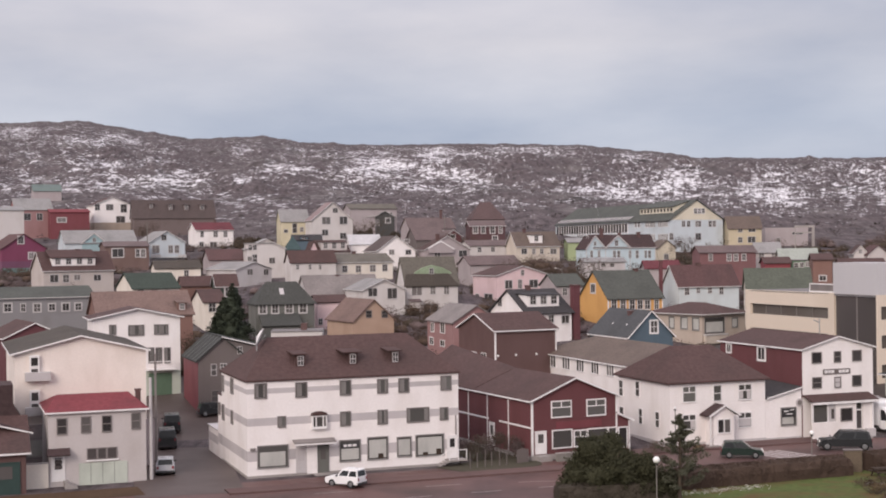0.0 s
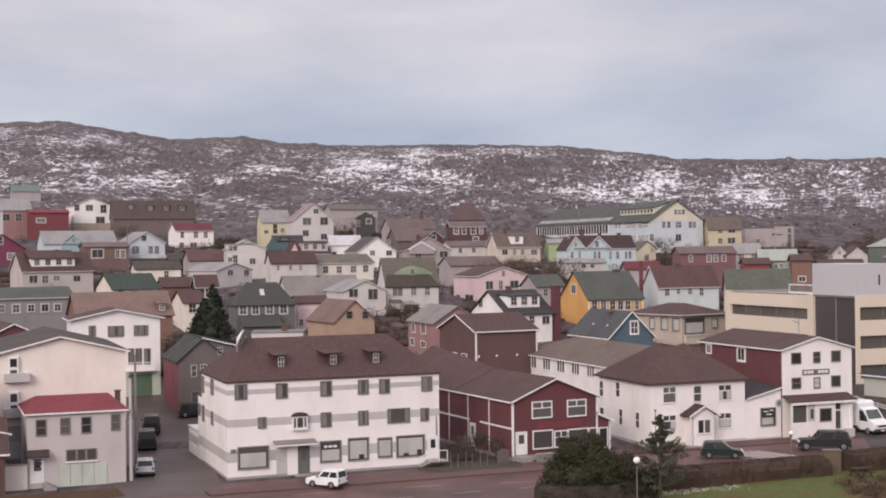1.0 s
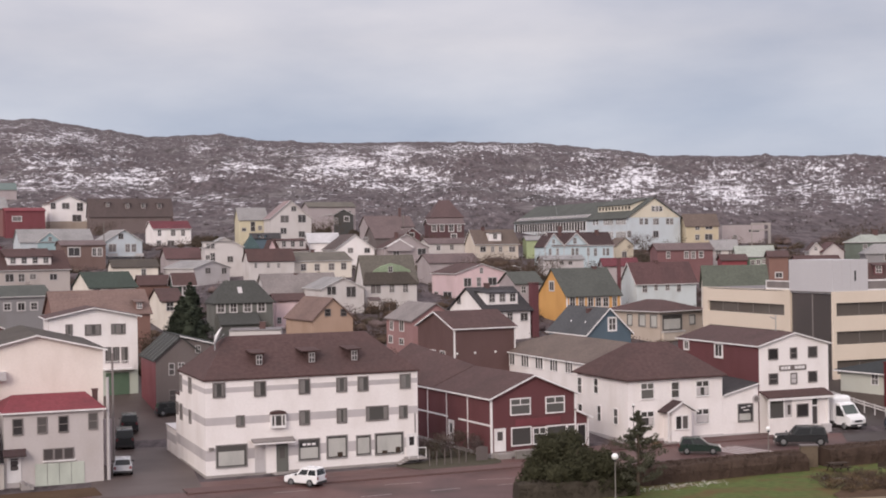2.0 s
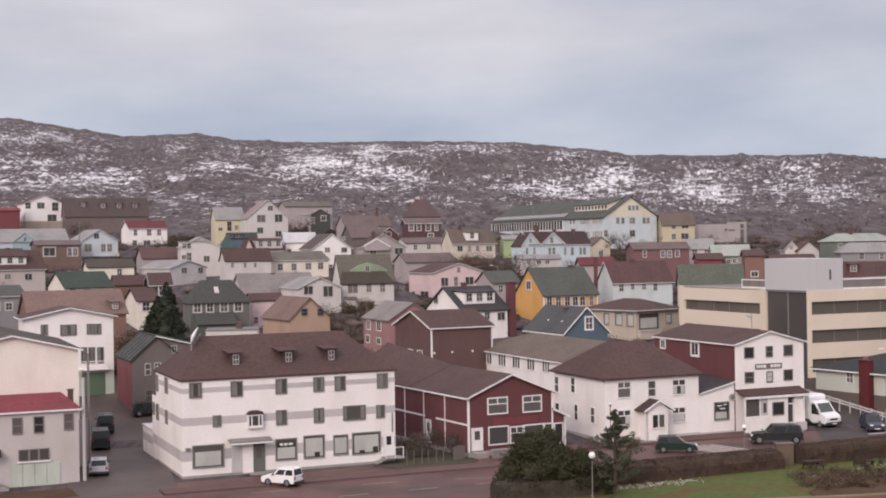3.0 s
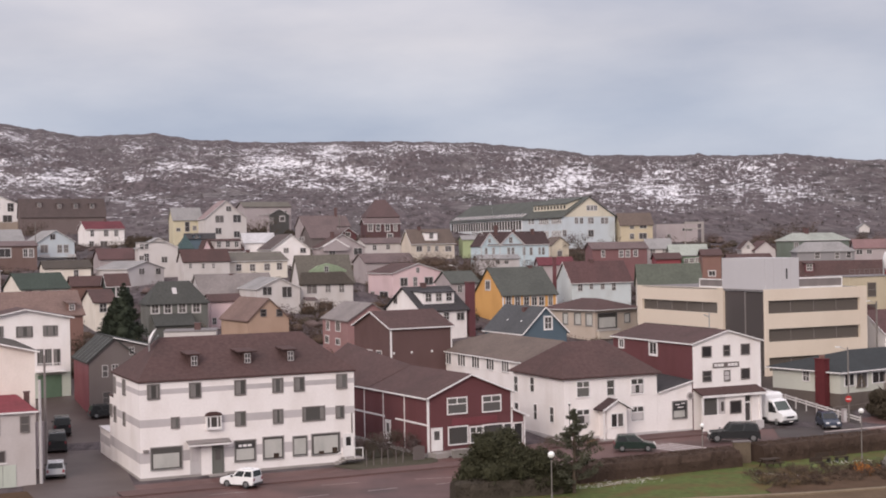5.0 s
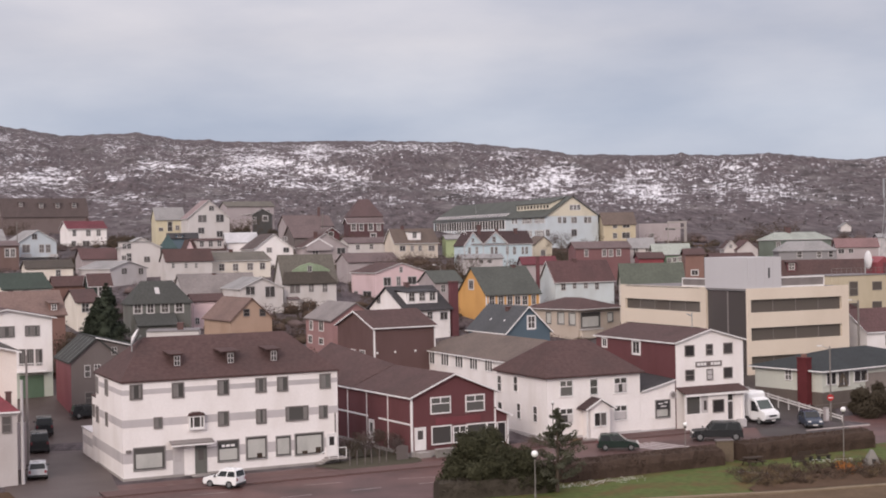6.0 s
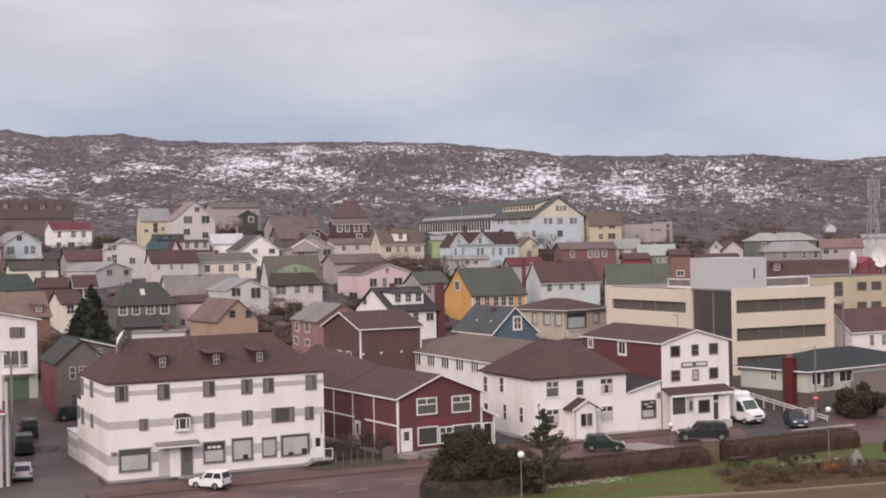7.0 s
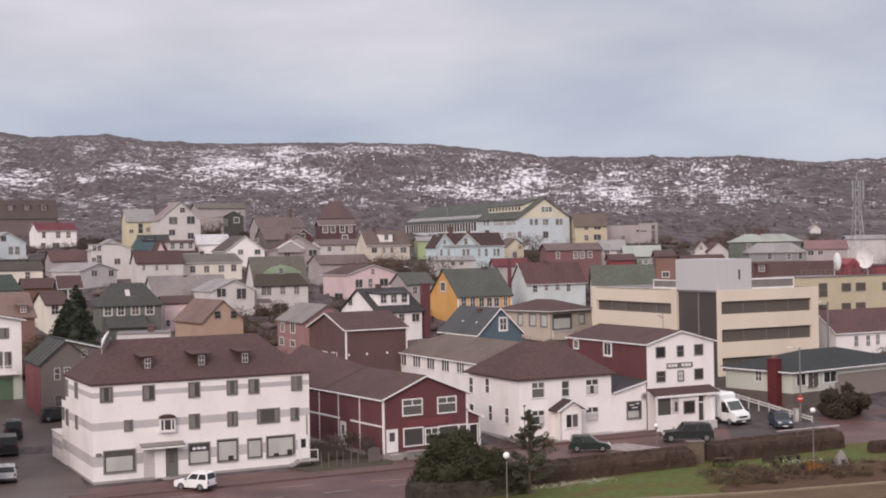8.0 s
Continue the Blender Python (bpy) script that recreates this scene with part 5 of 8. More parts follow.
# ---- details of the nearest buildings ----


def block(name, parent, mat, *boxes, label=""):
    bm = bmesh.new()
    for b in boxes:
        box(bm, *b)
    return part(name, bm, mat, parent, label)


def shed_roof(name, parent, mat, x0, x1, y0, y1, z0, z1, thick=0.12):
    """A single slope from (y0, z0) up to (y1, z1)."""
    bm = bmesh.new()
    slab(bm, ((x0, y0, z0), (x1, y0, z0), (x1, y1, z1), (x0, y1, z1)), thick)
    return part(name, bm, mat, parent)


# shop building: painted bands, roof lights, bay, entrance, side stair
SW, SD = 19.85, 11.6
for z0, z1 in ((7.42, 7.87), (4.6, 5.28), (1.5, 2.42)):
    block("painted_band", shop_building, "band", (-0.012, -0.012, z0, SW + 0.012, 0.0, z1), (-0.012, 0.0, z0, 0.0, SD, z1), label="grey painted band round the wall")
block("plinth", shop_building, "concrete", (-0.03, -0.03, -0.6, SW + 0.03, 0.0, 0.22), (-0.03, 0.0, -0.6, 0.0, SD, 0.22))
for du, hw in ((5.27, 0.66), (10.17, 0.9), (14.25, 0.68)):
    bm = bmesh.new()
    box(bm, du - 0.42, 1.55, 9.3, du + 0.42, 3.6, 10.72)
    dm = part("dormer", bm, "brownroof", shop_building)
    shed_roof("dormer_roof", dm, "brownroof", du - hw - 0.1, du + hw - 0.05, 1.34, 4.1, 10.72, 10.9, 0.1)
    window(dm, "f", du - 0.22, 9.68, 0.44, 0.78, "", "glass", y0=1.55, trim="palegrey")
bay = block("bay_window", shop_building, "trim", (5.8, -0.42, 4.08, 7.15, 0.0, 4.3), (5.8, -0.42, 5.18, 7.15, 0.0, 5.3), (5.8, -0.42, 4.3, 5.9, 0.0, 5.18), (7.05, -0.42, 4.3, 7.15, 0.0, 5.18),
            (6.1, -0.42, 4.3, 6.2, -0.3, 5.18), (6.75, -0.42, 4.3, 6.85, -0.3, 5.18), label="white bay window with a small brown hood")
for u0, u1 in ((5.9, 6.1), (6.2, 6.75), (6.85, 7.05)):
    block("pane", bay, "glass", (u0, -0.36, 4.3, u1, -0.33, 5.18))
hd_bm = bmesh.new()
prism(hd_bm, ((5.72, 5.3), (7.23, 5.3), (7.1, 5.52), (6.75, 5.62), (6.2, 5.62), (5.85, 5.52)), "y", -0.5, 0.0)
part("hood", hd_bm, "brownroof", bay)
canopy = shed_roof("entrance_canopy", shop_building, "frame_dark", 4.05, 7.85, -0.95, 0.0, 3.02, 3.22, 0.1)
block("canopy_beam", canopy, "trim", (4.05, -0.97, 2.78, 7.85, -0.9, 2.91))
block("entrance_panel", shop_building, "palegrey", (4.36, -0.03, 0.2, 6.3, 0.0, 2.75))
entry = door(shop_building, "f", 6.42, 0.15, 0.86, 2.35, "greygreen")
tagged(entry, "grey-green glazed entrance door")
block("door_pillar", shop_building, "white", (5.36, -0.1, 0.1, 6.3, -0.03, 2.75))
block("notice_board", shop_building, "band", (4.52, -0.06, 1.32, 5.12, -0.03, 2.42), label="grey notice board beside the entrance")
block("step", shop_building, "concrete", (5.9, -0.9, -0.2, 7.5, 0.0, 0.12))
door(shop_building, "f", 18.75, 0.65, 0.85, 2.0, "trim")
landing = block("landing", shop_building, "concrete", (18.4, -1.3, 0.5, 20.2, -0.07, 0.62))
for i in range(3):
    block("stair_step", landing, "concrete", (17.5 + i * 0.3, -1.2, 0.12 + i * 0.13, 17.8 + i * 0.3, -0.3, 0.22 + i * 0.13))
for px in (18.42, 19.3, 20.1):
    block("rail_post", landing, "trim", (px, -1.28, 0.62, px + 0.06, -1.22, 1.55))
bm = bmesh.new()
beam(bm, (18.42, -1.25, 1.55), (20.16, -1.25, 1.55), 0.06, 0.06)
beam(bm, (17.4, -1.25, 1.0), (18.45, -1.25, 1.55), 0.06, 0.06)
part("handrail", bm, "trim", landing)
strip_sign = block("window_strip", shop_building, "darkmetal", (8.55, -0.048, 2.2, 10.2, -0.034, 2.6), label="dark strip with pale writing in the shop window")
for a0, a1 in ((8.75, 9.05), (9.15, 9.5), (9.6, 9.95)):
    block("writing_bar", strip_sign, "trim", (a0, -0.054, 2.3, a1, -0.048, 2.5))
for a0, z0, z1 in ((12.0, 1.05, 1.5), (16.3, 1.05, 1.35), (17.6, 1.05, 1.6)):
    block("display_stand", shop_building, "oldwood", (a0, -0.046, z0, a0 + 0.5, -0.034, z1))
block("drainpipe", shop_building, "frame_dark", (19.5, -0.1, 2.8, 19.58, -0.02, 4.6))
block("wall_lamp", shop_building, "frame_dark", (0.25, -0.2, 2.45, 0.7, -0.02, 2.68))
rear = block("rear_section", shop_building, "white", (0.02, 11.6, -1.0, 9.0, 13.7, 6.2), label="lower white section at the back")
block("rear_roof", rear, "brownroof", (-0.06, 11.6, 6.2, 9.0, 13.8, 6.32))
for z0, z1 in ((4.6, 5.28), (1.5, 2.42)):
    block("painted_band", rear, "band", (0.008, 11.6, z0, 0.02, 13.7, z1))
window(rear, "l", 12.35, 4.38, 0.75, 1.0, "", "shopglass", dark=True)
wing = block("low_wing", shop_building, "white", (0.02, 13.7, -1.0, 7.0, 18.9, 2.6), label="low white wing behind the shop")
block("wing_roof", wing, "palegrey", (-0.08, 13.7, 2.6, 7.0, 19.0, 2.7))
block("painted_band", wing, "band", (0.008, 13.7, 1.2, 0.02, 18.9, 2.0))

# satellite dish on the roof of the shop


def dish(name, m, r, label, mast=1.0, lean=0.0):
    """A dish looking along local -y on a short mast, leaning back by some degrees."""
    ob = thing(name, m, label, "satellite dish")
    bm = bmesh.new()
    rings, seg = 5, 20
    for side, off in ((0, 0.0), (1, 0.04)):
        prev = None
        for i in range(rings + 1):
            q = r * i / rings
            ring = [bm.verts.new((q * math.cos(a * math.tau / seg), -0.28 * r * (q / r) ** 2 + off, mast + q * math.sin(a * math.tau / seg))) for a in range(seg)] if i else [bm.verts.new((0, off, mast))]
            if prev:
                for a in range(seg):
                    b = (a + 1) % seg
                    if len(prev) == 1:
                        bm.faces.new((prev[0], ring[a], ring[b]))
                    else:
                        bm.faces.new((prev[a], ring[a], ring[b], prev[b]))
            prev = ring
    bmesh.ops.rotate(bm, verts=bm.verts, cent=(0, 0, mast), matrix=Matrix.Rotation(radians(lean), 3, "X"))
    part("reflector", bm, "trim", ob)
    bm = bmesh.new()
    tube(bm, (0, 0.12, 0), (0, 0.12, mast), 0.05 * r + 0.02, 0.05 * r + 0.02)
    part("mast", bm, "steel", ob)
    bm = bmesh.new()
    tube(bm, (0, 0, mast - r * 0.9), (0, -0.75 * r, mast), 0.03, 0.03)
    box(bm, -0.08, -0.85 * r, mast - 0.08, 0.08, -0.7 * r, 0.08 + mast)
    part("feed_arm", bm, "steel", ob)
    return ob


dish("satellite_dish", shop_building.matrix_world @ pose(2.15, 5.0, 10.4, 0, 0, 72), 0.85, "white satellite dish tilted on the roof of the shop", 1.85, 25)

# red house: side boards, lower wing, awning, door step
for u in (4.7, 9.2, 13.5):
    block("batten", red_house, "trim", (-0.05, u - 0.07, 0.2, 0.0, u + 0.07, 5.4))
block("batten", red_house, "trim", (-0.06, 0.0, 3.0, 0.0, 6.6, 3.16), (-0.06, 8.9, 3.0, 0.0, 15.9, 3.16))
block("plinth", red_house, "concrete", (-0.08, -0.08, -0.6, 9.4, 0.0, 0.55), (-0.08, 0.0, -0.6, 0.0, 15.9, 0.4))
door(red_house, "l", 7.7, 0.5, 0.95, 2.2)
block("door_step", red_house, "concrete", (0.3, -1.0, -0.2, 1.6, -0.08, 0.5))
bm = bmesh.new()
prism(bm, ((9.33, -0.6), (10.75, -0.6), (10.75, 3.3), (9.33, 3.92)), "y", 0.0, 6.0)
lean = part("lean_to", bm, "red", red_house)
window(lean, "f", 9.55, 0.7, 0.85, 1.8, "pane")
bm = bmesh.new()
slab(bm, ((9.2, -0.3, 4.1), (11.1, -0.3, 3.25), (11.1, 6.3, 3.25), (9.2, 6.3, 4.1)), 0.12)
part("lean_to_roof", bm, "brownroof", lean)
bm = bmesh.new()
beam(bm, (9.2, -0.33, 4.02), (11.1, -0.33, 3.17), 0.06, 0.2)
part("fascia_board", bm, "trim", lean)
block("corner_board", lean, "trim", (10.62, -0.05, 0.2, 10.8, 0.0, 3.2))
block("sign_board", red_house, "wallred", (2.6, -0.05, 2.85, 7.6, 0.0, 3.5), label="crimson board over the ground-floor windows")

bm = bmesh.new()
prism(bm, ((0.05, -0.6), (9.28, -0.6), (9.28, 5.5), (4.67, 7.3), (0.05, 5.5)), "y", 15.96, 27.0)
rear = part("rear_wing", bm, "red", red_house)
bm = bmesh.new()
slab(bm, ((-0.33, 12.0, 5.70), (4.67, 12.0, 7.72), (4.67, 27.2, 9.2), (-0.33, 27.2, 5.9)), 0.16)
slab(bm, ((4.67, 12.0, 7.72), (9.66, 12.0, 5.70), (9.66, 27.2, 5.9), (4.67, 27.2, 9.2)), 0.16)
part("rear_roof", bm, "brownroof", rear)

# brown house: wall lamps and lean-to roofs at its side
for u in (0.35, 2.84, 5.7):
    block("wall_lamp", brown_house, "globe", (u - 0.1, -0.16, 4.32, u + 0.1, 0.0, 4.56))
for v0, v1, vm, z0, z1 in ((6.8, 11.0, 9.2, 4.15, 4.6), (2.1, 6.7, 5.3, 3.65, 4.0)):
    bm = bmesh.new()
    prism(bm, ((v0, 1.5), (v1, 1.5), (v1, z0), (vm, z1), (v0, z0)), "x", -1.1, 0.0)
    lt = part("lean_to", bm, "darkbrown", brown_house)
    for p, q in (((-1.13, v0 - 0.15, z0 - 0.02), (-1.13, vm, z1 + 0.06)), ((-1.13, vm, z1 + 0.06), (-1.13, v1 + 0.15, z0 - 0.02))):
        bm = bmesh.new()
        beam(bm, p, q, 0.06, 0.16)
        part("fascia_board", bm, "trim", lt)

# tan bungalow: sill and apron of the wide window
block("bay_sill", tan_bungalow, "worn_hazed_trim", (0.2, -0.55, 1.5, 4.9, 0.0, 1.68))
block("bay_apron", tan_bungalow, "beige", (0.35, -0.45, 0.3, 4.75, 0.0, 1.5))

# blue house: skylights in the slate roof
for v in (2.77, 6.55):
    bm = bmesh.new()
    kb = 3.16 / 3.51
    beam(bm, (1.2, v, 5.54 + 1.2 * kb + 0.22), (1.75, v, 5.54 + 1.75 * kb + 0.22), 0.22, 0.06)
    part("skylight", bm, "trim", blue_house)

# twin-gabled house: the end gable, with its own wall, and corner boards
end = block("end_wall", twin_gable_house, "iceblue", (-1.86, 0.0, -1.5, 0.0, 5.2, 5.8))
bm = bmesh.new()
prism(bm, ((-1.86, 5.7), (2.8, 5.7), (0.2, 8.35)), "y", -0.05, 5.0)
part("front_gable", bm, "iceblue", end)
for p, q in (((-2.1, 5.5), (0.2, 8.5)), ((2.95, 5.6), (0.2, 8.5))):
    bm = bmesh.new()
    slab(bm, ((p[0], -0.3, p[1]), (q[0], -0.3, q[1]), (q[0], 5.2, q[1]), (p[0], 5.2, p[1])), 0.12)
    part("gable_roof", bm, "duskroof", end)
    bm = bmesh.new()
    beam(bm, (p[0], -0.33, p[1] - 0.12), (q[0], -0.33, q[1] - 0.12), 0.06, 0.24)
    part("fascia_board", bm, "worn_hazed_trim", end)
window(end, "f", -0.85, 3.74, 0.5, 1.35, "", "farglass", trim="worn_hazed_trim")
window(end, "f", 0.0, 6.3, 0.5, 0.8, "", "farglass", y0=-0.05, trim="worn_hazed_trim")
for u in (-1.9, 2.74, 8.72, 15.06):
    block("corner_board", twin_gable_house, "worn_hazed_trim", (u, -0.05, 0.0, u + 0.16, 0.0, 5.7))

# beige house: heavy roof over the long dormer
shed_roof("dormer_roof", beige_dormer_house, "brownroof", 1.5, 11.0, 0.7, 4.95, 7.86, 9.42, 0.16)

# charcoal cabin: long slope over the side room
side = block("side_room", dark_green_cabin, "charcoal", (-3.3, 0.1, -1.5, 0.0, 6.0, 6.1))
bm = bmesh.new()
slab(bm, ((-3.7, -0.25, 6.42), (0.1, -0.25, 6.78), (0.1, 6.3, 6.78), (-3.7, 6.3, 6.42)), 0.14)
part("side_roof", bm, "blackroof", side)
bm = bmesh.new()
beam(bm, (-3.7, -0.28, 6.38), (0.0, -0.28, 6.72), 0.05, 0.14)
part("fascia_board", bm, "worn_hazed_trim", side)

# mauve cottage: pink gable at its end
bm = bmesh.new()
prism(bm, ((-2.06, -1.0), (-0.15, -1.0), (-0.15, 4.0), (-1.13, 6.2), (-2.06, 4.0)), "y", 0.3, 5.0)
pg = part("end_gable", bm, "pink", dark_cottage, "pink end gable")
for x0, x1 in ((-2.2, -1.13), (0.0, -1.13)):
    bm = bmesh.new()
    slab(bm, ((x0, 0.1, 3.8), (x1, 0.1, 6.35), (x1, 5.0, 6.35), (x0, 5.0, 3.8)), 0.12)
    part("gable_roof", bm, "brownroof", pg)

# dormer house: lower front roof and porch
kd = 4.65 / 2.79
bm = bmesh.new()
slab(bm, ((-0.45, -0.38, 5.05 - 0.38 * kd + 0.34), (9.8, -0.38, 5.05 - 0.38 * kd + 0.34), (8.2, 0.9, 5.05 + 0.9 * kd + 0.3), (0.3, 0.9, 5.05 + 0.9 * kd + 0.3)), 0.1)
part("lower_roof", bm, "mossdark", dormer_house)
pd = block("porch", dormer_house, "hazyoldwhite", (0.55, -1.3, -1.0, 2.4, 0.0, 1.95), label="small pale entrance porch")
shed_roof("porch_roof", pd, "mauveroof", 0.4, 2.55, -1.5, 0.0, 2.05, 2.5, 0.1)
door(pd, "f", 0.95, -0.6, 1.0, 2.3)

# gabled house: small front gable
bm = bmesh.new()
prism(bm, ((0.7, 4.0), (6.6, 4.0), (6.6, 4.85), (3.65, 6.5), (0.7, 5.0)), "y", -0.7, 0.0)
sgb = part("small_gable", bm, "mauvegrey", trim_gable_house)
for p, q in (((0.45, -0.75, 4.98), (3.65, -0.75, 6.66)), ((3.65, -0.75, 6.66), (6.85, -0.75, 4.8))):
    bm = bmesh.new()
    beam(bm, p, q, 0.12, 0.26)
    part("fascia_board", bm, "trim", sgb)

# pale blue house: balcony and cellar windows
bb = block("balcony", blue_gable_house, "worn_hazed_trim", (0.1, -1.1, 2.0, 8.9, 0.0, 2.15))
block("balcony_front", bb, "worn_hazed_trim", (0.1, -1.12, 2.15, 2.6, -1.05, 2.85))
block("balcony_front", bb, "worn_hazed_trim", (6.9, -1.12, 2.15, 8.9, -1.05, 2.75))
window(blue_gable_house, "f", 7.1, 0.8, 0.8, 1.0, trim="worn_hazed_trim")
window(blue_gable_house, "f", 3.15, 6.3, 1.1, 1.2, trim="worn_hazed_trim")
bm = bmesh.new()
prism(bm, ((4.15, 2.6), (10.05, 2.6), (10.05, 4.95), (7.1, 7.25), (4.15, 4.95)), "y", -0.09, -0.05)
part("gable_cladding", bm, "tealblue", blue_dormer_house, "teal-blue gable cladding")
window(blue_dormer_house, "f", 6.8, 5.3, 0.7, 0.9, y0=-0.09, trim="worn_hazed_trim")
block("base_cladding", crimson_house, "teal", (-0.05, -0.06, -1.5, 10.46, -0.03, 1.3), label="teal band at the foot of the wall")

# tall pale house: flat-roofed upper storey
us = block("upper_storey", pale_house, "hazyoldwhite", (-0.12, -0.05, 6.1, 5.0, 3.4, 7.75))
block("storey_roof", us, "greyroof", (-0.35, -0.3, 7.75, 6.2, 3.6, 7.9))
for u in (0.4, 1.4):
    window(us, "f", u, 6.4, 0.7, 1.0, y0=-0.05, trim="worn_hazed_trim")
window(pale_house, "f", 4.9, 3.4, 1.2, 1.2, trim="worn_hazed_trim")
window(pale_house, "f", 0.2, 4.0, 1.0, 0.9, trim="worn_hazed_trim")

# slate-roofed house: wide wing under the shallow side of the roof
bm = bmesh.new()
prism(bm, ((2.9, -1.0), (10.5, -1.0), (10.5, 6.55), (2.9, 8.5)), "y", 0.02, 9.9)
sw = part("side_wing", bm, "greybrown", slate_house)
bm = bmesh.new()
slab(bm, ((2.75, -0.3, 8.8), (10.8, -0.3, 6.75), (10.8, 10.3, 6.75), (2.75, 10.3, 8.8)), 0.16)
part("wing_roof", bm, "darkslate", sw)
bm = bmesh.new()
beam(bm, (2.75, -0.33, 8.72), (10.8, -0.33, 6.67), 0.06, 0.11)
part("fascia_board", bm, "trim", sw)
ks = 2.49 / 2.9
for v in (0.2, 2.2, 4.2, 6.2, 8.2):
    bm = bmesh.new()
    beam(bm, (-0.25, v, 6.09 - 0.25 * ks + 0.2), (2.85, v, 6.09 + 2.85 * ks + 0.19), 0.07, 0.04)
    part("roof_seam", bm, "slateseam", slate_house)
window(sw, "f", 4.65, 6.7, 0.5, 0.8, "", y0=0.02, trim="worn_hazed_trim")
window(slate_house, "f", 2.64, 4.86, 0.6, 0.72, "", trim="worn_hazed_trim")
window(slate_house, "f", 1.55, 4.3, 0.55, 1.25, "sash", trim="worn_hazed_trim")

# grey-green house: lean-to at the front, rooflight
shed_roof("lean_to_roof", green_roof_house, "forestroof", 0.4, 6.8, -2.6, 0.0, 2.05, 3.8)
block("lean_to_wall", green_roof_house, "greygreen", (0.6, -2.3, -1.5, 6.6, 0.0, 2.1))
bm = bmesh.new()
kr = 3.46 / 2.75
slab(bm, ((4.1, 1.0, 5.27 + 1.0 * kr + 0.24), (4.8, 1.0, 5.27 + 1.0 * kr + 0.24), (4.8, 1.75, 5.27 + 1.75 * kr + 0.24), (4.1, 1.75, 5.27 + 1.75 * kr + 0.24)), 0.1)
part("rooflight", bm, "palegrey", green_roof_house, "pale rooflight")

# guest house: porch, plinth
block("plinth", white_guesthouse, "palegrey", (-0.05, -0.05, -0.8, 11.05, 0.0, 0.4), (-0.05, 0.0, -0.8, 0.0, 10.9, 0.4))
porch = block("porch", white_guesthouse, "white", (4.0, -1.6, -0.5, 6.3, 0.0, 3.3), label="white gabled entrance porch")
bm = bmesh.new()
prism(bm, ((4.0, 3.3), (6.3, 3.3), (5.15, 4.05)), "y", -1.6, 0)
part("porch_gable", bm, "white", porch)
bm = bmesh.new()
slab(bm, ((3.35, -1.9, 3.18), (5.15, -1.9, 4.22), (5.15, 0, 4.22), (3.35, 0, 3.18)), 0.12)
slab(bm, ((5.15, -1.9, 4.22), (6.95, -1.9, 3.18), (6.95, 0, 3.18), (5.15, 0, 4.22)), 0.12)
part("porch_roof", bm, "duskroof", porch)
for p, q in (((3.35, -1.93, 3.1), (5.15, -1.93, 4.14)), ((5.15, -1.93, 4.14), (6.95, -1.93, 3.1))):
    bm = bmesh.new()
    beam(bm, p, q, 0.06, 0.16)
    part("fascia_board", bm, "trim", porch)
window(porch, "f", 4.5, 1.45, 0.6, 1.25, "pane", y0=-1.6)
window(porch, "f", 5.25, 1.45, 0.6, 1.25, "pane", y0=-1.6)
block("corner_post", porch, "trim", (3.5, -1.8, -0.4, 3.62, -1.68, 3.1))
block("porch_step", porch, "concrete", (3.0, -2.3, -0.4, 4.4, -1.62, 0.25))
bm = bmesh.new()
beam(bm, (3.05, -1.75, 0.3), (3.95, -1.75, 1.15), 0.06, 0.06)
part("handrail", bm, "trim", porch)

for u0, u1, z0, z1 in ((7.95, 8.4, 4.5, 5.3), (8.85, 9.28, 4.5, 5.3), (7.92, 9.24, 1.7, 2.45), (2.3, 2.82, 1.84, 2.58)):
    block("curtain", white_guesthouse, "palegrey", (u0, -0.032, z0, u1, -0.026, z1))
block("curtain", hotel, "palegrey", (4.02, -0.032, 5.16, 4.61, -0.026, 6.08))

# link between the guest house and the hotel
link = thing("link_building", white_guesthouse.matrix_world.copy(), "low white link building between the guest house and the hotel", "building", "houses of the town")
bm = bmesh.new()
prism(bm, ((11.05, -0.8), (15.4, -0.8), (15.4, 5.25), (11.05, 4.25)), "y", 0.05, 6.0)
part("wall", bm, "white", link)
bm = bmesh.new()
slab(bm, ((11.1, -0.2, 4.4), (15.38, -0.2, 5.4), (15.38, 6.2, 5.65), (11.1, 6.2, 4.65)), 0.12)
part("roof", bm, "blackroof", link)
bm = bmesh.new()
beam(bm, (11.1, -0.23, 4.34), (15.38, -0.23, 5.34), 0.05, 0.14)
part("fascia_board", bm, "trim", link)
window(link, "f", 12.95, 1.5, 1.7, 1.75, "shop", "shopglass", y0=0.05)
lw = block("notice_panel", link, "darkmetal", (13.0, -0.06, 2.35, 14.6, 0.01, 3.22), label="dark notice panel with pale writing")
for a, c, z in ((13.2, 13.75, 2.9), (13.95, 14.4, 3.0), (13.5, 14.2, 2.6)):
    block("writing_bar", lw, "trim", (a, -0.07, z, c, -0.06, z + 0.1))
block("plinth", link, "palegrey", (11.05, 0.0, -0.8, 15.4, 0.05, 0.3))
bm = bmesh.new()
tube(bm, (15.1, -0.06, 3.75), (15.1, 0.05, 3.75), 0.42, 0.42, 20)
em = part("emblem", bm, "band", link, "round grey emblem plate on the wall")
bm = bmesh.new()
tube(bm, (15.1, -0.08, 3.75), (15.1, -0.06, 3.75), 0.27, 0.27, 16)
part("emblem_disc", bm, "frame_dark", em)

# hotel: canopy, sign, entrance
hc = shed_roof("canopy", hotel, "brownroof", 0.0, 8.1, -1.75, 0.0, 3.95, 4.5, 0.14)
block("canopy_beam", hc, "trim", (0.0, -1.79, 3.62, 8.1, -1.67, 3.86))
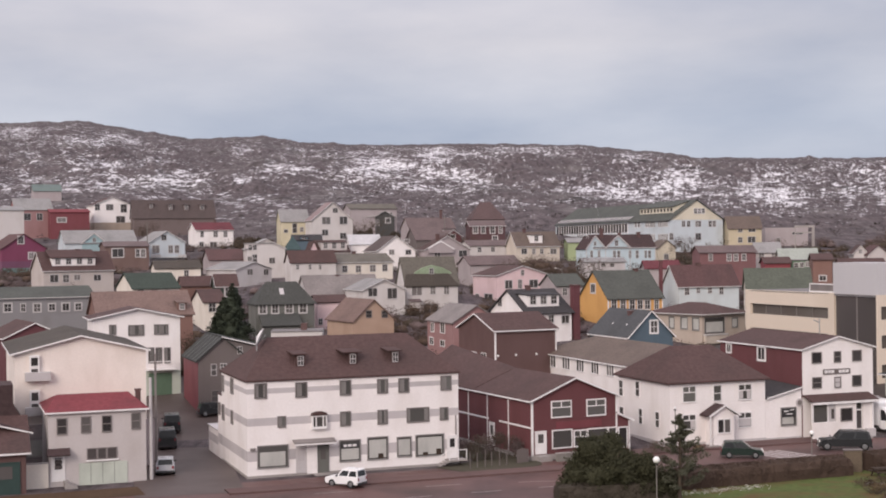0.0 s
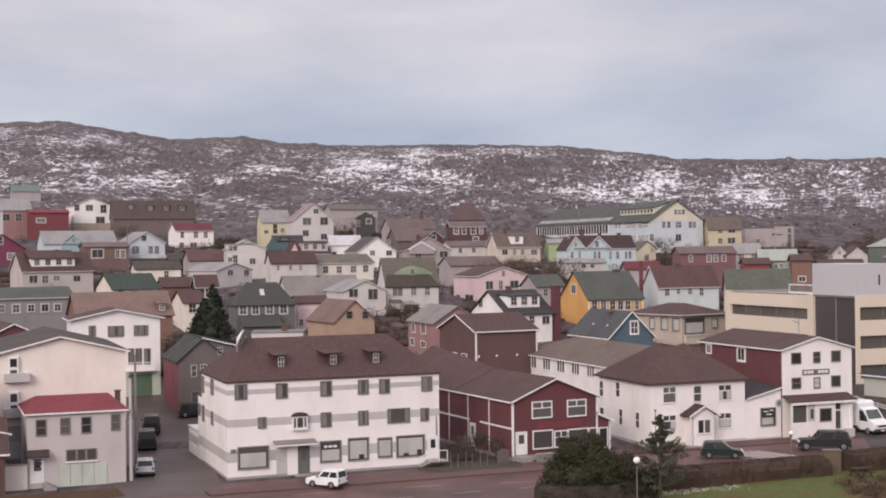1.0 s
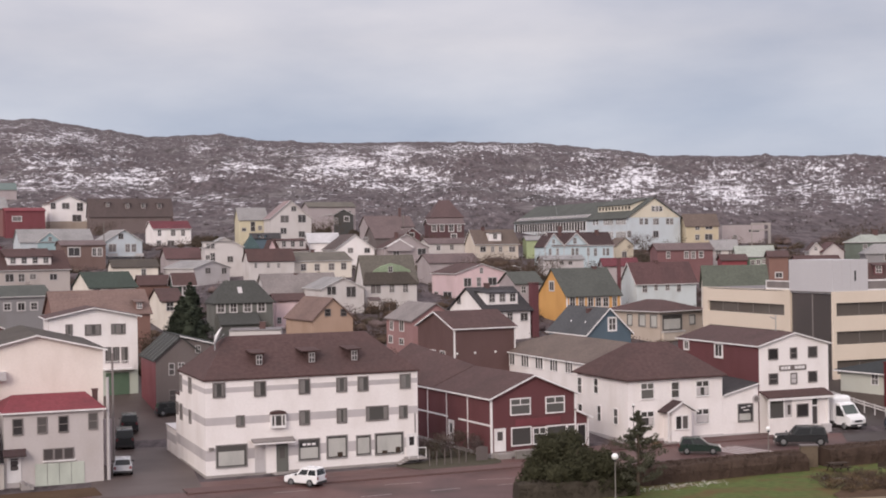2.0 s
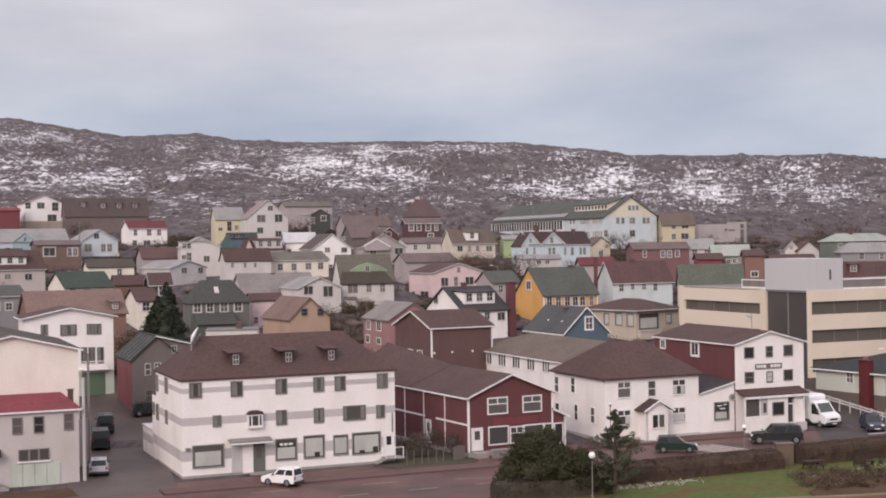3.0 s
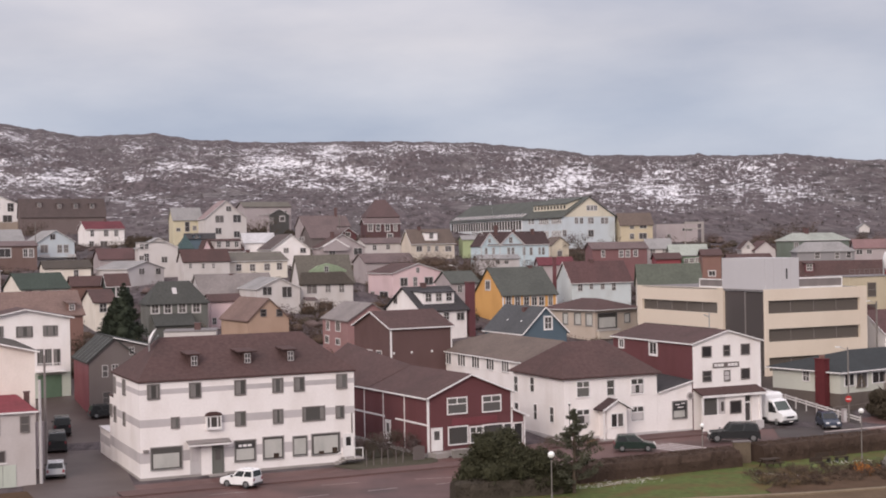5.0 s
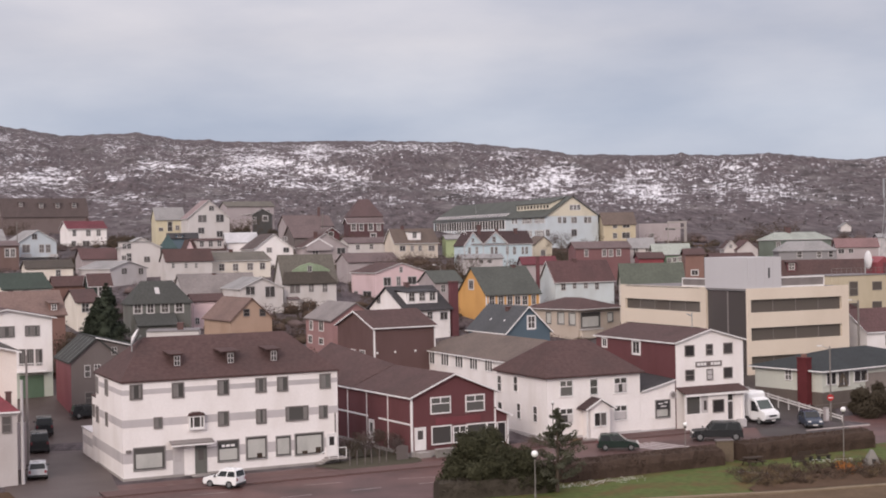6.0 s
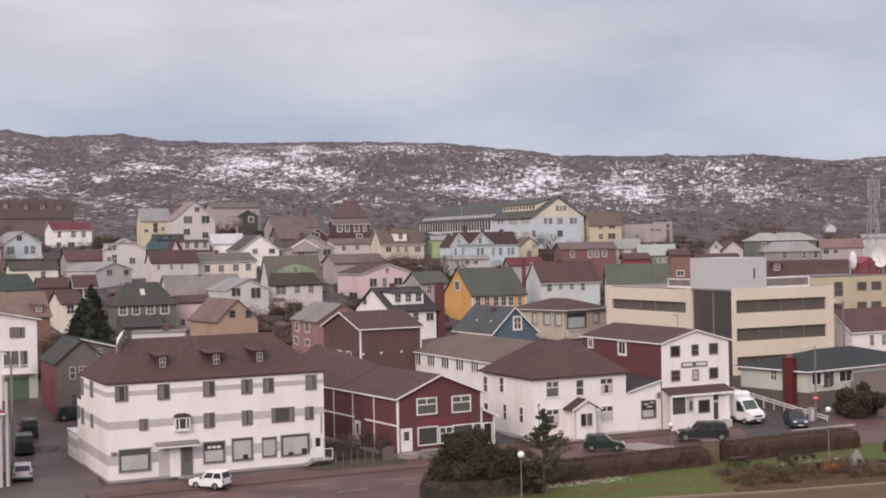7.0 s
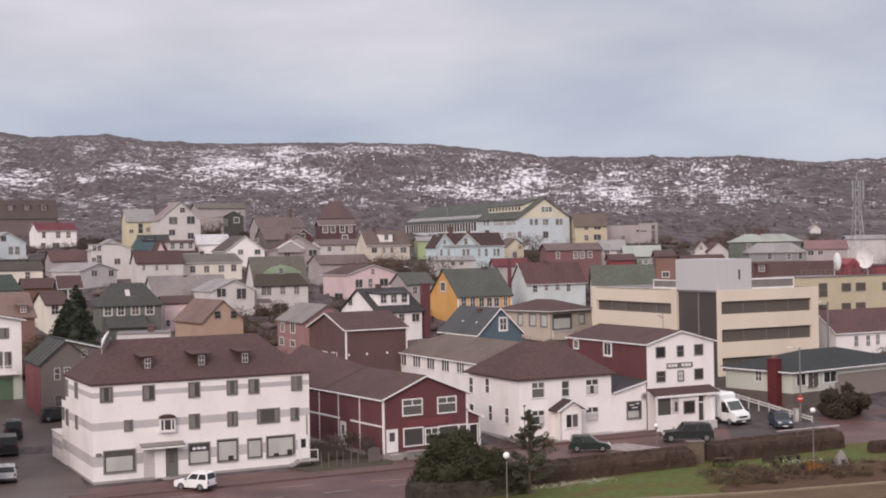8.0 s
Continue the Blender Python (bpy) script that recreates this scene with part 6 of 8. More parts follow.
block("porch_wall", hotel, "white", (0.1, -1.5, -0.5, 3.0, -1.3, 1.8), label="low white porch wall")
block("porch_wall", hotel, "white", (3.0, -1.5, -0.5, 5.5, 0.0, 3.7), label="white porch room")
block("porch_post", hotel, "trim", (0.1, -1.5, 1.8, 0.28, -1.3, 3.7))
block("porch_post", hotel, "trim", (1.95, -1.5, 1.8, 2.1, -1.3, 3.7))
block("porch_post", hotel, "trim", (7.45, -1.5, -0.5, 7.65, -1.3, 3.7))
block("porch_pane", hotel, "shopglass", (0.28, -1.42, 1.8, 1.95, -1.38, 3.65))
block("porch_panel", hotel, "palegrey", (2.1, -1.44, 1.8, 3.0, -1.36, 3.7))
block("porch_pane", hotel, "darkglass", (2.45, -1.47, 2.1, 2.8, -1.44, 3.1))
window(hotel, "f", 3.6, 1.85, 1.3, 1.2, "door", "glass", y0=-1.5, dark=True, curtains=False)
block("porch_wall", hotel, "white", (6.45, -1.3, -0.5, 7.45, 0.0, 3.7), label="white wall beside the entrance")
hd = block("door", hotel, "trim", (5.55, -1.2, 0.4, 6.4, -1.1, 3.7), label="white-framed glazed entrance door")
block("pane", hd, "darkglass", (5.68, -1.23, 0.9, 6.3, -1.2, 2.75))
block("transom_pane", hd, "glass", (5.68, -1.23, 2.9, 6.3, -1.2, 3.55))
for k in range(3):
    block("step", hotel, "concrete", (5.3, -1.9 - 0.3 * k, -0.3, 6.8, -1.2 - 0.3 * k, 0.4 - 0.14 * k))
block("planter", hotel, "palegrey", (6.5, -1.9, -0.3, 7.6, -1.5, 0.9), label="pale planter box beside the steps")
sg = block("sign", hotel, "greybrown", (2.5, -0.09, 6.5, 5.85, -0.02, 7.05), label="grey-brown sign with pale bars of writing")
for a, b in ((2.65, 3.05), (3.12, 3.45), (3.5, 3.85), (4.4, 4.75), (4.82, 5.2), (5.25, 5.65)):
    block("writing_bar", sg, "trim", (a, -0.1, 6.63, b, -0.09, 6.93))
bm = bmesh.new()
tube(bm, (4.3, 3.0, 10.0), (4.3, 3.0, 12.2), 0.05, 0.05)
beam(bm, (3.6, 3.0, 12.0), (4.3, 3.0, 11.7), 0.15, 0.08)
part("roof_antenna", bm, "steel", hotel)
block("flue", hotel, "frame_dark", (8.6, 3.0, 1.0, 9.0, 3.4, 5.4))
block("tank", hotel, "darkmetal", (8.62, 1.2, 3.4, 9.6, 2.6, 4.7))

# cottage: garage, hood over the door, garden wall
gd = block("garage_door", cottage, "pale_green", (2.5, -0.06, -0.1, 6.6, 0.0, 1.9), label="pale green garage door")
window(cottage, "f", 3.26, 2.22, 2.4, 0.86, "tri", "darkglass", dark=True, curtains=False)
block("window_sill", cottage, "trim", (3.1, -0.16, 2.02, 5.85, 0.0, 2.14))
door(cottage, "f", 0.3, 0.45, 0.95, 2.1)
for z0, z1 in ((1.55, 1.84), (1.98, 2.26), (2.38, 2.5)):
    block("door_pane", cottage, "darkglass", (0.48, -0.1, z0, 1.12, -0.085, z1))
for u in (3.5, 4.5, 5.5):
    block("panel_joint", gd, "greygreen", (u - 0.02, -0.066, 0.1, u + 0.02, -0.06, 1.9))
shed_roof("door_hood", cottage, "duskroof", -0.15, 1.75, -0.9, 0.0, 2.85, 3.3, 0.12)
for i in range(3):
    block("step", cottage, "concrete", (1.2 + 0.35 * i, -1.6, -0.2, 1.55 + 0.35 * i, -0.07, 0.55 - 0.18 * i))
garden_wall = thing("garden_wall", cottage.matrix_world.copy(), "pale rendered garden wall beside the cottage", "wall")
block("wall_panel", garden_wall, "cream", (-2.9, -0.3, -0.5, -0.05, -0.1, 2.1))
block("coping", garden_wall, "concrete", (-3.0, -0.35, 2.1, -0.05, -0.05, 2.2))
block("gate_pier", garden_wall, "palegrey", (-3.5, -0.45, -0.5, -2.9, 0.05, 1.2))

# cream apartment house: stacked bays
for z in (8.5, 5.32):
    by = block("bay", cream_apartment, "trim", (1.3, -0.3, z, 2.2, 0.0, z + 2.25), label="white projecting window bay")
    window(by, "f", 1.45, z + 1.3, 0.6, 0.75, "pane", y0=-0.3)
    window(by, "f", 1.45, z + 0.6, 0.6, 0.42, "pane", y0=-0.3)
    block("balcony_box", by, "palegrey", (0.9, -0.75, z - 0.06, 3.14, 0.0, z + 0.72), label="pale grey boxed balcony")
window(cream_apartment, "f", 1.0, 1.4, 1.6, 1.7, "shop", "shopglass")
block("lower_wall", cream_apartment, "mauvegrey", (0.0, -0.03, -0.5, 12.8, 0.0, 4.4), label="darker lower wall")
block("flashing", cream_apartment, "frame_dark", (12.55, -0.06, 0.0, 12.75, -0.02, 10.5))

# maroon-roofed row: taller wing behind its end
bm = bmesh.new()
prism(bm, ((-5.8, -1.0), (3.4, -1.0), (3.4, 6.1), (0.4, 7.45), (-5.8, 7.45)), "y", 4.7, 9.0)
part("rear_wing", bm, "maroonroof", red_roof_row, "maroon hipped wing behind")

# garage house: taller part behind with a steep side, white verge before it
bm = bmesh.new()
prism(bm, ((0.0, -1.0), (6.4, -1.0), (6.95, 4.9), (5.7, 6.95), (5.7, 8.7), (0.0, 8.7)), "y", 4.5, 8.9)
gu = part("upper_part", bm, "duskroof", garage_house, "dark maroon upper part with a steep side")
block("upper_wall", garage_house, "darkbrown", (0.0, 2.4, 3.0, 6.6, 4.5, 4.75))
bm = bmesh.new()
slab(bm, ((3.0, 2.2, 5.95), (7.2, 2.2, 4.8), (7.2, 4.6, 4.95), (3.0, 4.6, 6.1)), 0.14)
part("upper_roof", bm, "duskroof", gu)
bm = bmesh.new()
beam(bm, (3.0, 2.17, 5.88), (7.2, 2.17, 4.73), 0.05, 0.12)
part("fascia_board", bm, "trim", gu)

# garage house door
door(garage_house, "f", 3.5, 0.0, 2.4, 2.6, "dark_door")

# balcony house: green ground floor
block("ground_floor_cladding", balcony_house, "pale_green", (5.4, -0.04, -1.0, 10.5, 0.0, 3.3), label="pale green ground floor")
block("garage_door", balcony_house, "garage_green", (6.6, -0.1, -0.3, 9.4, -0.04, 3.0), label="green garage door")
bal = block("balcony", balcony_house, "trim", (6.3, -1.0, 3.4, 9.8, 0.0, 3.55))
for i in range(12):
    block("baluster", bal, "trim", (6.35 + i * 0.3, -0.98, 3.55, 6.4 + i * 0.3, -0.93, 4.45))
block("handrail", bal, "trim", (6.3, -1.0, 4.45, 9.8, -0.92, 4.53))

# ---- office block ----
office = thing("office_block", pose(54.0, 169.6, 2.9, 0, 0, 20), "cream office block with dark window bands and a grey roof tower", "office building")
OW, OD, OH = 16.5, 29.9, 10.7
block("glass_core", office, "bandglass", (0.35, 0.35, -2.0, OW - 0.3, OD, OH - 0.3), label="tinted glazing behind the cream bands")
for z0, z1 in ((-2.0, 0.3), (2.0, 4.0), (5.65, 7.6), (9.25, OH)):
    block("spandrel", office, "officewall", (0.35, 0.0, z0, OW, 0.35, z1))
for z0, z1 in ((-2.0, 0.3), (1.9, 3.7), (5.3, 7.3), (8.75, OH)):
    block("spandrel", office, "officewall", (0.0, 9.0, z0, 0.35, OD, z1))
block("pier", office, "officewall", (-0.02, -0.012, -2.0, 0.5, 0.34, OH + 0.012))
block("pier", office, "officewall", (OW - 1.2, -0.012, -2.0, OW + 0.02, 0.36, OH + 0.012))
block("pier", office, "officewall", (-0.01, 28.6, -2.0, 0.36, OD, OH + 0.01))
block("pier", office, "officewall", (-0.01, 8.9, -2.0, 0.36, 10.2, OH + 0.01))
block("roof_slab", office, "flatroof", (0.0, 0.36, OH - 0.2, OW, OD, OH - 0.05))
block("stair_glazing", office, "darkglass", (0.3, 0.5, -1.0, 0.35, 8.9, OH - 0.3), label="dark full-height glazing")
block("mullion", office, "frame_dark", (0.24, 4.4, -1.0, 0.3, 4.62, OH - 0.3))
for u in np.arange(4.2, 15.0, 3.7):
    for z in (0.3, 4.0, 7.6):
        block("mullion", office, "frame_dark", (u, 0.3, z, u + 0.06, 0.35, z + 1.65))
for u in np.arange(14.0, 28.0, 3.7):
    for z in (3.7, 7.3):
        block("mullion", office, "frame_dark", (0.3, u, z, 0.35, u + 0.06, z + 1.5))
tower = block("roof_tower", office, "officemetal", (0.1, 0.1, OH - 0.3, 5.5, 9.2, 14.7), label="light grey metal roof tower")
block("louvre", tower, "darkmetal", (3.4, 0.07, 12.0, 3.65, 0.1, 13.3))
for u in (1.45, 2.8, 4.15):
    block("joint", tower, "band", (u, 0.09, OH, u + 0.03, 0.1, 14.7))
for n, b0 in (("right", ((5.5, 0.6, OH, 13.0, 0.72, 10.9), (5.5, 0.6, 11.9, 13.0, 0.72, 12.1), (12.85, 0.6, OH, 13.0, 0.72, 12.0))),
              ("back", ((0.5, 9.2, OH, 0.62, 15.0, 10.9), (0.5, 9.2, 11.75, 0.62, 15.0, 11.9), (0.5, 14.85, OH, 0.62, 15.0, 11.9)))):
    rs = block("roof_screen", office, "trim", *b0)
    block("screen_panel", rs, "frame_dark", (5.5, 0.64, 10.9, 12.85, 0.7, 11.9) if n == "right" else (0.54, 9.2, 10.9, 0.6, 14.85, 11.75))

# ---- bungalow: chimney stack and lower wall ----
ck = thing("brick_chimney_stack", bungalow.matrix_world @ pose(-0.55, 1.5, -0.3), "tall red-brick chimney stack against the bungalow", "chimney")
block("flue", ck, "chimneybrick", (-0.35, 0.0, 0.0, 0.5, 1.4, 5.8))
block("cap", ck, "chimneybrick", (-0.42, -0.06, 5.8, 0.54, 1.46, 5.92))
block("pot", ck, "brick", (-0.15, 0.45, 5.95, 0.25, 0.9, 6.3))
block("base_wall", bungalow, "brownwall", (-0.04, -0.04, -1.0, 21.6, 0.0, 1.7), (-0.04, 0.0, -1.0, 0.0, 10.1, 1.7), label="brown lower wall")

# tall free chimney beside the black-roofed house
fc = thing("chimney_stack", black_roof_house.matrix_world @ pose(8.4, 0.0, -0.5), "tall dark red chimney stack", "chimney")
block("flue", fc, "maroon", (0.0, 0.0, 0.0, 1.1, 1.1, 9.1))
block("cap", fc, "darkbrown", (-0.08, -0.08, 9.1, 1.18, 1.18, 9.3))

fc = thing("chimney_stack", pose(36.6, 231.0, town_z(231.0)), "slim dark red chimney stack beside the yellow house", "chimney")
block("flue", fc, "maroon", (0.0, 0.0, 0.0, 0.6, 0.6, 9.5))
block("cap", fc, "darkbrown", (-0.06, -0.06, 9.5, 0.66, 0.66, 9.65))

# ---- school: yellow gable, clerestory, long glazed wing ----
SCW, SCH, SCR = 15.55, 8.45, 5.0
bm = bmesh.new()
prism(bm, ((0.15, SCH - 0.05), (SCW - 0.15, SCH - 0.05), (SCW / 2, SCH + SCR - 0.12)), "y", -0.06, 0)
part("gable_cladding", bm, "palemustard", school, "pale yellow gable cladding")
for u in (7.1, 8.2, 9.3):
    window(school, "f", u, 10.0, 0.85, 1.25, y0=-0.06)
for v in (0.9, 1.95, 3.0, 4.05, 5.1, 7.6, 8.65, 9.7, 10.75, 11.8):
    for z in (3.3, 6.75):
        window(school, "l", v, z, 0.7, 1.5)
for v in (15.6, 17.4):
    window(school, "l", v, 6.9, 1.0, 1.2)
k = SCR / (SCW / 2)
bm = bmesh.new()
prism(bm, ((2.6, 8.0), (7.7, 8.0), (7.7, 13.3), (2.6, SCH + 2.6 * k + 1.6)), "y", 2.6, 20.4)
clere = part("clerestory", bm, "palemustard", school, "pale yellow clerestory with a row of windows")
zc = SCH + 2.6 * k
for i in range(10):
    block("pane", clere, "glass", (2.57, 3.1 + i * 1.75, zc + 0.5, 2.6, 4.0 + i * 1.75, zc + 1.35))
bm = bmesh.new()
slab(bm, ((2.35, 2.3, zc + 1.75), (7.75, 2.3, 13.62), (7.75, 20.7, 13.62), (2.35, 20.7, zc + 1.75)), 0.15)
part("clerestory_roof", bm, "greenroof", clere)
wing = thing("school_wing", school.matrix_world.copy(), "long pale blue school wing with glazed side and dark green roof", "building", "houses of the town")
WH, WR, WK = 8.5, 4.7, 4.7 / (SCW / 2)
bm = bmesh.new()
prism(bm, ((0.15, -2.0), (SCW, -2.0), (SCW, WH), (SCW / 2, WH + WR), (0.15, WH)), "y", 21.0, 69.0)
part("wall", bm, "paleblue", wing)
bm = bmesh.new()
slab(bm, ((-0.3, 20.7, WH - 0.3 * WK + 0.16), (SCW / 2, 20.7, WH + WR + 0.16), (SCW / 2, 69.4, WH + WR + 0.16), (-0.3, 69.4, WH - 0.3 * WK + 0.16)), 0.16)
slab(bm, ((SCW / 2, 20.7, WH + WR + 0.16), (SCW + 0.3, 20.7, WH - 0.3 * WK + 0.16), (SCW + 0.3, 69.4, WH - 0.3 * WK + 0.16), (SCW / 2, 69.4, WH + WR + 0.16)), 0.16)
part("roof", bm, "greenroof", wing)
for i in range(27):
    u = 23.0 + i * 1.68
    bm = bmesh.new()
    box(bm, 0.05, u - 0.28, 4.9, 0.15, u, 8.1)
    part("mullion", bm, "trim", wing)
    block("pane", wing, "glass", (0.1, u, 5.6, 0.146, u + 1.4, 8.0))
bm = bmesh.new()
slab(bm, ((0.1, 22.5, WH + 0.1 * WK + 0.22), (2.1, 22.5, WH + 2.1 * WK + 0.22), (2.1, 68.4, WH + 2.1 * WK + 0.22), (0.1, 68.4, WH + 0.1 * WK + 0.22)), 0.06)
part("rooflight_strip", bm, "darkmetal", wing, "dark strip along the roof")
for i in range(24):
    u = 23.2 + i * 1.93
    bm = bmesh.new()
    beam(bm, (0.35, u, WH + 0.35 * WK + 0.3), (1.75, u, WH + 1.75 * WK + 0.3), 0.5, 0.08)
    part("rooflight", bm, "hazyoldwhite", wing)
bm = bmesh.new()
tube(bm, (3.0, 46.0, WH + 3.0 * WK), (2.6, 45.6, WH + 3.0 * WK + 2.2), 0.1, 0.08)
part("flue", bm, "steel", wing)

# open concrete frame beside the school
cf = thing("concrete_frame", pose(89.0, 345.0, 18.3, 0, 0, -14.5), "grey open concrete frame beside the school", "frame")
block("beam", cf, "concrete", (0.0, 0.0, 6.0, 4.9, 0.6, 6.55))
block("beam", cf, "concrete", (0.3, 0.0, 4.6, 4.2, 0.5, 4.95))
block("column", cf, "concrete", (4.2, 0.0, -1.0, 4.9, 0.6, 6.0))
block("column", cf, "concrete", (0.0, 0.0, -1.0, 0.3, 0.5, 6.0))

# crimson hut, lattice mast and two dishes on the yellow block


def on_block(u, v, z=0.0, rz=0.0):
    return mustard_block.matrix_world @ pose(u, v, z, 0, 0, rz)


MB_TOP = 8.08
hut = thing("roof_hut", on_block(12.3, 3.0, MB_TOP), "crimson pitched hut on the flat roof", "hut")
bm = bmesh.new()
prism(bm, ((0, 0), (2.9, 0), (2.9, 1.8), (1.45, 2.75), (0, 1.8)), "y", 0, 3)
part("shell", bm, "crimson", hut)
block("door", hut, "maroon", (1.1, -0.04, 0.0, 1.8, 0.0, 1.75))
hut2 = thing("roof_hut", on_block(15.2, 3.6, MB_TOP), "low crimson hut on the flat roof", "hut")
block("shell", hut2, "crimson", (0, 0, 0, 6.5, 3, 1.3))
block("flat_cover", hut2, "maroon", (-0.1, -0.1, 1.3, 6.6, 3.1, 1.42))
dish("satellite_dish", on_block(15.6, 2.0, MB_TOP, -80), 1.7, "large white satellite dish on the flat roof", 2.75)
dish("satellite_dish", on_block(10.3, 3.6, MB_TOP, 70), 1.5, "white satellite dish turned aside on the flat roof", 2.25)
rail = thing("roof_railing", on_block(0.3, 0.3, MB_TOP + 0.1), "thin grey railing along the flat roof edge", "railing")
for i in range(27):
    block("rail_post", rail, "pole", (i * 1.0, 0, 0, i * 1.0 + 0.05, 0.05, 1.0))
block("rail_bar", rail, "pole", (0, 0, 0.95, 26.0, 0.05, 1.0))
block("rail_bar", rail, "pole", (0, 0, 0.5, 26.0, 0.05, 0.54))
mast = thing("lattice_mast", pose(92.9, 216.6, town_z(216.6)), "tall grey lattice radio mast", "mast")
MH = 22.7
for sx in (-1, 1):
    for sy in (-1, 1):
        bm = bmesh.new()
        tube(bm, (sx * 1.7, sy * 1.7, 0), (sx * 0.45, sy * 0.45, MH * 0.8), 0.07, 0.05, 6)
        tube(bm, (sx * 0.45, sy * 0.45, MH * 0.8), (sx * 0.45, sy * 0.45, MH), 0.05, 0.05, 6)
        part("leg", bm, "steel", mast)
for i in range(14):
    z0, z1 = MH * i / 14, MH * (i + 1) / 14
    a0, a1 = (1.7 - 1.25 * min(1, z / (MH * 0.8)) for z in (z0, z1))
    for p, q in (((-1, -1), (1, -1)), ((1, -1), (1, 1)), ((1, 1), (-1, 1)), ((-1, 1), (-1, -1))):
        for lo, zl in ((a0, z0), (a1, z1)):
            bm = bmesh.new()
            tube(bm, (p[0] * lo, p[1] * lo, zl), (q[0] * a1, q[1] * a1, z1), 0.035, 0.035, 4)
            part("brace", bm, "steel", mast)
for z, s in ((MH * 0.86, 0), (MH * 0.93, 1)):
    for sx in (-1, 1):
        block("panel_antenna", mast, "steel", (sx * 0.9 - 0.12, -0.5, z, sx * 0.9 + 0.12, -0.3, z + 1.6))
bm = bmesh.new()
tube(bm, (0, 0, MH), (0, 0, MH + 1.4), 0.05, 0.03, 6)
part("whip_antenna", bm, "steel", mast)

# ---- roads and pavements ----


def strip(name, points, width, mat, lift, label, category, step=2.0, across=6, thick=0.0):
    """A ribbon that follows the ground along a line of (x, y) points."""
    bm = bmesh.new()
    rows = []
    for (ax, ay), (bx, by) in zip(points, points[1:]):
        length = math.hypot(bx - ax, by - ay)
        n = max(1, int(length / step))
        nx, ny = -(by - ay) / length, (bx - ax) / length
        for i in range(n + 1):
            if rows and i == 0:
                continue
            f = i / n
            cx, cy = ax + (bx - ax) * f, ay + (by - ay) * f
            rows.append([(cx + nx * width * (j / across - 0.5), cy + ny * width * (j / across - 0.5)) for j in range(across + 1)])
    grid = [[bm.verts.new((x, y, ground_z(x, y) + lift)) for x, y in r] for r in rows]
    for a, b in zip(grid, grid[1:]):
        for j in range(across):
            bm.faces.new((a[j], a[j + 1], b[j + 1], b[j]))
    if thick:
        for j, flip in ((0, False), (across, True)):
            low = [bm.verts.new(r[j].co - Vector((0, 0, thick))) for r in grid]
            for i in range(len(grid) - 1):
                q = (grid[i][j], grid[i + 1][j], low[i + 1], low[i])
                bm.faces.new(q if not flip else q[::-1])
    ob = part(name, bm, mat)
    return tagged(ob, label, category, kind="structure")


C20, S20 = math.cos(radians(20)), math.sin(radians(20))


def street(s, off):
    """A point s metres along the main street and off metres behind its middle line."""
    return (1.0 + s * C20 - off * S20, 114.5 + s * S20 + off * C20)


strip("road", [street(-90, 0), street(100, 0)], 19.0, "asphalt", 0.03, "wet reddish asphalt of the main street", "road", across=10)
strip("side_road", [(-21.0, 112.0), (-26.0, 134.0), (-31.0, 158.0), (-37.0, 185.0)], 9.0, "drivegrey", 0.05, "narrow wet side street climbing between the houses", "road")
strip("side_road_right", [(48.5, 133.0), (53.0, 152.0), (58.0, 176.0)], 9.5, "drivedark", 0.07, "dark wet driveway beside the hotel", "road")
strip("pavement", [street(-18.5, 5.2), street(21.0, 5.2)], 2.2, "pavement", 0.15, "reddish pavement in front of the shop building", "pavement", thick=0.14)
strip("pavement_right", [street(21.5, 10.6), street(46.0, 10.6)], 3.0, "pavement", 0.15, "reddish pavement in front of the guest house and hotel", "pavement", thick=0.14)
strip("kerb", [street(-18.5, 4.0), street(21.0, 4.0)], 0.18, "pavement", 0.16, "worn concrete kerb", "kerb", across=1, thick=0.15)
strip("kerb_right", [street(53.1, 4.2), street(61.5, 4.2)], 0.22, "roadpaint", 0.16, "pale kerb line beside the street", "kerb", across=1, thick=0.15)
for i, s in enumerate(np.arange(-24, 30, 6.0)):
    strip("lane_mark", [street(s, -3.2), street(s + 2.6, -3.2)], 0.14, "roadpaint", 0.045, "worn white lane dash on the street", "road marking", across=1)
for s, off, slope in ((2.1, 5.4, -0.21), (9.2, 5.0, -0.23), (5.5, -0.1, -0.24), (-2.5, 1.1, -0.07), (-12.0, 1.6, -0.05)):
    strip("lane_mark", [street(s, off), street(s + 3.2, off + slope * 3.2)], 0.12, "roadpaint", 0.045, "worn white edge line on the street", "road marking", across=1)
for i in range(5):
    a = street(33.4 + i * 0.85, 1.6)
    b = street(32.0 + i * 0.85, 6.2)
    strip("crossing_bar", [a, b], 0.5, "roadpaint", 0.05, "worn white crossing bar on the street", "road marking", across=1)
bm = bmesh.new()
LX0, LX1 = 9.0, 75.0
n = 40
grid = []
for i in range(n + 1):
    x = LX0 + (LX1 - LX0) * i / n
    far = 113.6 + (x - 21.0) * math.tan(radians(22.5))
    far = min(far, 106.5 + (x - 9) * 0.9)
    far = min(far, 127.5)
    grid.append([bm.verts.new((x, 84 + (far - 84) * j / 12, 0.06 + 0.05 * noise.noise(Vector((x * 0.2, j * 0.4, 0))))) for j in range(13)])
for a, b in zip(grid, grid[1:]):
    for j in range(12):
        bm.faces.new((a[j], b[j], b[j + 1], a[j + 1]))
tagged(part("lawn", bm, "grass"), "worn winter lawn of the small park", "lawn", kind="structure")
bm = bmesh.new()
rows = []
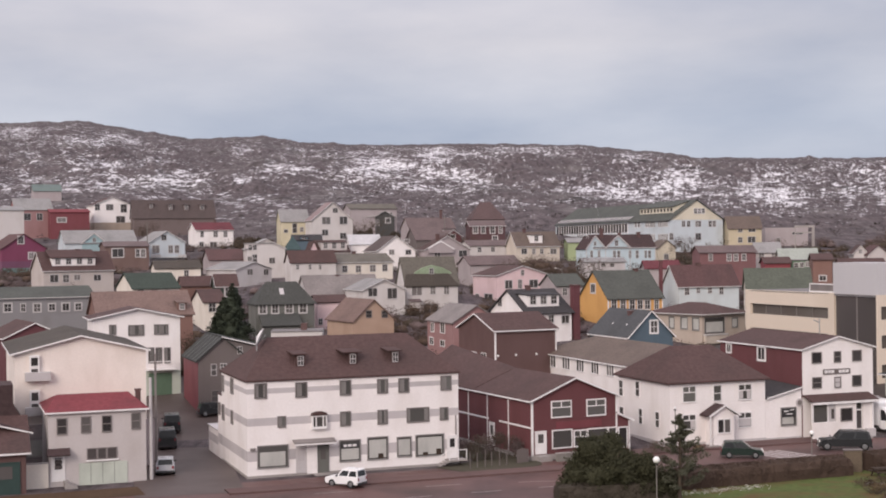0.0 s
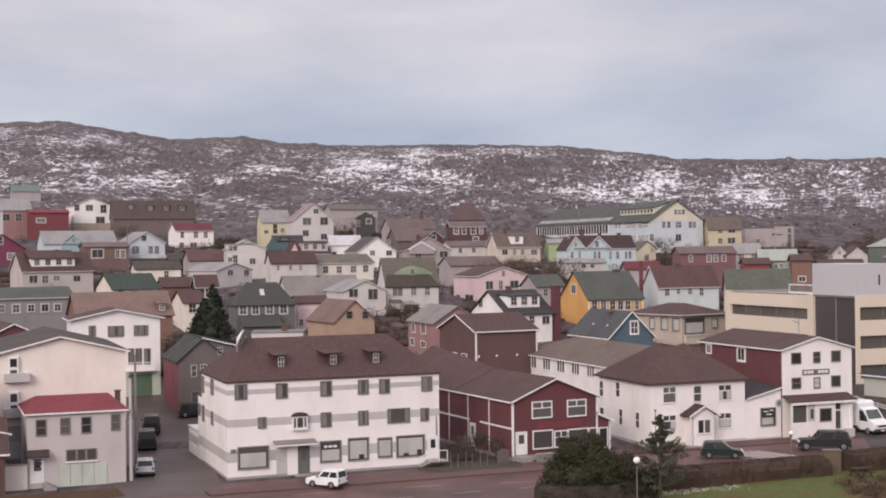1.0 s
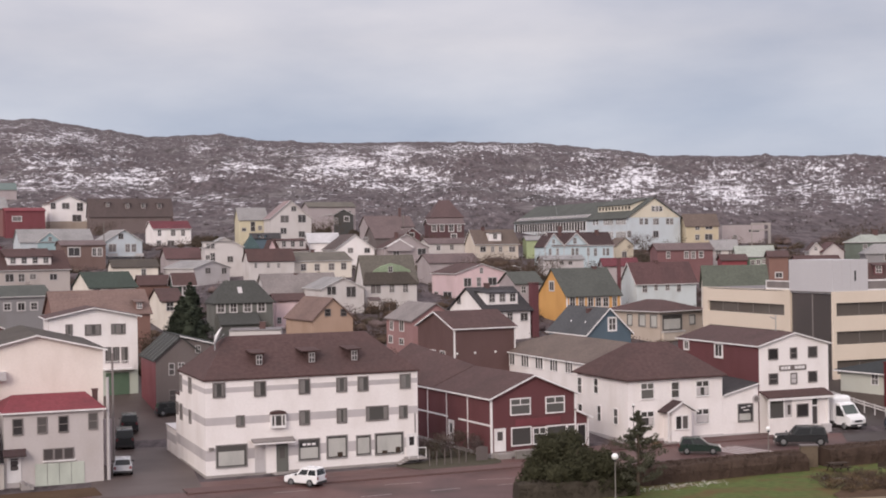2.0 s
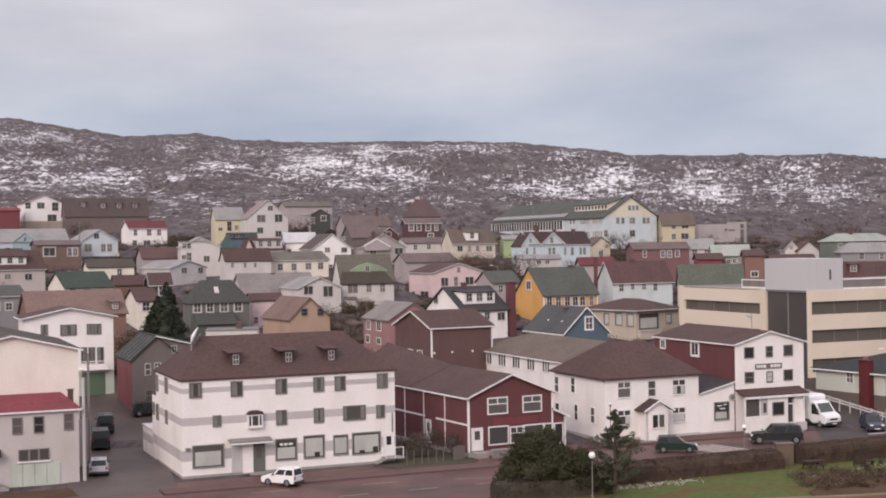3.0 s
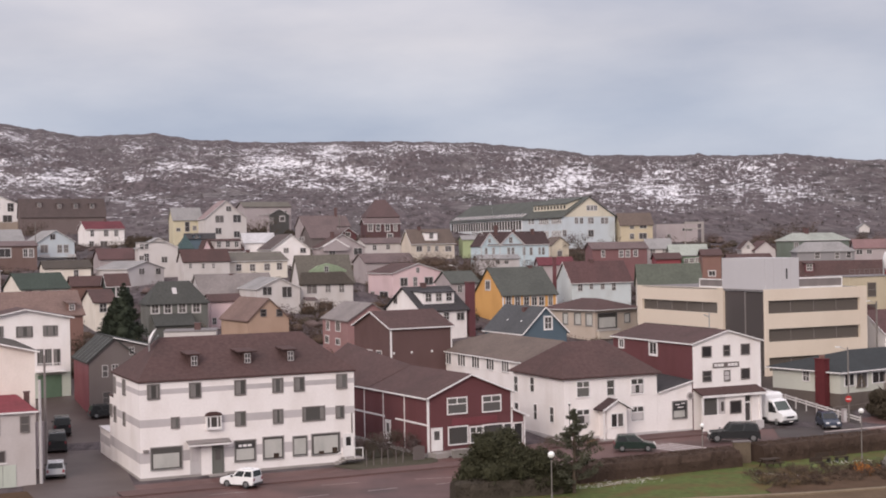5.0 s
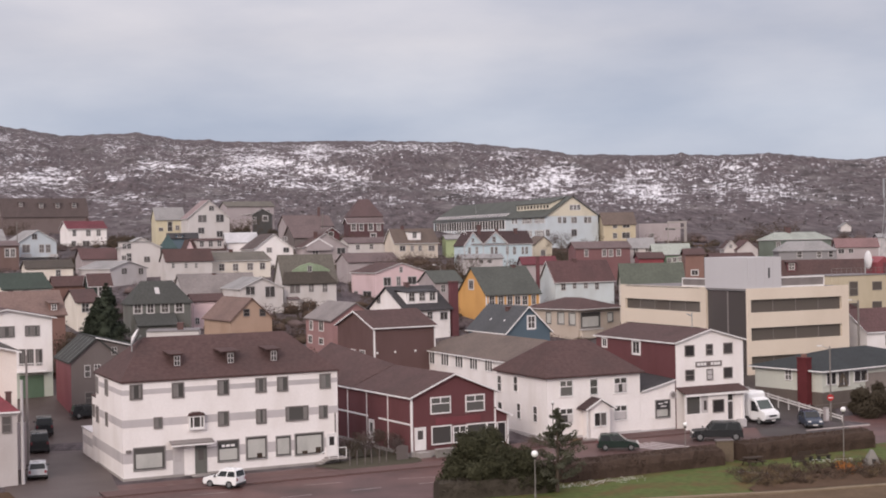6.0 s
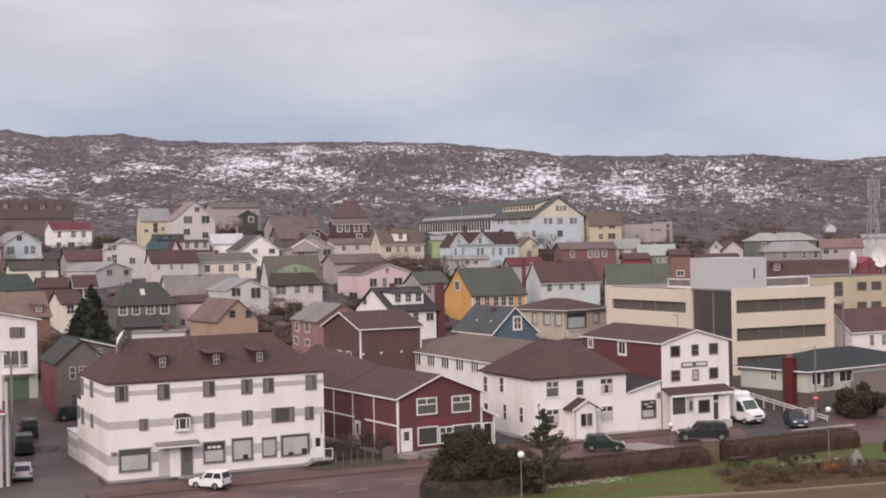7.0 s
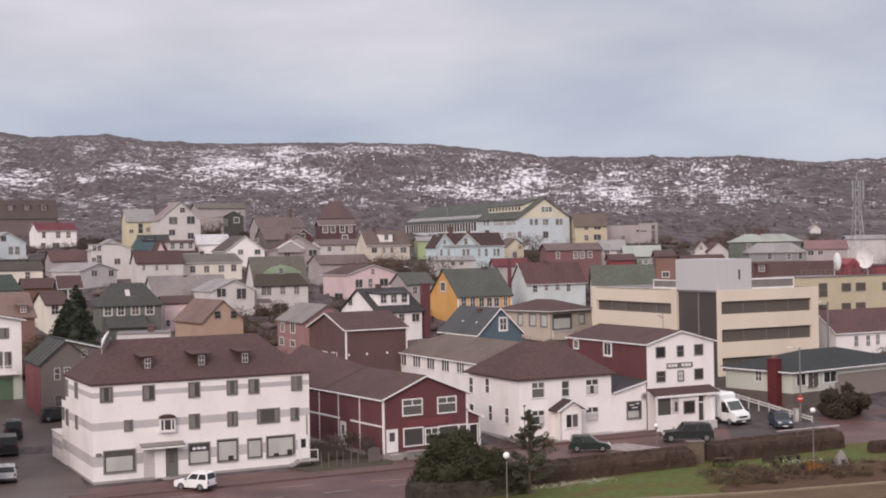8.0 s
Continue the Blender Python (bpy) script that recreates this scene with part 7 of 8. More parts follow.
for i in range(21):
    x = 33.5 + i
    y0, y1 = 104.2 + (x - 33.5) * 0.17, 111.0 + (x - 33.5) * 0.28 + math.sin(x * 0.9) * 0.9
    if i < 4:
        y1 = y0 + (y1 - y0) * (0.3 + 0.17 * i)
    rows.append([bm.verts.new((x, y0 + (y1 - y0) * j / 6, 0.13 + 0.12 * noise.noise(Vector((x * 0.6, j, 1))))) for j in range(7)])
for a, c in zip(rows, rows[1:]):
    for j in range(6):
        bm.faces.new((a[j], c[j], c[j + 1], a[j + 1]))
tagged(part("flower_bed", bm, "soil"), "brown bare flower bed in the park", "flower bed", kind="structure")
strip("park_kerb", [(24.0, 102.6), (36.0, 103.6), (60.0, 108.0)], 0.5, "tanstone", 0.25, "tan stone low kerb wall at the park edge", "kerb", across=1, thick=0.35)
strip("park_path", [(24.0, 99.8), (36.0, 100.8), (60.0, 105.2)], 5.0, "gravel", 0.12, "brown gravel path at the park edge", "path")
strip("forecourt", [(-40.0, 108.5), (-25.5, 114.2)], 4.2, "soil", 0.07, "brown bare forecourt before the cottage", "forecourt")

strip("side_yard", [(1.5, 122.0), (6.5, 127.5), (-0.5, 146.0)], 6.5, "mossyard", 0.06, "dark mossy yard between the shop and the red house", "yard")

# ---- vegetation ----


GROUPS = {"bare_shrub": "shrubs of the flower bed", "green_shrub": "green shrubs of the flower bed", "orange_shrub": "orange shrubs",
          "wild_shrub": "shrubs beside the red house", "bare_tree": "bare trees of the town", "evergreen_bush": "evergreen bushes",
          "spruce_tree": "spruces between the houses", "garden_shrub": "garden shrubs", "garden_bush": "bushes between the houses"}


def leaves(bm, centre, radius, count, size, rng, squash=1.0, flat=0.0):
    """Small leaf blades scattered through a lumpy ball."""
    cx, cy, cz = centre
    for _ in range(count):
        d = Vector((rng.gauss(0, 1), rng.gauss(0, 1), rng.gauss(0, 1))).normalized()
        q = radius * (0.35 + 0.65 * rng.random() ** 0.5) * (0.8 + 0.4 * noise.noise(d * 2.1 + Vector((cx, cy, cz))))
        p = Vector((cx + d.x * q, cy + d.y * q, cz + d.z * q * squash))
        a = Vector((rng.gauss(0, 1), rng.gauss(0, 1), rng.gauss(0, 1) * (1 - flat))).normalized() * size * rng.uniform(0.6, 1.3)
        b = a.orthogonal().normalized() * size * rng.uniform(0.25, 0.5)
        b.rotate(Euler((rng.random() * 6, rng.random() * 6, rng.random() * 6)))
        bm.faces.new([bm.verts.new(p + v) for v in (-a, b, a, -b)])


ico = bmesh.new()
bmesh.ops.create_icosphere(ico, subdivisions=2, radius=1.0)
ICO_V = [v.co.copy() for v in ico.verts]
ICO_F = [[v.index for v in f.verts] for f in ico.faces]
ico.free()


def lump(bm, centre, radius, squash=0.85, seed=0.0):
    """A rough dark inner mass that closes the gaps of a dense crown."""
    vs = []
    for v in ICO_V:
        k = radius * (0.82 + 0.45 * noise.noise(v * 1.9 + Vector((seed, centre[0], centre[2]))))
        vs.append(bm.verts.new((centre[0] + v.x * k, centre[1] + v.y * k, centre[2] + v.z * k * squash)))
    for f in ICO_F:
        bm.faces.new([vs[q] for q in f]).smooth = True


def branch_tree(name, x, y, h, spread, label, mat, seed, count=2500, leaf=0.14, bare=False, category="tree", base=None, dense=False):
    """A trunk with limbs and a loose crown of clumps."""
    rng = random.Random(seed)
    ob = thing(name, pose(x, y, ground_z(x, y) if base is None else base), label, category, GROUPS.get(name, ""))
    bm = bmesh.new()
    tube(bm, (0, 0, -0.3), (0.1, 0, h * 0.45), h * 0.028, h * 0.018)
    tube(bm, (0.1, 0, h * 0.45), (0, 0.1, h * 0.85), h * 0.018, h * 0.006)
    ends = []
    for i in range(11):
        a, z = rng.random() * math.tau, h * rng.uniform(0.22, 0.7)
        l = spread * rng.uniform(0.5, 0.95)
        e = Vector((math.cos(a) * l, math.sin(a) * l, z + h * rng.uniform(0.08, 0.25)))
        tube(bm, (0, 0, z), e, h * 0.012, h * 0.004, 5)
        ends.append(e)
        for _ in range(3 if not bare else 7):
            e2 = e + Vector((rng.gauss(0, 1), rng.gauss(0, 1), rng.uniform(0.1, 1.0))) * spread * 0.3
            tube(bm, e * 0.75, e2, h * 0.006, h * 0.002, 4)
            ends.append(e2)
    part("trunk", bm, "bark", ob)
    bm = bmesh.new()
    per = max(6, count // len(ends))
    for e in ends:
        leaves(bm, e, spread * 0.38, per, leaf, rng, 0.8)
    if dense:
        for e in ends:
            lump(bm, e * 0.82, spread * 0.26, 0.85, seed)
        lump(bm, (0, 0, h * 0.5), spread * 0.62, 0.8, seed)
    part("crown", bm, mat, ob)
    return ob


def conifer(name, x, y, h, r, label, seed, mat="leaf", sparse=1.0, dense=False):
    """A trunk with whorls of drooping, tufted limbs."""
    rng = random.Random(seed)
    ob = thing(name, pose(x, y, ground_z(x, y)), label, "tree", GROUPS.get(name, ""))
    bm = bmesh.new()
    tube(bm, (0, 0, -0.4), (0.1, 0.0, h * 0.5), h * 0.026, h * 0.015)
    tube(bm, (0.1, 0, h * 0.5), (0, 0, h), h * 0.015, h * 0.004)
    tips = bmesh.new()
    z = h * (0.1 if dense else 0.16)
    while z < h:
        w = r * (1 - (z / h) ** 1.4) * rng.uniform(0.75, 1.1) + 0.12
        for i in range(6):
            if rng.random() > sparse:
                continue
            a = rng.random() * math.tau
            root = z if dense else z + h * rng.uniform(-0.03, 0.03)
            long = w if dense else w * rng.uniform(0.45, 1.15)
            e = Vector((math.cos(a) * long, math.sin(a) * long, root + long * (rng.uniform(-0.1, 0.35) if dense else rng.uniform(0.05, 0.7))))
            tube(bm, (0, 0, root), e, h * 0.006, h * 0.002, 4)
            for f in (0.35, 0.6, 0.8, 1.0):
                leaves(tips, Vector((e.x * f, e.y * f, root + (e.z - root) * f)), w * 0.22 + 0.12 if dense else long * 0.1 + 0.13, 60 if dense else 26, 0.17 if dense else 0.14, rng, 0.8)
        if dense:
            for a in range(5):
                q = w * 0.45
                lump(tips, (math.cos(a * 1.256 + z) * q, math.sin(a * 1.256 + z) * q, z), w * 0.4 + 0.1, 0.8, z)
        z += h * (0.05 if dense else 0.062)
    part("trunk", bm, "bark", ob)
    part("crown", tips, mat, ob)
    return ob


def hedge(name, a, b, width, high, label, seed, mat="hedge", count=5000):
    """A clipped twiggy hedge: a rough core with many small blades standing out of it."""
    rng = random.Random(seed)
    a, b = Vector((*a, 0)), Vector((*b, 0))
    d = (b - a)
    length = d.length
    d.normalize()
    s = Vector((-d.y, d.x, 0))
    bm = bmesh.new()
    n = max(4, int(length / 0.5))
    rows = []
    for i in range(n + 1):
        c = a + d * length * i / n
        ring = []
        for u, v in ((-0.5, 0), (-0.48, 0.55), (-0.36, 0.9), (0, 0.97), (0.36, 0.9), (0.48, 0.55), (0.5, 0)):
            k = 1 + 0.12 * noise.noise(Vector((i * 0.7, u * 5, v * 4 + seed)))
            p = c + s * width * u * k
            ring.append(bm.verts.new((p.x, p.y, ground_z(p.x, p.y) + high * v * k - (0.1 if v == 0 else 0))))
        rows.append(ring)
    for r0, r1 in zip(rows, rows[1:]):
        for j in range(6):
            bm.faces.new((r0[j], r0[j + 1], r1[j + 1], r1[j]))
    bm.faces.new(rows[0][::-1])
    bm.faces.new(rows[-1])
    for _ in range(count):
        c = a + d * length * rng.random()
        t = rng.random() * math.pi
        p = c + s * width * 0.5 * math.cos(t) * rng.uniform(0.85, 1.08)
        z = high * (0.15 + 0.85 * math.sin(t) ** 0.5) * rng.uniform(0.8, 1.06)
        p = Vector((p.x, p.y, ground_z(p.x, p.y) + z))
        v = Vector((rng.gauss(0, 1), rng.gauss(0, 1), rng.gauss(0.5, 1))).normalized() * rng.uniform(0.06, 0.16)
        w = v.orthogonal().normalized() * 0.04
        bm.faces.new([bm.verts.new(p + q) for q in (-v, w, v, -w)])
    ob = part(name, bm, mat)
    return tagged(ob, label, "hedge", "hedges of the park")


def shrub(name, x, y, r, h, label, seed, mat="twig", count=700, leaf=0.09, dense=False):
    rng = random.Random(seed)
    ob = thing(name, pose(x, y, ground_z(x, y)), label, "shrub", GROUPS.get(name, ""))
    bm = bmesh.new()
    for i in range(9):
        a = rng.random() * math.tau
        tube(bm, (0, 0, -0.1), (math.cos(a) * r * 0.8, math.sin(a) * r * 0.8, h * rng.uniform(0.6, 1.0)), 0.03, 0.01, 4)
    part("stem", bm, "bark", ob)
    bm = bmesh.new()
    for i in range(7):
        a, q = rng.random() * math.tau, rng.random() * r * 0.75
        zc = h * (rng.uniform(0.12, 0.68) if dense else rng.uniform(0.35, 0.75))
        leaves(bm, (math.cos(a) * q, math.sin(a) * q, zc), min(r, h) * 0.55, count // 7, leaf, rng, 0.8)
        if dense:
            lump(bm, (math.cos(a) * q, math.sin(a) * q, zc * 0.9), min(r, h) * 0.5, 0.85, seed + i)
    part("foliage", bm, mat, ob)
    return ob


def bush(name, x, y, rx, ry, h, label, seed, mat, lobes, per, leaf, lobe=1.0, category="shrub"):
    """A broad rounded bush: stems, dark inner masses and a shell of small leaves over each lobe."""
    rng = random.Random(seed)
    ob = thing(name, pose(x, y, ground_z(x, y)), label, category, GROUPS.get(name, ""))
    bm = bmesh.new()
    for i in range(7):
        a = rng.random() * math.tau
        tube(bm, (0, 0, -0.2), (math.cos(a) * rx * 0.6, math.sin(a) * ry * 0.6, h * rng.uniform(0.5, 0.85)), 0.08, 0.02, 5)
    part("stem", bm, "bark", ob)
    bm = bmesh.new()
    for i in range(lobes):
        a, q = rng.random() * math.tau, rng.random() ** 0.5
        r = lobe * rng.uniform(0.75, 1.2)
        top = max(r * 0.6, (h - r) * math.sqrt(max(0.05, 1 - q * q * 0.85)))
        c = Vector((math.cos(a) * q * (rx - r * 0.7), math.sin(a) * q * (ry - r * 0.7), top * rng.uniform(0.3, 1.0)))
        lump(bm, c, r * 0.82, 0.9, seed + i)
        for _ in range(per):
            d = Vector((rng.gauss(0, 1), rng.gauss(0, 1), rng.gauss(0, 1))).normalized()
            p = c + d * r * rng.uniform(0.72, 1.12) * (0.86 + 0.4 * noise.noise(d * 1.9 + Vector((seed + i, c.x, c.z))))
            u = (d * rng.uniform(0.2, 1.0) + Vector((rng.gauss(0, 1), rng.gauss(0, 1), rng.gauss(0, 1))) * 0.6).normalized() * leaf * rng.uniform(0.6, 1.4)
            v = u.orthogonal().normalized() * leaf * rng.uniform(0.25, 0.45)
            bm.faces.new([bm.verts.new(p + w) for w in (-u, v, u, -v)])
    part("foliage", bm, mat, ob)
    return ob


bush("evergreen_bush", 16.0, 108.6, 2.5, 2.2, 3.9, "smaller dark evergreen bush beside the larger one", 4, "leaf", 16, 900, 0.13, 0.95)
bush("evergreen_bush", 12.6, 109.0, 3.7, 3.0, 5.8, "dense dark green evergreen bush beside the street", 3, "leaf", 46, 950, 0.13, 1.15)
conifer("pine_tree", 18.4, 107.5, 6.7, 2.5, "sparse young pine tree on the park lawn", 11, "pineleaf", 0.85)
hedge("hedge", (8.6, 106.2), (17.4, 108.0), 1.6, 1.5, "dark clipped hedge at the park corner", 1, count=4200)
hedge("hedge", (19.0, 112.6), (34.6, 119.0), 3.0, 1.6, "brown winter hedge between park and street", 2, "hedgebrown", 9000)
hedge("hedge", (37.0, 120.0), (51.3, 125.9), 2.8, 1.7, "brown winter hedge between park and street", 3, "hedgebrown", 9000)
hedge("hedge", (53.0, 121.4), (55.4, 121.9), 1.2, 1.1, "short brown hedge on the lawn", 4, "hedgebrown", 900)
rb = random.Random(21)
for i in range(85):
    x = 34.0 + 20 * rb.random()
    y = 106.6 + (x - 34.5) * 0.2 + 6.5 * rb.random()
    shrub("bare_shrub", x, y, rb.uniform(0.7, 1.6), rb.uniform(0.4, 0.95), "low brown bare shrub in the flower bed", 40 + i, rb.choice(("twig", "twig", "hedgebrown", "drygrass")), 330, 0.07)
shrub("orange_shrub", 43.6, 111.4, 1.1, 1.1, "small shrub with orange autumn leaves", 80, "orangeleaf", 320, 0.08)
shrub("orange_shrub", 44.6, 112.2, 0.8, 0.8, "small shrub with orange autumn leaves", 81, "orangeleaf", 200, 0.07)
for i in range(5):
    shrub("green_shrub", 40.5 + i * 1.9, 114.6 + i * 0.25, 0.8, 0.6, "low pale green shrub in the flower bed", 90 + i, "palefoliage", 260, 0.07)
for i in range(6):
    rr = random.Random(300 + i)
    shrub("wild_shrub", 1.4 + i * 1.25, 127.2 + i * 0.6 + rr.random(), 1.6, 2.1 + 0.9 * rr.random(), "tall bare grey-brown shrub beside the red house", 120 + i, "gardenscrub" if i % 2 else "mauvetwig", 1000, 0.1)
bush("garden_bush", 60.4, 145.2, 3.0, 2.3, 4.2, "large dark shrub before the bungalow", 131, "darkshrub", 24, 700, 0.17, 0.85)
shrub("garden_shrub", 20.5, 131.5, 1.4, 1.2, "low bare shrub by the guest house", 132, "twig", 500, 0.08)
shrub("garden_shrub", 24.4, 132.0, 1.1, 0.9, "low bare shrub by the guest house", 133, "drygrass", 400, 0.08)
conifer("spruce_tree", -30.6, 197.5, 10.2, 3.4, "dense dark spruce between the houses", 140, "spruceleaf", dense=True)
conifer("spruce_tree", -31.9, 198.9, 8.4, 2.9, "smaller dark spruce between the houses", 141, "spruceleaf", dense=True)
for i, (x, y, h, s) in enumerate(((18.0, 268.0, 6.5, 3.8), (14.0, 272.0, 6.0, 3.6), (25.0, 271.0, 6.5, 3.8), (27.0, 262.0, 6.5, 3.6), (22.0, 266.0, 6.0, 3.4), (-20.0, 385.0, 7.0, 4.0), (-27.0, 380.0, 6.0, 3.6),
                                  (2.0, 345.0, 6.0, 3.6), (8.0, 336.0, 5.5, 3.0), (-52.0, 352.0, 6.0, 3.2),
                                  (-40.0, 395.0, 6.0, 3.6), (36.0, 340.0, 5.5, 2.6), (-4.0, 222.0, 4.0, 2.4), (0.5, 214.0, 4.2, 2.6), (-9.0, 212.0, 3.6, 2.2),
                                  (-33.0, 178.0, 4.0, 2.4), (-36.0, 190.0, 4.4, 2.6), (110.0, 330.0, 6.0, 3.4), (120.0, 345.0, 6.0, 3.8), (-86.0, 395.0, 6.0, 3.6), (-100.0, 384.0, 5.0, 3.4), (64.0, 320.0, 5.0, 3.0))):
    branch_tree("bare_tree", x, y, h, s, "bare brown winter tree among the houses", "twig", 200 + i, 700, 0.2, bare=True)

bm = bmesh.new()
rf = random.Random(55)
for i in range(230):
    s = rf.random()
    x, y = 18.6 + 7.6 * s + rf.gauss(0, 0.3), 109.0 + 3.2 * s + rf.gauss(0, 0.5)
    leaves(bm, (x, y, 0.2), 0.09, 3, 0.05, rf)
for i in range(120):
    x, y = 45.0 + rf.gauss(0, 1.2), 117.2 + rf.gauss(0, 0.6)
    leaves(bm, (x, y, 0.2), 0.09, 3, 0.05, rf)
tagged(part("flowers", bm, "trim"), "scattered small white flowers in the lawn", "flowers", kind="stuff")

# dark garden growth between the houses on the slope
for i, (x, y, rx, h) in enumerate(((-51.6, 372.0, 3.6, 4.2), (-55.0, 374.0, 3.0, 3.6), (-47.8, 371.0, 2.6, 3.4), (-22.6, 392.0, 2.8, 5.2), (-13.4, 394.0, 2.6, 3.0), (-56.7, 318.0, 3.0, 3.2),
                                   (23.5, 263.0, 3.4, 4.6), (19.5, 264.5, 3.0, 4.4), (27.0, 266.0, 3.2, 4.2), (-86.0, 360.0, 3.4, 3.4), (55.5, 312.0, 2.6, 3.2))):
    bush("garden_bush", x, y, rx, rx * 0.8, h, "dark leafless garden bush between the houses", 400 + i, "gardenscrub" if i % 3 else "darkshrub", 16, 260, 0.22, 1.2)
branch_tree("bare_tree", 59.4, 335.0, 5.2, 2.8, "pale bare winter tree before the school", "mauvetwig", 240, 900, 0.16, bare=True)
branch_tree("bare_tree", 52.8, 318.0, 4.6, 2.2, "pale bare winter tree before the school", "mauvetwig", 241, 700, 0.16, bare=True)

# scattered low heath scrub at the foot of the hill
bm = bmesh.new()
rs = random.Random(9)
for i in range(900):
    a, r = radians(rs.uniform(-20, 26)), rs.uniform(395, 640)
    x, y = r * math.sin(a), r * math.cos(a)
    leaves(bm, (x, y, ground_z(x, y) + 0.4), rs.uniform(0.8, 2.4), 14, 0.45, rs, 0.6)
tagged(part("scrub", bm, "heathscrub"), "low brown scrub at the foot of the hill", "scrub", kind="stuff")

# garden bushes and rough grass between the houses
bm = bmesh.new()
rs = random.Random(19)
for i in range(1500):
    a, r = radians(rs.uniform(-19, 25)), rs.uniform(172, 385)
    x, y = r * math.sin(a), r * math.cos(a)
    if noise.noise(Vector((x * 0.03, y * 0.03, 5))) < -0.05:
        continue
    leaves(bm, (x, y, ground_z(x, y) + 0.5), rs.uniform(0.6, 2.2), 26, 0.26, rs, 0.7)
tagged(part("garden_scrub", bm, "gardenscrub"), "dark winter bushes in the gardens between the houses", "scrub", kind="stuff")

# bare thickets that fill the gaps between the houses


def built_on(x, y, margin):
    for px, py, yaw, w, d in PLOTS:
        c, s = math.cos(radians(yaw)), math.sin(radians(yaw))
        u, v = (x - px) * c + (y - py) * s, -(x - px) * s + (y - py) * c
        if -margin < u < w + margin and -margin < v < d + margin:
            return True
    return False


for mat, seed, hue in (("twig", 31, "reddish brown"), ("gardenscrub", 32, "dark olive"), ("mauvetwig", 33, "mauve brown")):
    bm = bmesh.new()
    rs = random.Random(seed)
    made = 0
    while made < 260:
        a, r = radians(rs.uniform(-19, 25)), rs.uniform(178, 385)
        x, y = r * math.sin(a), r * math.cos(a)
        if built_on(x, y, 1.5):
            continue
        made += 1
        size = rs.uniform(1.2, 2.6)
        for _ in range(3):
            leaves(bm, (x + rs.gauss(0, 1.2), y + rs.gauss(0, 1.2), ground_z(x, y) + size * 0.5), size, 150, 0.17, rs, 0.7)
            lump(bm, (x + rs.gauss(0, 1.2), y + rs.gauss(0, 1.2), ground_z(x, y) + size * 0.15), size * 0.62, 0.6, x)
    tagged(part("thicket", bm, mat), "bare %s winter thickets between the houses" % hue, "thicket", kind="stuff")

# ---- vehicles ----


def wheel(parent, x, y, r=0.32, w=0.2):
    bm = bmesh.new()
    tube(bm, (x, y - w / 2, r), (x, y + w / 2, r), r, r, 16)
    t = part("tyre", bm, "rubber", parent)
    bm = bmesh.new()
    s = 1 if y > 0 else -1
    tube(bm, (x, y + s * (w / 2), r), (x, y + s * (w / 2 + 0.02), r), r * 0.62, r * 0.55, 12)
    part("rim", bm, "rim", t)


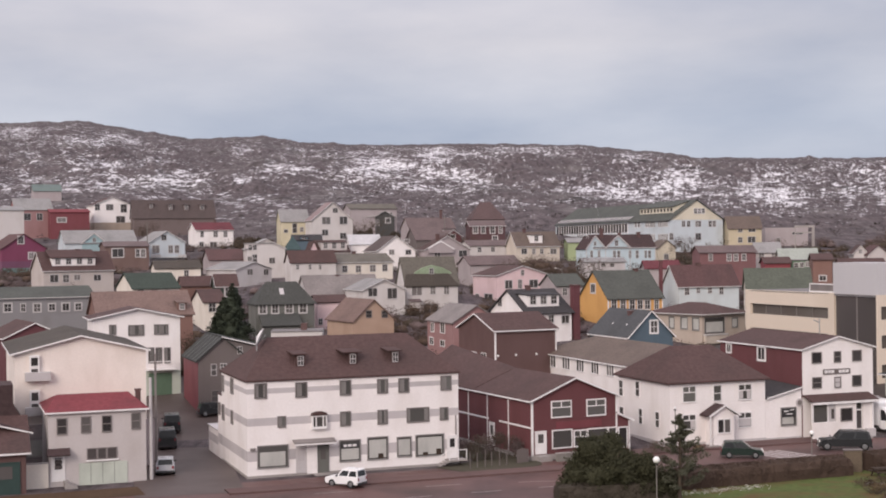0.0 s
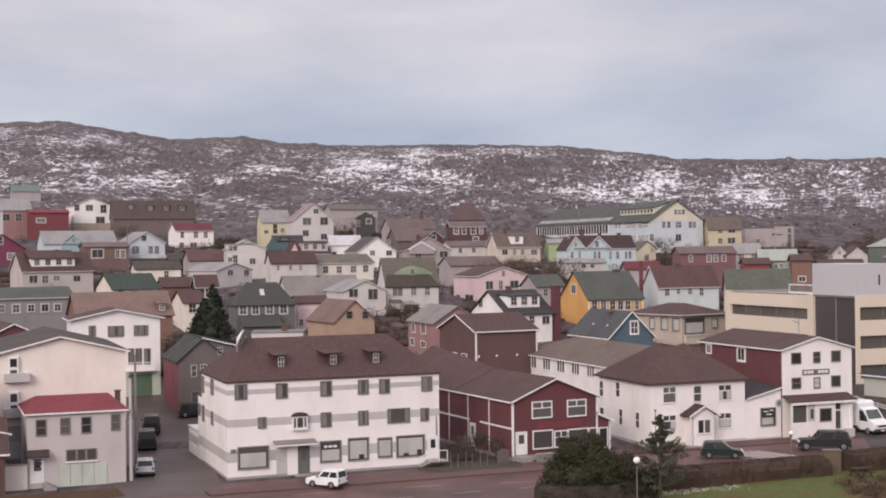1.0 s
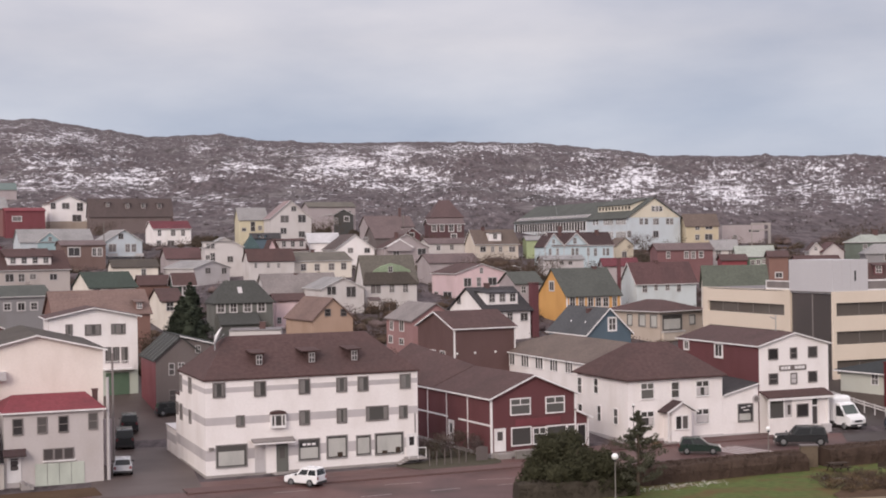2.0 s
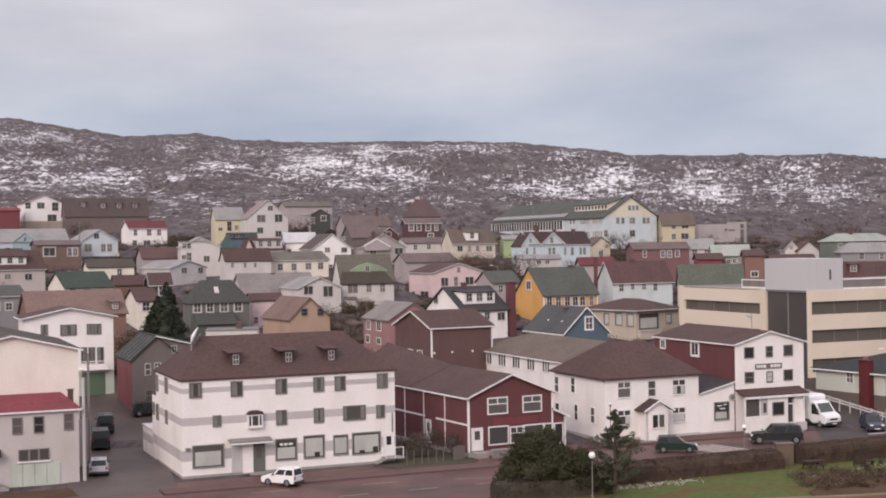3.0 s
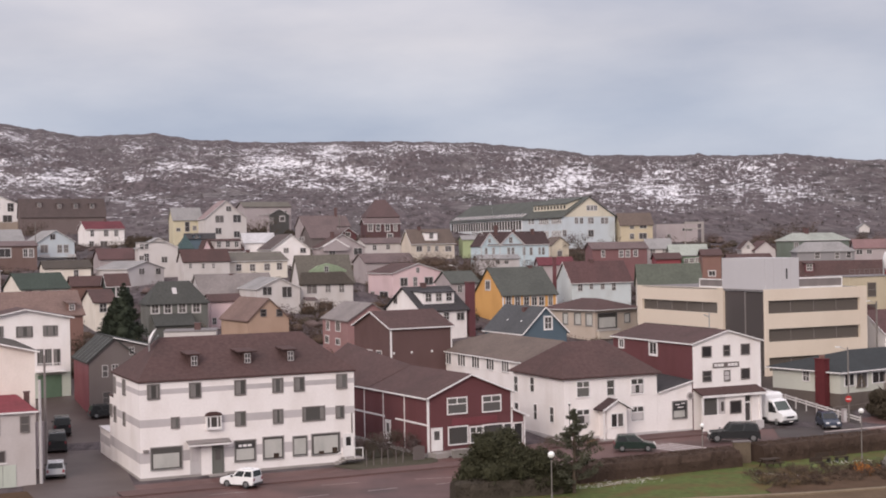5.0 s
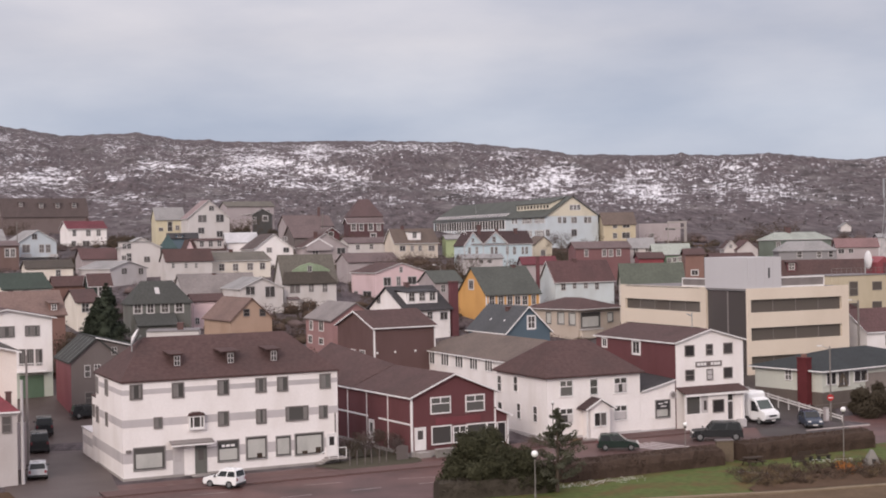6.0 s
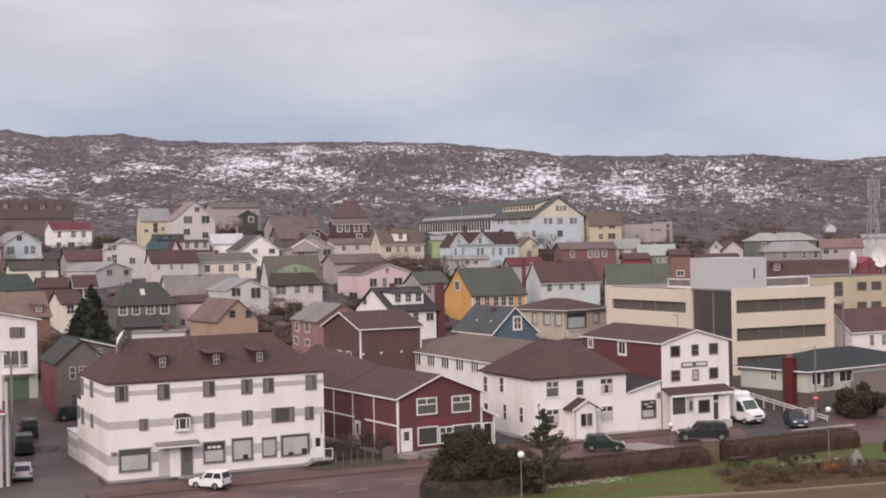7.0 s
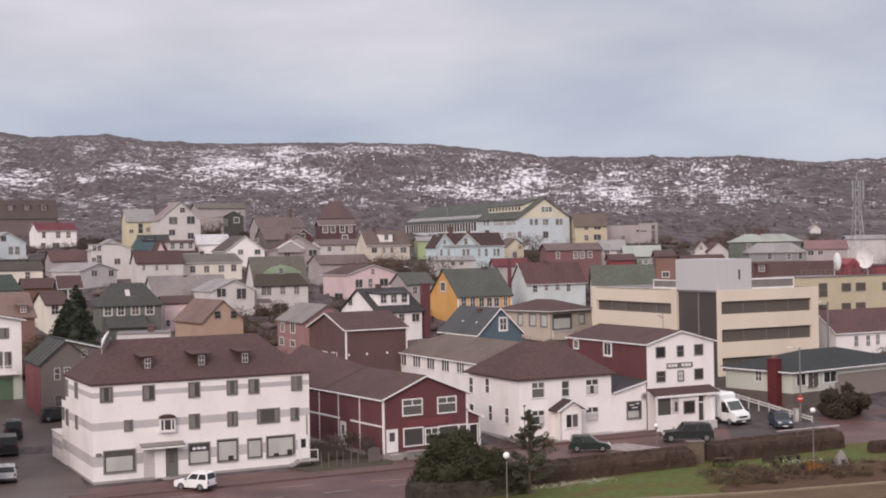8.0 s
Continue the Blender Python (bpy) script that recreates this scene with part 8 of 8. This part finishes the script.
def car(name, x, y, heading, paint, label, L=4.0, W=1.66, H=1.48, kind="hatch"):
    """A car with its nose along local +x."""
    ob = thing(name, pose(x, y, ground_z(x, y) + 0.05, 0, 0, heading), label, "car", "parked cars")
    sill, belt = 0.28, H * 0.60
    nose, tail = L / 2, -L / 2
    if kind == "hatch":
        low = ((tail, sill + 0.1), (tail + 0.06, belt), (tail + 0.9, belt + 0.03), (nose - 1.15, belt), (nose - 0.15, belt - 0.2), (nose, sill + 0.25), (nose - 0.05, sill), (tail + 0.05, sill))
        top = ((tail + 0.12, belt), (tail + 0.35, H - 0.06), (tail + 0.7, H), (nose - 1.9, H), (nose - 1.1, belt))
    elif kind == "sedan":
        low = ((tail, sill + 0.1), (tail + 0.02, belt - 0.02), (tail + 0.9, belt + 0.02), (nose - 1.25, belt), (nose - 0.15, belt - 0.18), (nose, sill + 0.25), (nose - 0.05, sill), (tail + 0.05, sill))
        top = ((tail + 0.65, belt), (tail + 1.2, H - 0.03), (tail + 1.5, H), (nose - 2.1, H), (nose - 1.2, belt))
    elif kind == "suv":
        low = ((tail, sill + 0.2), (tail + 0.03, belt), (tail + 0.9, belt + 0.02), (nose - 1.5, belt), (nose - 0.2, belt - 0.1), (nose, sill + 0.4), (nose - 0.05, sill + 0.1), (tail + 0.05, sill + 0.1))
        top = ((tail + 0.1, belt), (tail + 0.3, H - 0.06), (tail + 0.6, H), (nose - 2.15, H), (nose - 1.5, belt))
    else:
        low = ((tail, sill + 0.15), (tail, belt), (tail + 0.9, belt), (nose - 1.25, belt), (nose - 0.12, belt - 0.12), (nose, sill + 0.3), (nose - 0.05, sill), (tail + 0.05, sill))
        top = ((tail + 0.04, belt), (tail + 0.16, H - 0.05), (tail + 0.4, H), (nose - 1.75, H), (nose - 1.2, belt))
    bm = bmesh.new()
    prism(bm, low, "y", -W / 2, W / 2)
    bmesh.ops.bevel(bm, geom=list(bm.edges), offset=0.05, segments=2, affect="EDGES")
    body = part("body", bm, paint, ob)
    bm = bmesh.new()
    k = 0.11
    p0 = [bm.verts.new((a, -W / 2 + 0.05 + (k if z > belt + 0.05 else 0), z)) for a, z in top]
    p1 = [bm.verts.new((a, W / 2 - 0.05 - (k if z > belt + 0.05 else 0), z)) for a, z in top]
    bm.faces.new(p0)
    bm.faces.new(p1[::-1])
    for i in range(len(top)):
        j = (i + 1) % len(top)
        bm.faces.new((p0[i], p1[i], p1[j], p0[j]))
    cabin = part("cabin", bm, paint, ob)
    # glazing: side lights, windscreen, rear light
    bx0, bx1, _, bx3, bx4 = (q[0] for q in top)
    for s in (-1, 1):
        for f0, f1 in ((0.06, 0.44), (0.5, 0.92)):
            bm = bmesh.new()
            q = []
            for f, lift in ((f0, 0.08), (f1, 0.08), (f1, 0.85), (f0, 0.85)):
                lo = bx0 + (bx4 - bx0) * f
                hi = bx1 + (bx3 - bx1) * f
                a = lo + (hi - lo) * lift
                z = belt + (H - 0.05 - belt) * lift
                q.append((a, s * (W / 2 - 0.05 - k * lift + 0.012), z))
            vs = [bm.verts.new(p) for p in q]
            vo = [bm.verts.new((p[0], p[1] - s * 0.01, p[2])) for p in q]
            bm.faces.new(vs)
            bm.faces.new(vo[::-1])
            for i in range(4):
                bm.faces.new((vs[i], vo[i], vo[(i + 1) % 4], vs[(i + 1) % 4]))
            part("side_window", bm, "carglass", cabin)
    for nm, (a0, z0), (a1, z1), o in (("windscreen", top[4], top[3], 0.015), ("rear_window", top[0], top[1], -0.015)):
        bm = bmesh.new()
        pts = []
        for f, wv in ((0.1, W / 2 - 0.16), (0.9, W / 2 - 0.24)):
            a, z = a0 + (a1 - a0) * f, z0 + (z1 - z0) * f
            pts.append((a, z, wv))
        (aa, za, wa), (ab, zb, wb) = pts
        q = ((aa + o, -wa, za + 0.012), (aa + o, wa, za + 0.012), (ab + o, wb, zb + 0.012), (ab + o, -wb, zb + 0.012))
        slab(bm, q, 0.012)
        part(nm, bm, "carglass", cabin)
    for s in (-1, 1):
        block("headlight", body, "globe", (nose - 0.13, s * (W / 2 - 0.3) - 0.16, belt - 0.3, nose + 0.005, s * (W / 2 - 0.3) + 0.16, belt - 0.16))
        block("tail_light", body, "crimson", (tail - 0.01, s * (W / 2 - 0.16) - 0.09, belt - 0.3, tail + 0.06, s * (W / 2 - 0.16) + 0.09, belt - 0.05))
        block("mirror", body, "darkmetal", (nose - 1.35, s * (W / 2 + 0.07) - 0.07, belt, nose - 1.22, s * (W / 2 + 0.07) + 0.07, belt + 0.14))
    block("bumper", body, "darkmetal", (nose - 0.1, -W / 2 + 0.05, sill, nose + 0.04, W / 2 - 0.05, sill + 0.18))
    block("bumper", body, "darkmetal", (tail - 0.04, -W / 2 + 0.05, sill, tail + 0.1, W / 2 - 0.05, sill + 0.18))
    block("number_plate", body, "trim", (nose + 0.04, -0.26, sill + 0.04, nose + 0.05, 0.26, sill + 0.15))
    for wx in (nose - 0.75, tail + 0.72):
        for s in (-1, 1):
            wheel(ob, wx, s * (W / 2 - 0.08), 0.4 if kind == "suv" else 0.32)
    return ob


car("small_car", -8.45, 115.3, 150, "carwhite", "small white boxy car parked at the kerb", 3.35, 1.5, 1.55, "box")
car("silver_car", -25.4, 123.6, 101, "carsilver", "silver hatchback parked in the side street", 3.8, 1.65, 1.5, "hatch")
car("dark_van", -28.6, 140.0, 103, "cardark", "dark van parked in the side street", 4.6, 1.85, 2.0, "box")
car("dark_car", -29.8, 148.5, 103, "cardark", "black car parked up the side street", 4.4, 1.8, 1.9, "box")
car("green_car", 27.9, 128.4, -8, "cargreen", "dark green hatchback parked at the kerb", 3.9, 1.66, 1.55, "hatch")
car("dark_suv", 38.8, 132.6, 172, "cardark", "black off-road car parked before the hotel", 5.0, 1.9, 1.85, "suv")
car("blue_car", 51.2, 140.2, -96, "carblue", "dark blue car standing in the driveway", 4.2, 1.75, 1.6, "hatch")
car("parked_car", -26.3, 156.0, 20, "cardark", "dark car parked by the slate-roofed house", 4.0, 1.7, 1.5, "hatch")

van = thing("delivery_van", pose(46.2, 144.4, 0.06, 0, 0, -62), "white delivery van with a box body parked beside the hotel", "van")
bm = bmesh.new()
prism(bm, ((-3.4, 0.55), (0.75, 0.55), (0.75, 2.9), (0.5, 3.1), (-3.3, 3.1), (-3.4, 2.9)), "y", -1.12, 1.12)
bmesh.ops.bevel(bm, geom=list(bm.edges), offset=0.06, segments=2, affect="EDGES")
part("box_body", bm, "carwhite", van)
bm = bmesh.new()
prism(bm, ((0.8, 0.45), (2.75, 0.45), (2.8, 0.95), (2.65, 1.25), (2.0, 1.45), (1.35, 2.4), (0.8, 2.55)), "y", -1.0, 1.0)
bmesh.ops.bevel(bm, geom=list(bm.edges), offset=0.05, segments=2, affect="EDGES")
cab = part("cab", bm, "carwhite", van)
bm = bmesh.new()
slab(bm, ((1.98, -0.88, 1.52), (1.98, 0.88, 1.52), (1.44, 0.8, 2.32), (1.44, -0.8, 2.32)), 0.015)
part("windscreen", bm, "vanglass", cab)
for s in (-1, 1):
    bm = bmesh.new()
    prism(bm, ((0.9, 1.3), (1.95, 1.3), (1.36, 2.26), (0.9, 2.3)), "y", s * 1.0, s * 1.012)
    part("side_window", bm, "carglass", cab)
    block("headlight", cab, "globe", (2.68, s * 0.72 - 0.18, 0.85, 2.8, s * 0.72 + 0.18, 1.05))
    block("mirror", cab, "darkmetal", (1.7, s * 1.12 - 0.1, 1.45, 1.8, s * 1.12 + 0.1, 1.85))
block("grille", cab, "darkmetal", (2.74, -0.5, 0.8, 2.82, 0.5, 0.98))
block("bumper", cab, "darkmetal", (2.6, -0.98, 0.35, 2.88, 0.98, 0.62))
block("number_plate", cab, "trim", (2.88, -0.26, 0.42, 2.89, 0.26, 0.53))
block("chassis", van, "darkmetal", (-3.3, -0.9, 0.3, 2.6, 0.9, 0.56))
block("side_skirt", van, "darkmetal", (-3.3, -1.14, 0.32, 0.7, -1.0, 0.78))
for wx in (1.9, -2.3):
    for s in (-1, 1):
        wheel(van, wx, s * 0.88, 0.36, 0.24)
van.scale = (1.1, 1.1, 1.1)

# ---- street furniture ----


def globe_lamp(x, y, z_top, r, label):
    z = ground_z(x, y)
    ob = thing("globe_lamp", pose(x, y, z), label, "street lamp", "globe lamps of the park")
    bm = bmesh.new()
    tube(bm, (0, 0, -0.2), (0, 0, 0.5), 0.09, 0.07)
    tube(bm, (0, 0, 0.5), (0, 0, z_top - z - r), 0.05, 0.04)
    part("post", bm, "pole", ob)
    bm = bmesh.new()
    bmesh.ops.create_uvsphere(bm, u_segments=20, v_segments=12, radius=r, matrix=Matrix.Translation((0, 0, z_top - z)))
    for f in bm.faces:
        f.smooth = True
    part("globe", bm, "globe", ob)
    bm = bmesh.new()
    tube(bm, (0, 0, z_top - z - r - 0.1), (0, 0, z_top - z - r * 0.8), 0.1, 0.14)
    part("collar", bm, "darkmetal", ob)


globe_lamp(16.3, 105.4, 3.5, 0.27, "park lamp with a white glass globe")
globe_lamp(46.7, 119.5, 4.4, 0.25, "park lamp with a white glass globe")
globe_lamp(31.9, 118.7, 3.6, 0.2, "park lamp with a white glass globe")
globe_lamp(22.3, 132.1, 4.3, 0.13, "slim lamp with a small white globe by the guest house")


def utility_pole(x, y, h, label, arms=True, mat="pole", r=0.14):
    ob = thing("utility_pole", pose(x, y, ground_z(x, y)), label, "pole")
    bm = bmesh.new()
    tube(bm, (0, 0, -0.5), (0, 0, h), r, r * 0.7, 10)
    part("shaft", bm, mat, ob)
    if arms:
        bm = bmesh.new()
        tube(bm, (0, 0, h - 0.3), (-1.1, -0.3, h + 0.1), 0.035, 0.03, 6)
        part("lamp_arm", bm, "steel", ob)
        block("lamp_head", ob, "globe", (-1.5, -0.42, h + 0.02, -1.0, -0.2, h + 0.14))
    return ob


utility_pole(-25.9, 120.0, 9.0, "pale grey utility pole at the corner of the cottage", False, "palegrey", 0.17)
utility_pole(54.6, 143.2, 8.1, "thin grey utility pole with a street lamp beside the driveway", r=0.1)
utility_pole(69.5, 172.0, 9.0, "grey utility pole with a street lamp behind the bungalow")
for x, y, h in ((-69.8, 322.0, 10.8), (0.5, 365.0, 8.8), (22.8, 262.0, 5.2)):
    utility_pole(x, y, h, "grey utility pole standing between the houses", h < 6)
sign = thing("no_entry_sign", pose(54.4, 142.9, ground_z(54.4, 142.9) + 2.2), "round red no-entry sign with a white bar", "sign")
bm = bmesh.new()
tube(bm, (0, -0.16, 0.4), (0, -0.19, 0.4), 0.36, 0.36, 24)
sp = part("plate", bm, "signred", sign)
block("bar", sp, "trim", (-0.24, -0.2, 0.35, 0.24, -0.19, 0.45))
block("bracket", sign, "steel", (-0.03, -0.17, 0.1, 0.03, 0.0, 0.7))
cabinet = thing("utility_cabinet", pose(54.0, 143.0, ground_z(54.0, 143.0), 0, 0, 15), "pale grey street utility cabinet", "cabinet")
block("housing", cabinet, "mauvegrey", (-0.24, -0.2, -0.1, 0.24, 0.2, 1.45))
block("lid", cabinet, "concrete", (-0.28, -0.24, 1.45, 0.28, 0.24, 1.52))
block("door", cabinet, "palegrey", (-0.19, -0.215, 0.2, 0.19, -0.2, 1.35))

fence = thing("rail_fence", bungalow.matrix_world @ pose(-4.2, -6.2, -0.6), "white weathered rail fence along the bungalow garden", "fence")
for i in range(13):
    gz = 0.15 * i * 1.5
    block("fence_post", fence, "worn_hazed_trim", (-0.05, i * 1.5 - 0.05, gz - 1.2, 0.05, i * 1.5 + 0.05, gz + 0.72))
for z in (0.3, 0.58):
    bm = bmesh.new()
    beam(bm, (-0.07, 0, z), (-0.07, 18.0, z + 2.7), 0.05, 0.15)
    part("fence_rail", bm, "worn_hazed_trim", fence)
for a, b in (((2.55, 2.2), (3.33, 3.72)), ((3.33, 3.72), (4.12, 2.2)), ((2.5, 2.24), (4.17, 2.24)), ((2.87, 2.75), (3.8, 2.75)), ((3.08, 3.2), (3.58, 3.2))):
    bm = bmesh.new()
    beam(bm, (a[0], -0.12, a[1]), (b[0], -0.12, b[1]), 0.05, 0.11)
    part("window_ornament", bm, "tanpier", bungalow, "brown triangular lattice before the window")
retain = thing("low_wall", bungalow.matrix_world @ pose(-2.4, -1.2, -0.6), "low brown retaining wall before the bungalow", "wall")
block("wall_panel", retain, "brownwall", (0.0, 0.0, -0.5, 24.0, 0.3, 1.1))
block("side_wall", bungalow, "drywall", (7.4, -0.05, -0.5, 21.6, 0.0, 3.4), label="grey-brown wall beyond the windows")

mon = thing("stone_monument", pose(47.2, 114.4, 0.05) @ Matrix.Diagonal((0.8, 0.8, 0.9, 1)), "small grey stone pyramid on the lawn", "monument")
bm = bmesh.new()
b0 = [bm.verts.new((sx * 0.95 + 0.1 * sx * sy, sy * 0.8, -0.1)) for sx, sy in ((-1, -1), (1, -1), (1, 1), (-1, 1))]
b1 = [bm.verts.new((sx * 0.5, sy * 0.42, 0.95)) for sx, sy in ((-1, -1), (1, -1), (1, 1), (-1, 1))]
b2 = [bm.verts.new((sx * 0.16, sy * 0.14, 1.62)) for sx, sy in ((-1, -1), (1, -1), (1, 1), (-1, 1))]
for p, q in ((b0, b1), (b1, b2)):
    for i in range(4):
        bm.faces.new((p[i], p[(i + 1) % 4], q[(i + 1) % 4], q[i]))
bm.faces.new(b2)
bmesh.ops.bevel(bm, geom=list(bm.edges), offset=0.05, segments=1, affect="EDGES")
part("stone", bm, "stone", mon)
block("plaque", mon, "darkmetal", (-0.2, -0.68, 0.35, 0.2, -0.6, 0.8))
pier = thing("stone_pier", pose(35.7, 119.6, 0), "tan stone gate pier in the hedge", "pier")
block("shaft", pier, "tanpier", (-0.75, -0.3, -0.2, 0.75, 0.3, 1.9))
block("cap", pier, "greybrown", (-0.82, -0.36, 1.9, 0.82, 0.36, 2.0))
table = thing("picnic_table", pose(37.4, 116.8, 0.06, 0, 0, 12), "dark wooden picnic table with benches on the lawn", "table")
block("tabletop", table, "oldwood", (-0.9, -0.38, 0.7, 0.9, 0.38, 0.76))
for s in (-1, 1):
    block("bench", table, "oldwood", (-0.9, s * 0.75 - 0.14, 0.42, 0.9, s * 0.75 + 0.14, 0.47))
    bm = bmesh.new()
    beam(bm, (s * 0.65, -0.7, 0), (s * 0.65, -0.2, 0.7), 0.08, 0.08)
    beam(bm, (s * 0.65, 0.7, 0), (s * 0.65, 0.2, 0.7), 0.08, 0.08)
    beam(bm, (s * 0.65, -0.85, 0.4), (s * 0.65, 0.85, 0.4), 0.06, 0.08)
    part("leg", bm, "oldwood", table)
for i, (x, y) in enumerate(((42.6, 117.9), (44.4, 118.4), (41.2, 115.6))):
    bn = thing("garden_bench", pose(x, y, 0.06, 0, 0, 20), "dark wooden bench by the flower bed", "bench", "benches of the park")
    block("seat", bn, "oldwood", (-0.7, -0.2, 0.4, 0.7, 0.2, 0.46))
    block("backrest", bn, "oldwood", (-0.7, 0.18, 0.5, 0.7, 0.24, 0.9))
    for s in (-1, 1):
        block("leg", bn, "darkmetal", (s * 0.55 - 0.05, -0.18, -0.05, s * 0.55 + 0.05, 0.2, 0.4))
curb = thing("stone_edging", pose(36.6, 112.6, 0.06, 0, 0, -25), "pale stone edging lying in the lawn", "edging")
block("edging_stone", curb, "concrete", (-1.8, -0.12, -0.05, 1.8, 0.12, 0.14))
picket = thing("side_fence", red_house.matrix_world @ pose(-0.6, -0.6, -0.2), "grey board fence at the red house", "fence")
for i in range(6):
    block("board", picket, "greybrown", (-1.35 + i * 0.21, 0, 0, -1.17 + i * 0.21, 0.05, 1.62 - 0.05 * abs(i - 2.5)))
block("rail", picket, "greybrown", (-1.35, 0.05, 1.0, -0.1, 0.1, 1.1))
for i in range(6):
    post = thing("fence_post", red_house.matrix_world @ pose(-6.9 + i * 0.75, -0.9 + 0.1 * (i % 2), -0.2), "thin weathered grey post of the yard fence", "post", "posts beside the red house")
    bm = bmesh.new()
    tube(bm, (0, 0, 0), (0.05 * (i % 3 - 1), 0, 1.75 - 0.2 * (i % 2)), 0.05, 0.04, 6)
    part("shaft", bm, "greybrown", post)
front_wall = thing("rubble_wall", red_house.matrix_world @ pose(1.8, -1.6, -0.2), "low rubble wall before the red house", "wall")
block("wall_panel", front_wall, "stone", (0.0, 0.0, -0.3, 4.2, 0.35, 0.95))
block("coping", front_wall, "concrete", (-0.05, -0.05, 0.95, 4.25, 0.4, 1.03))
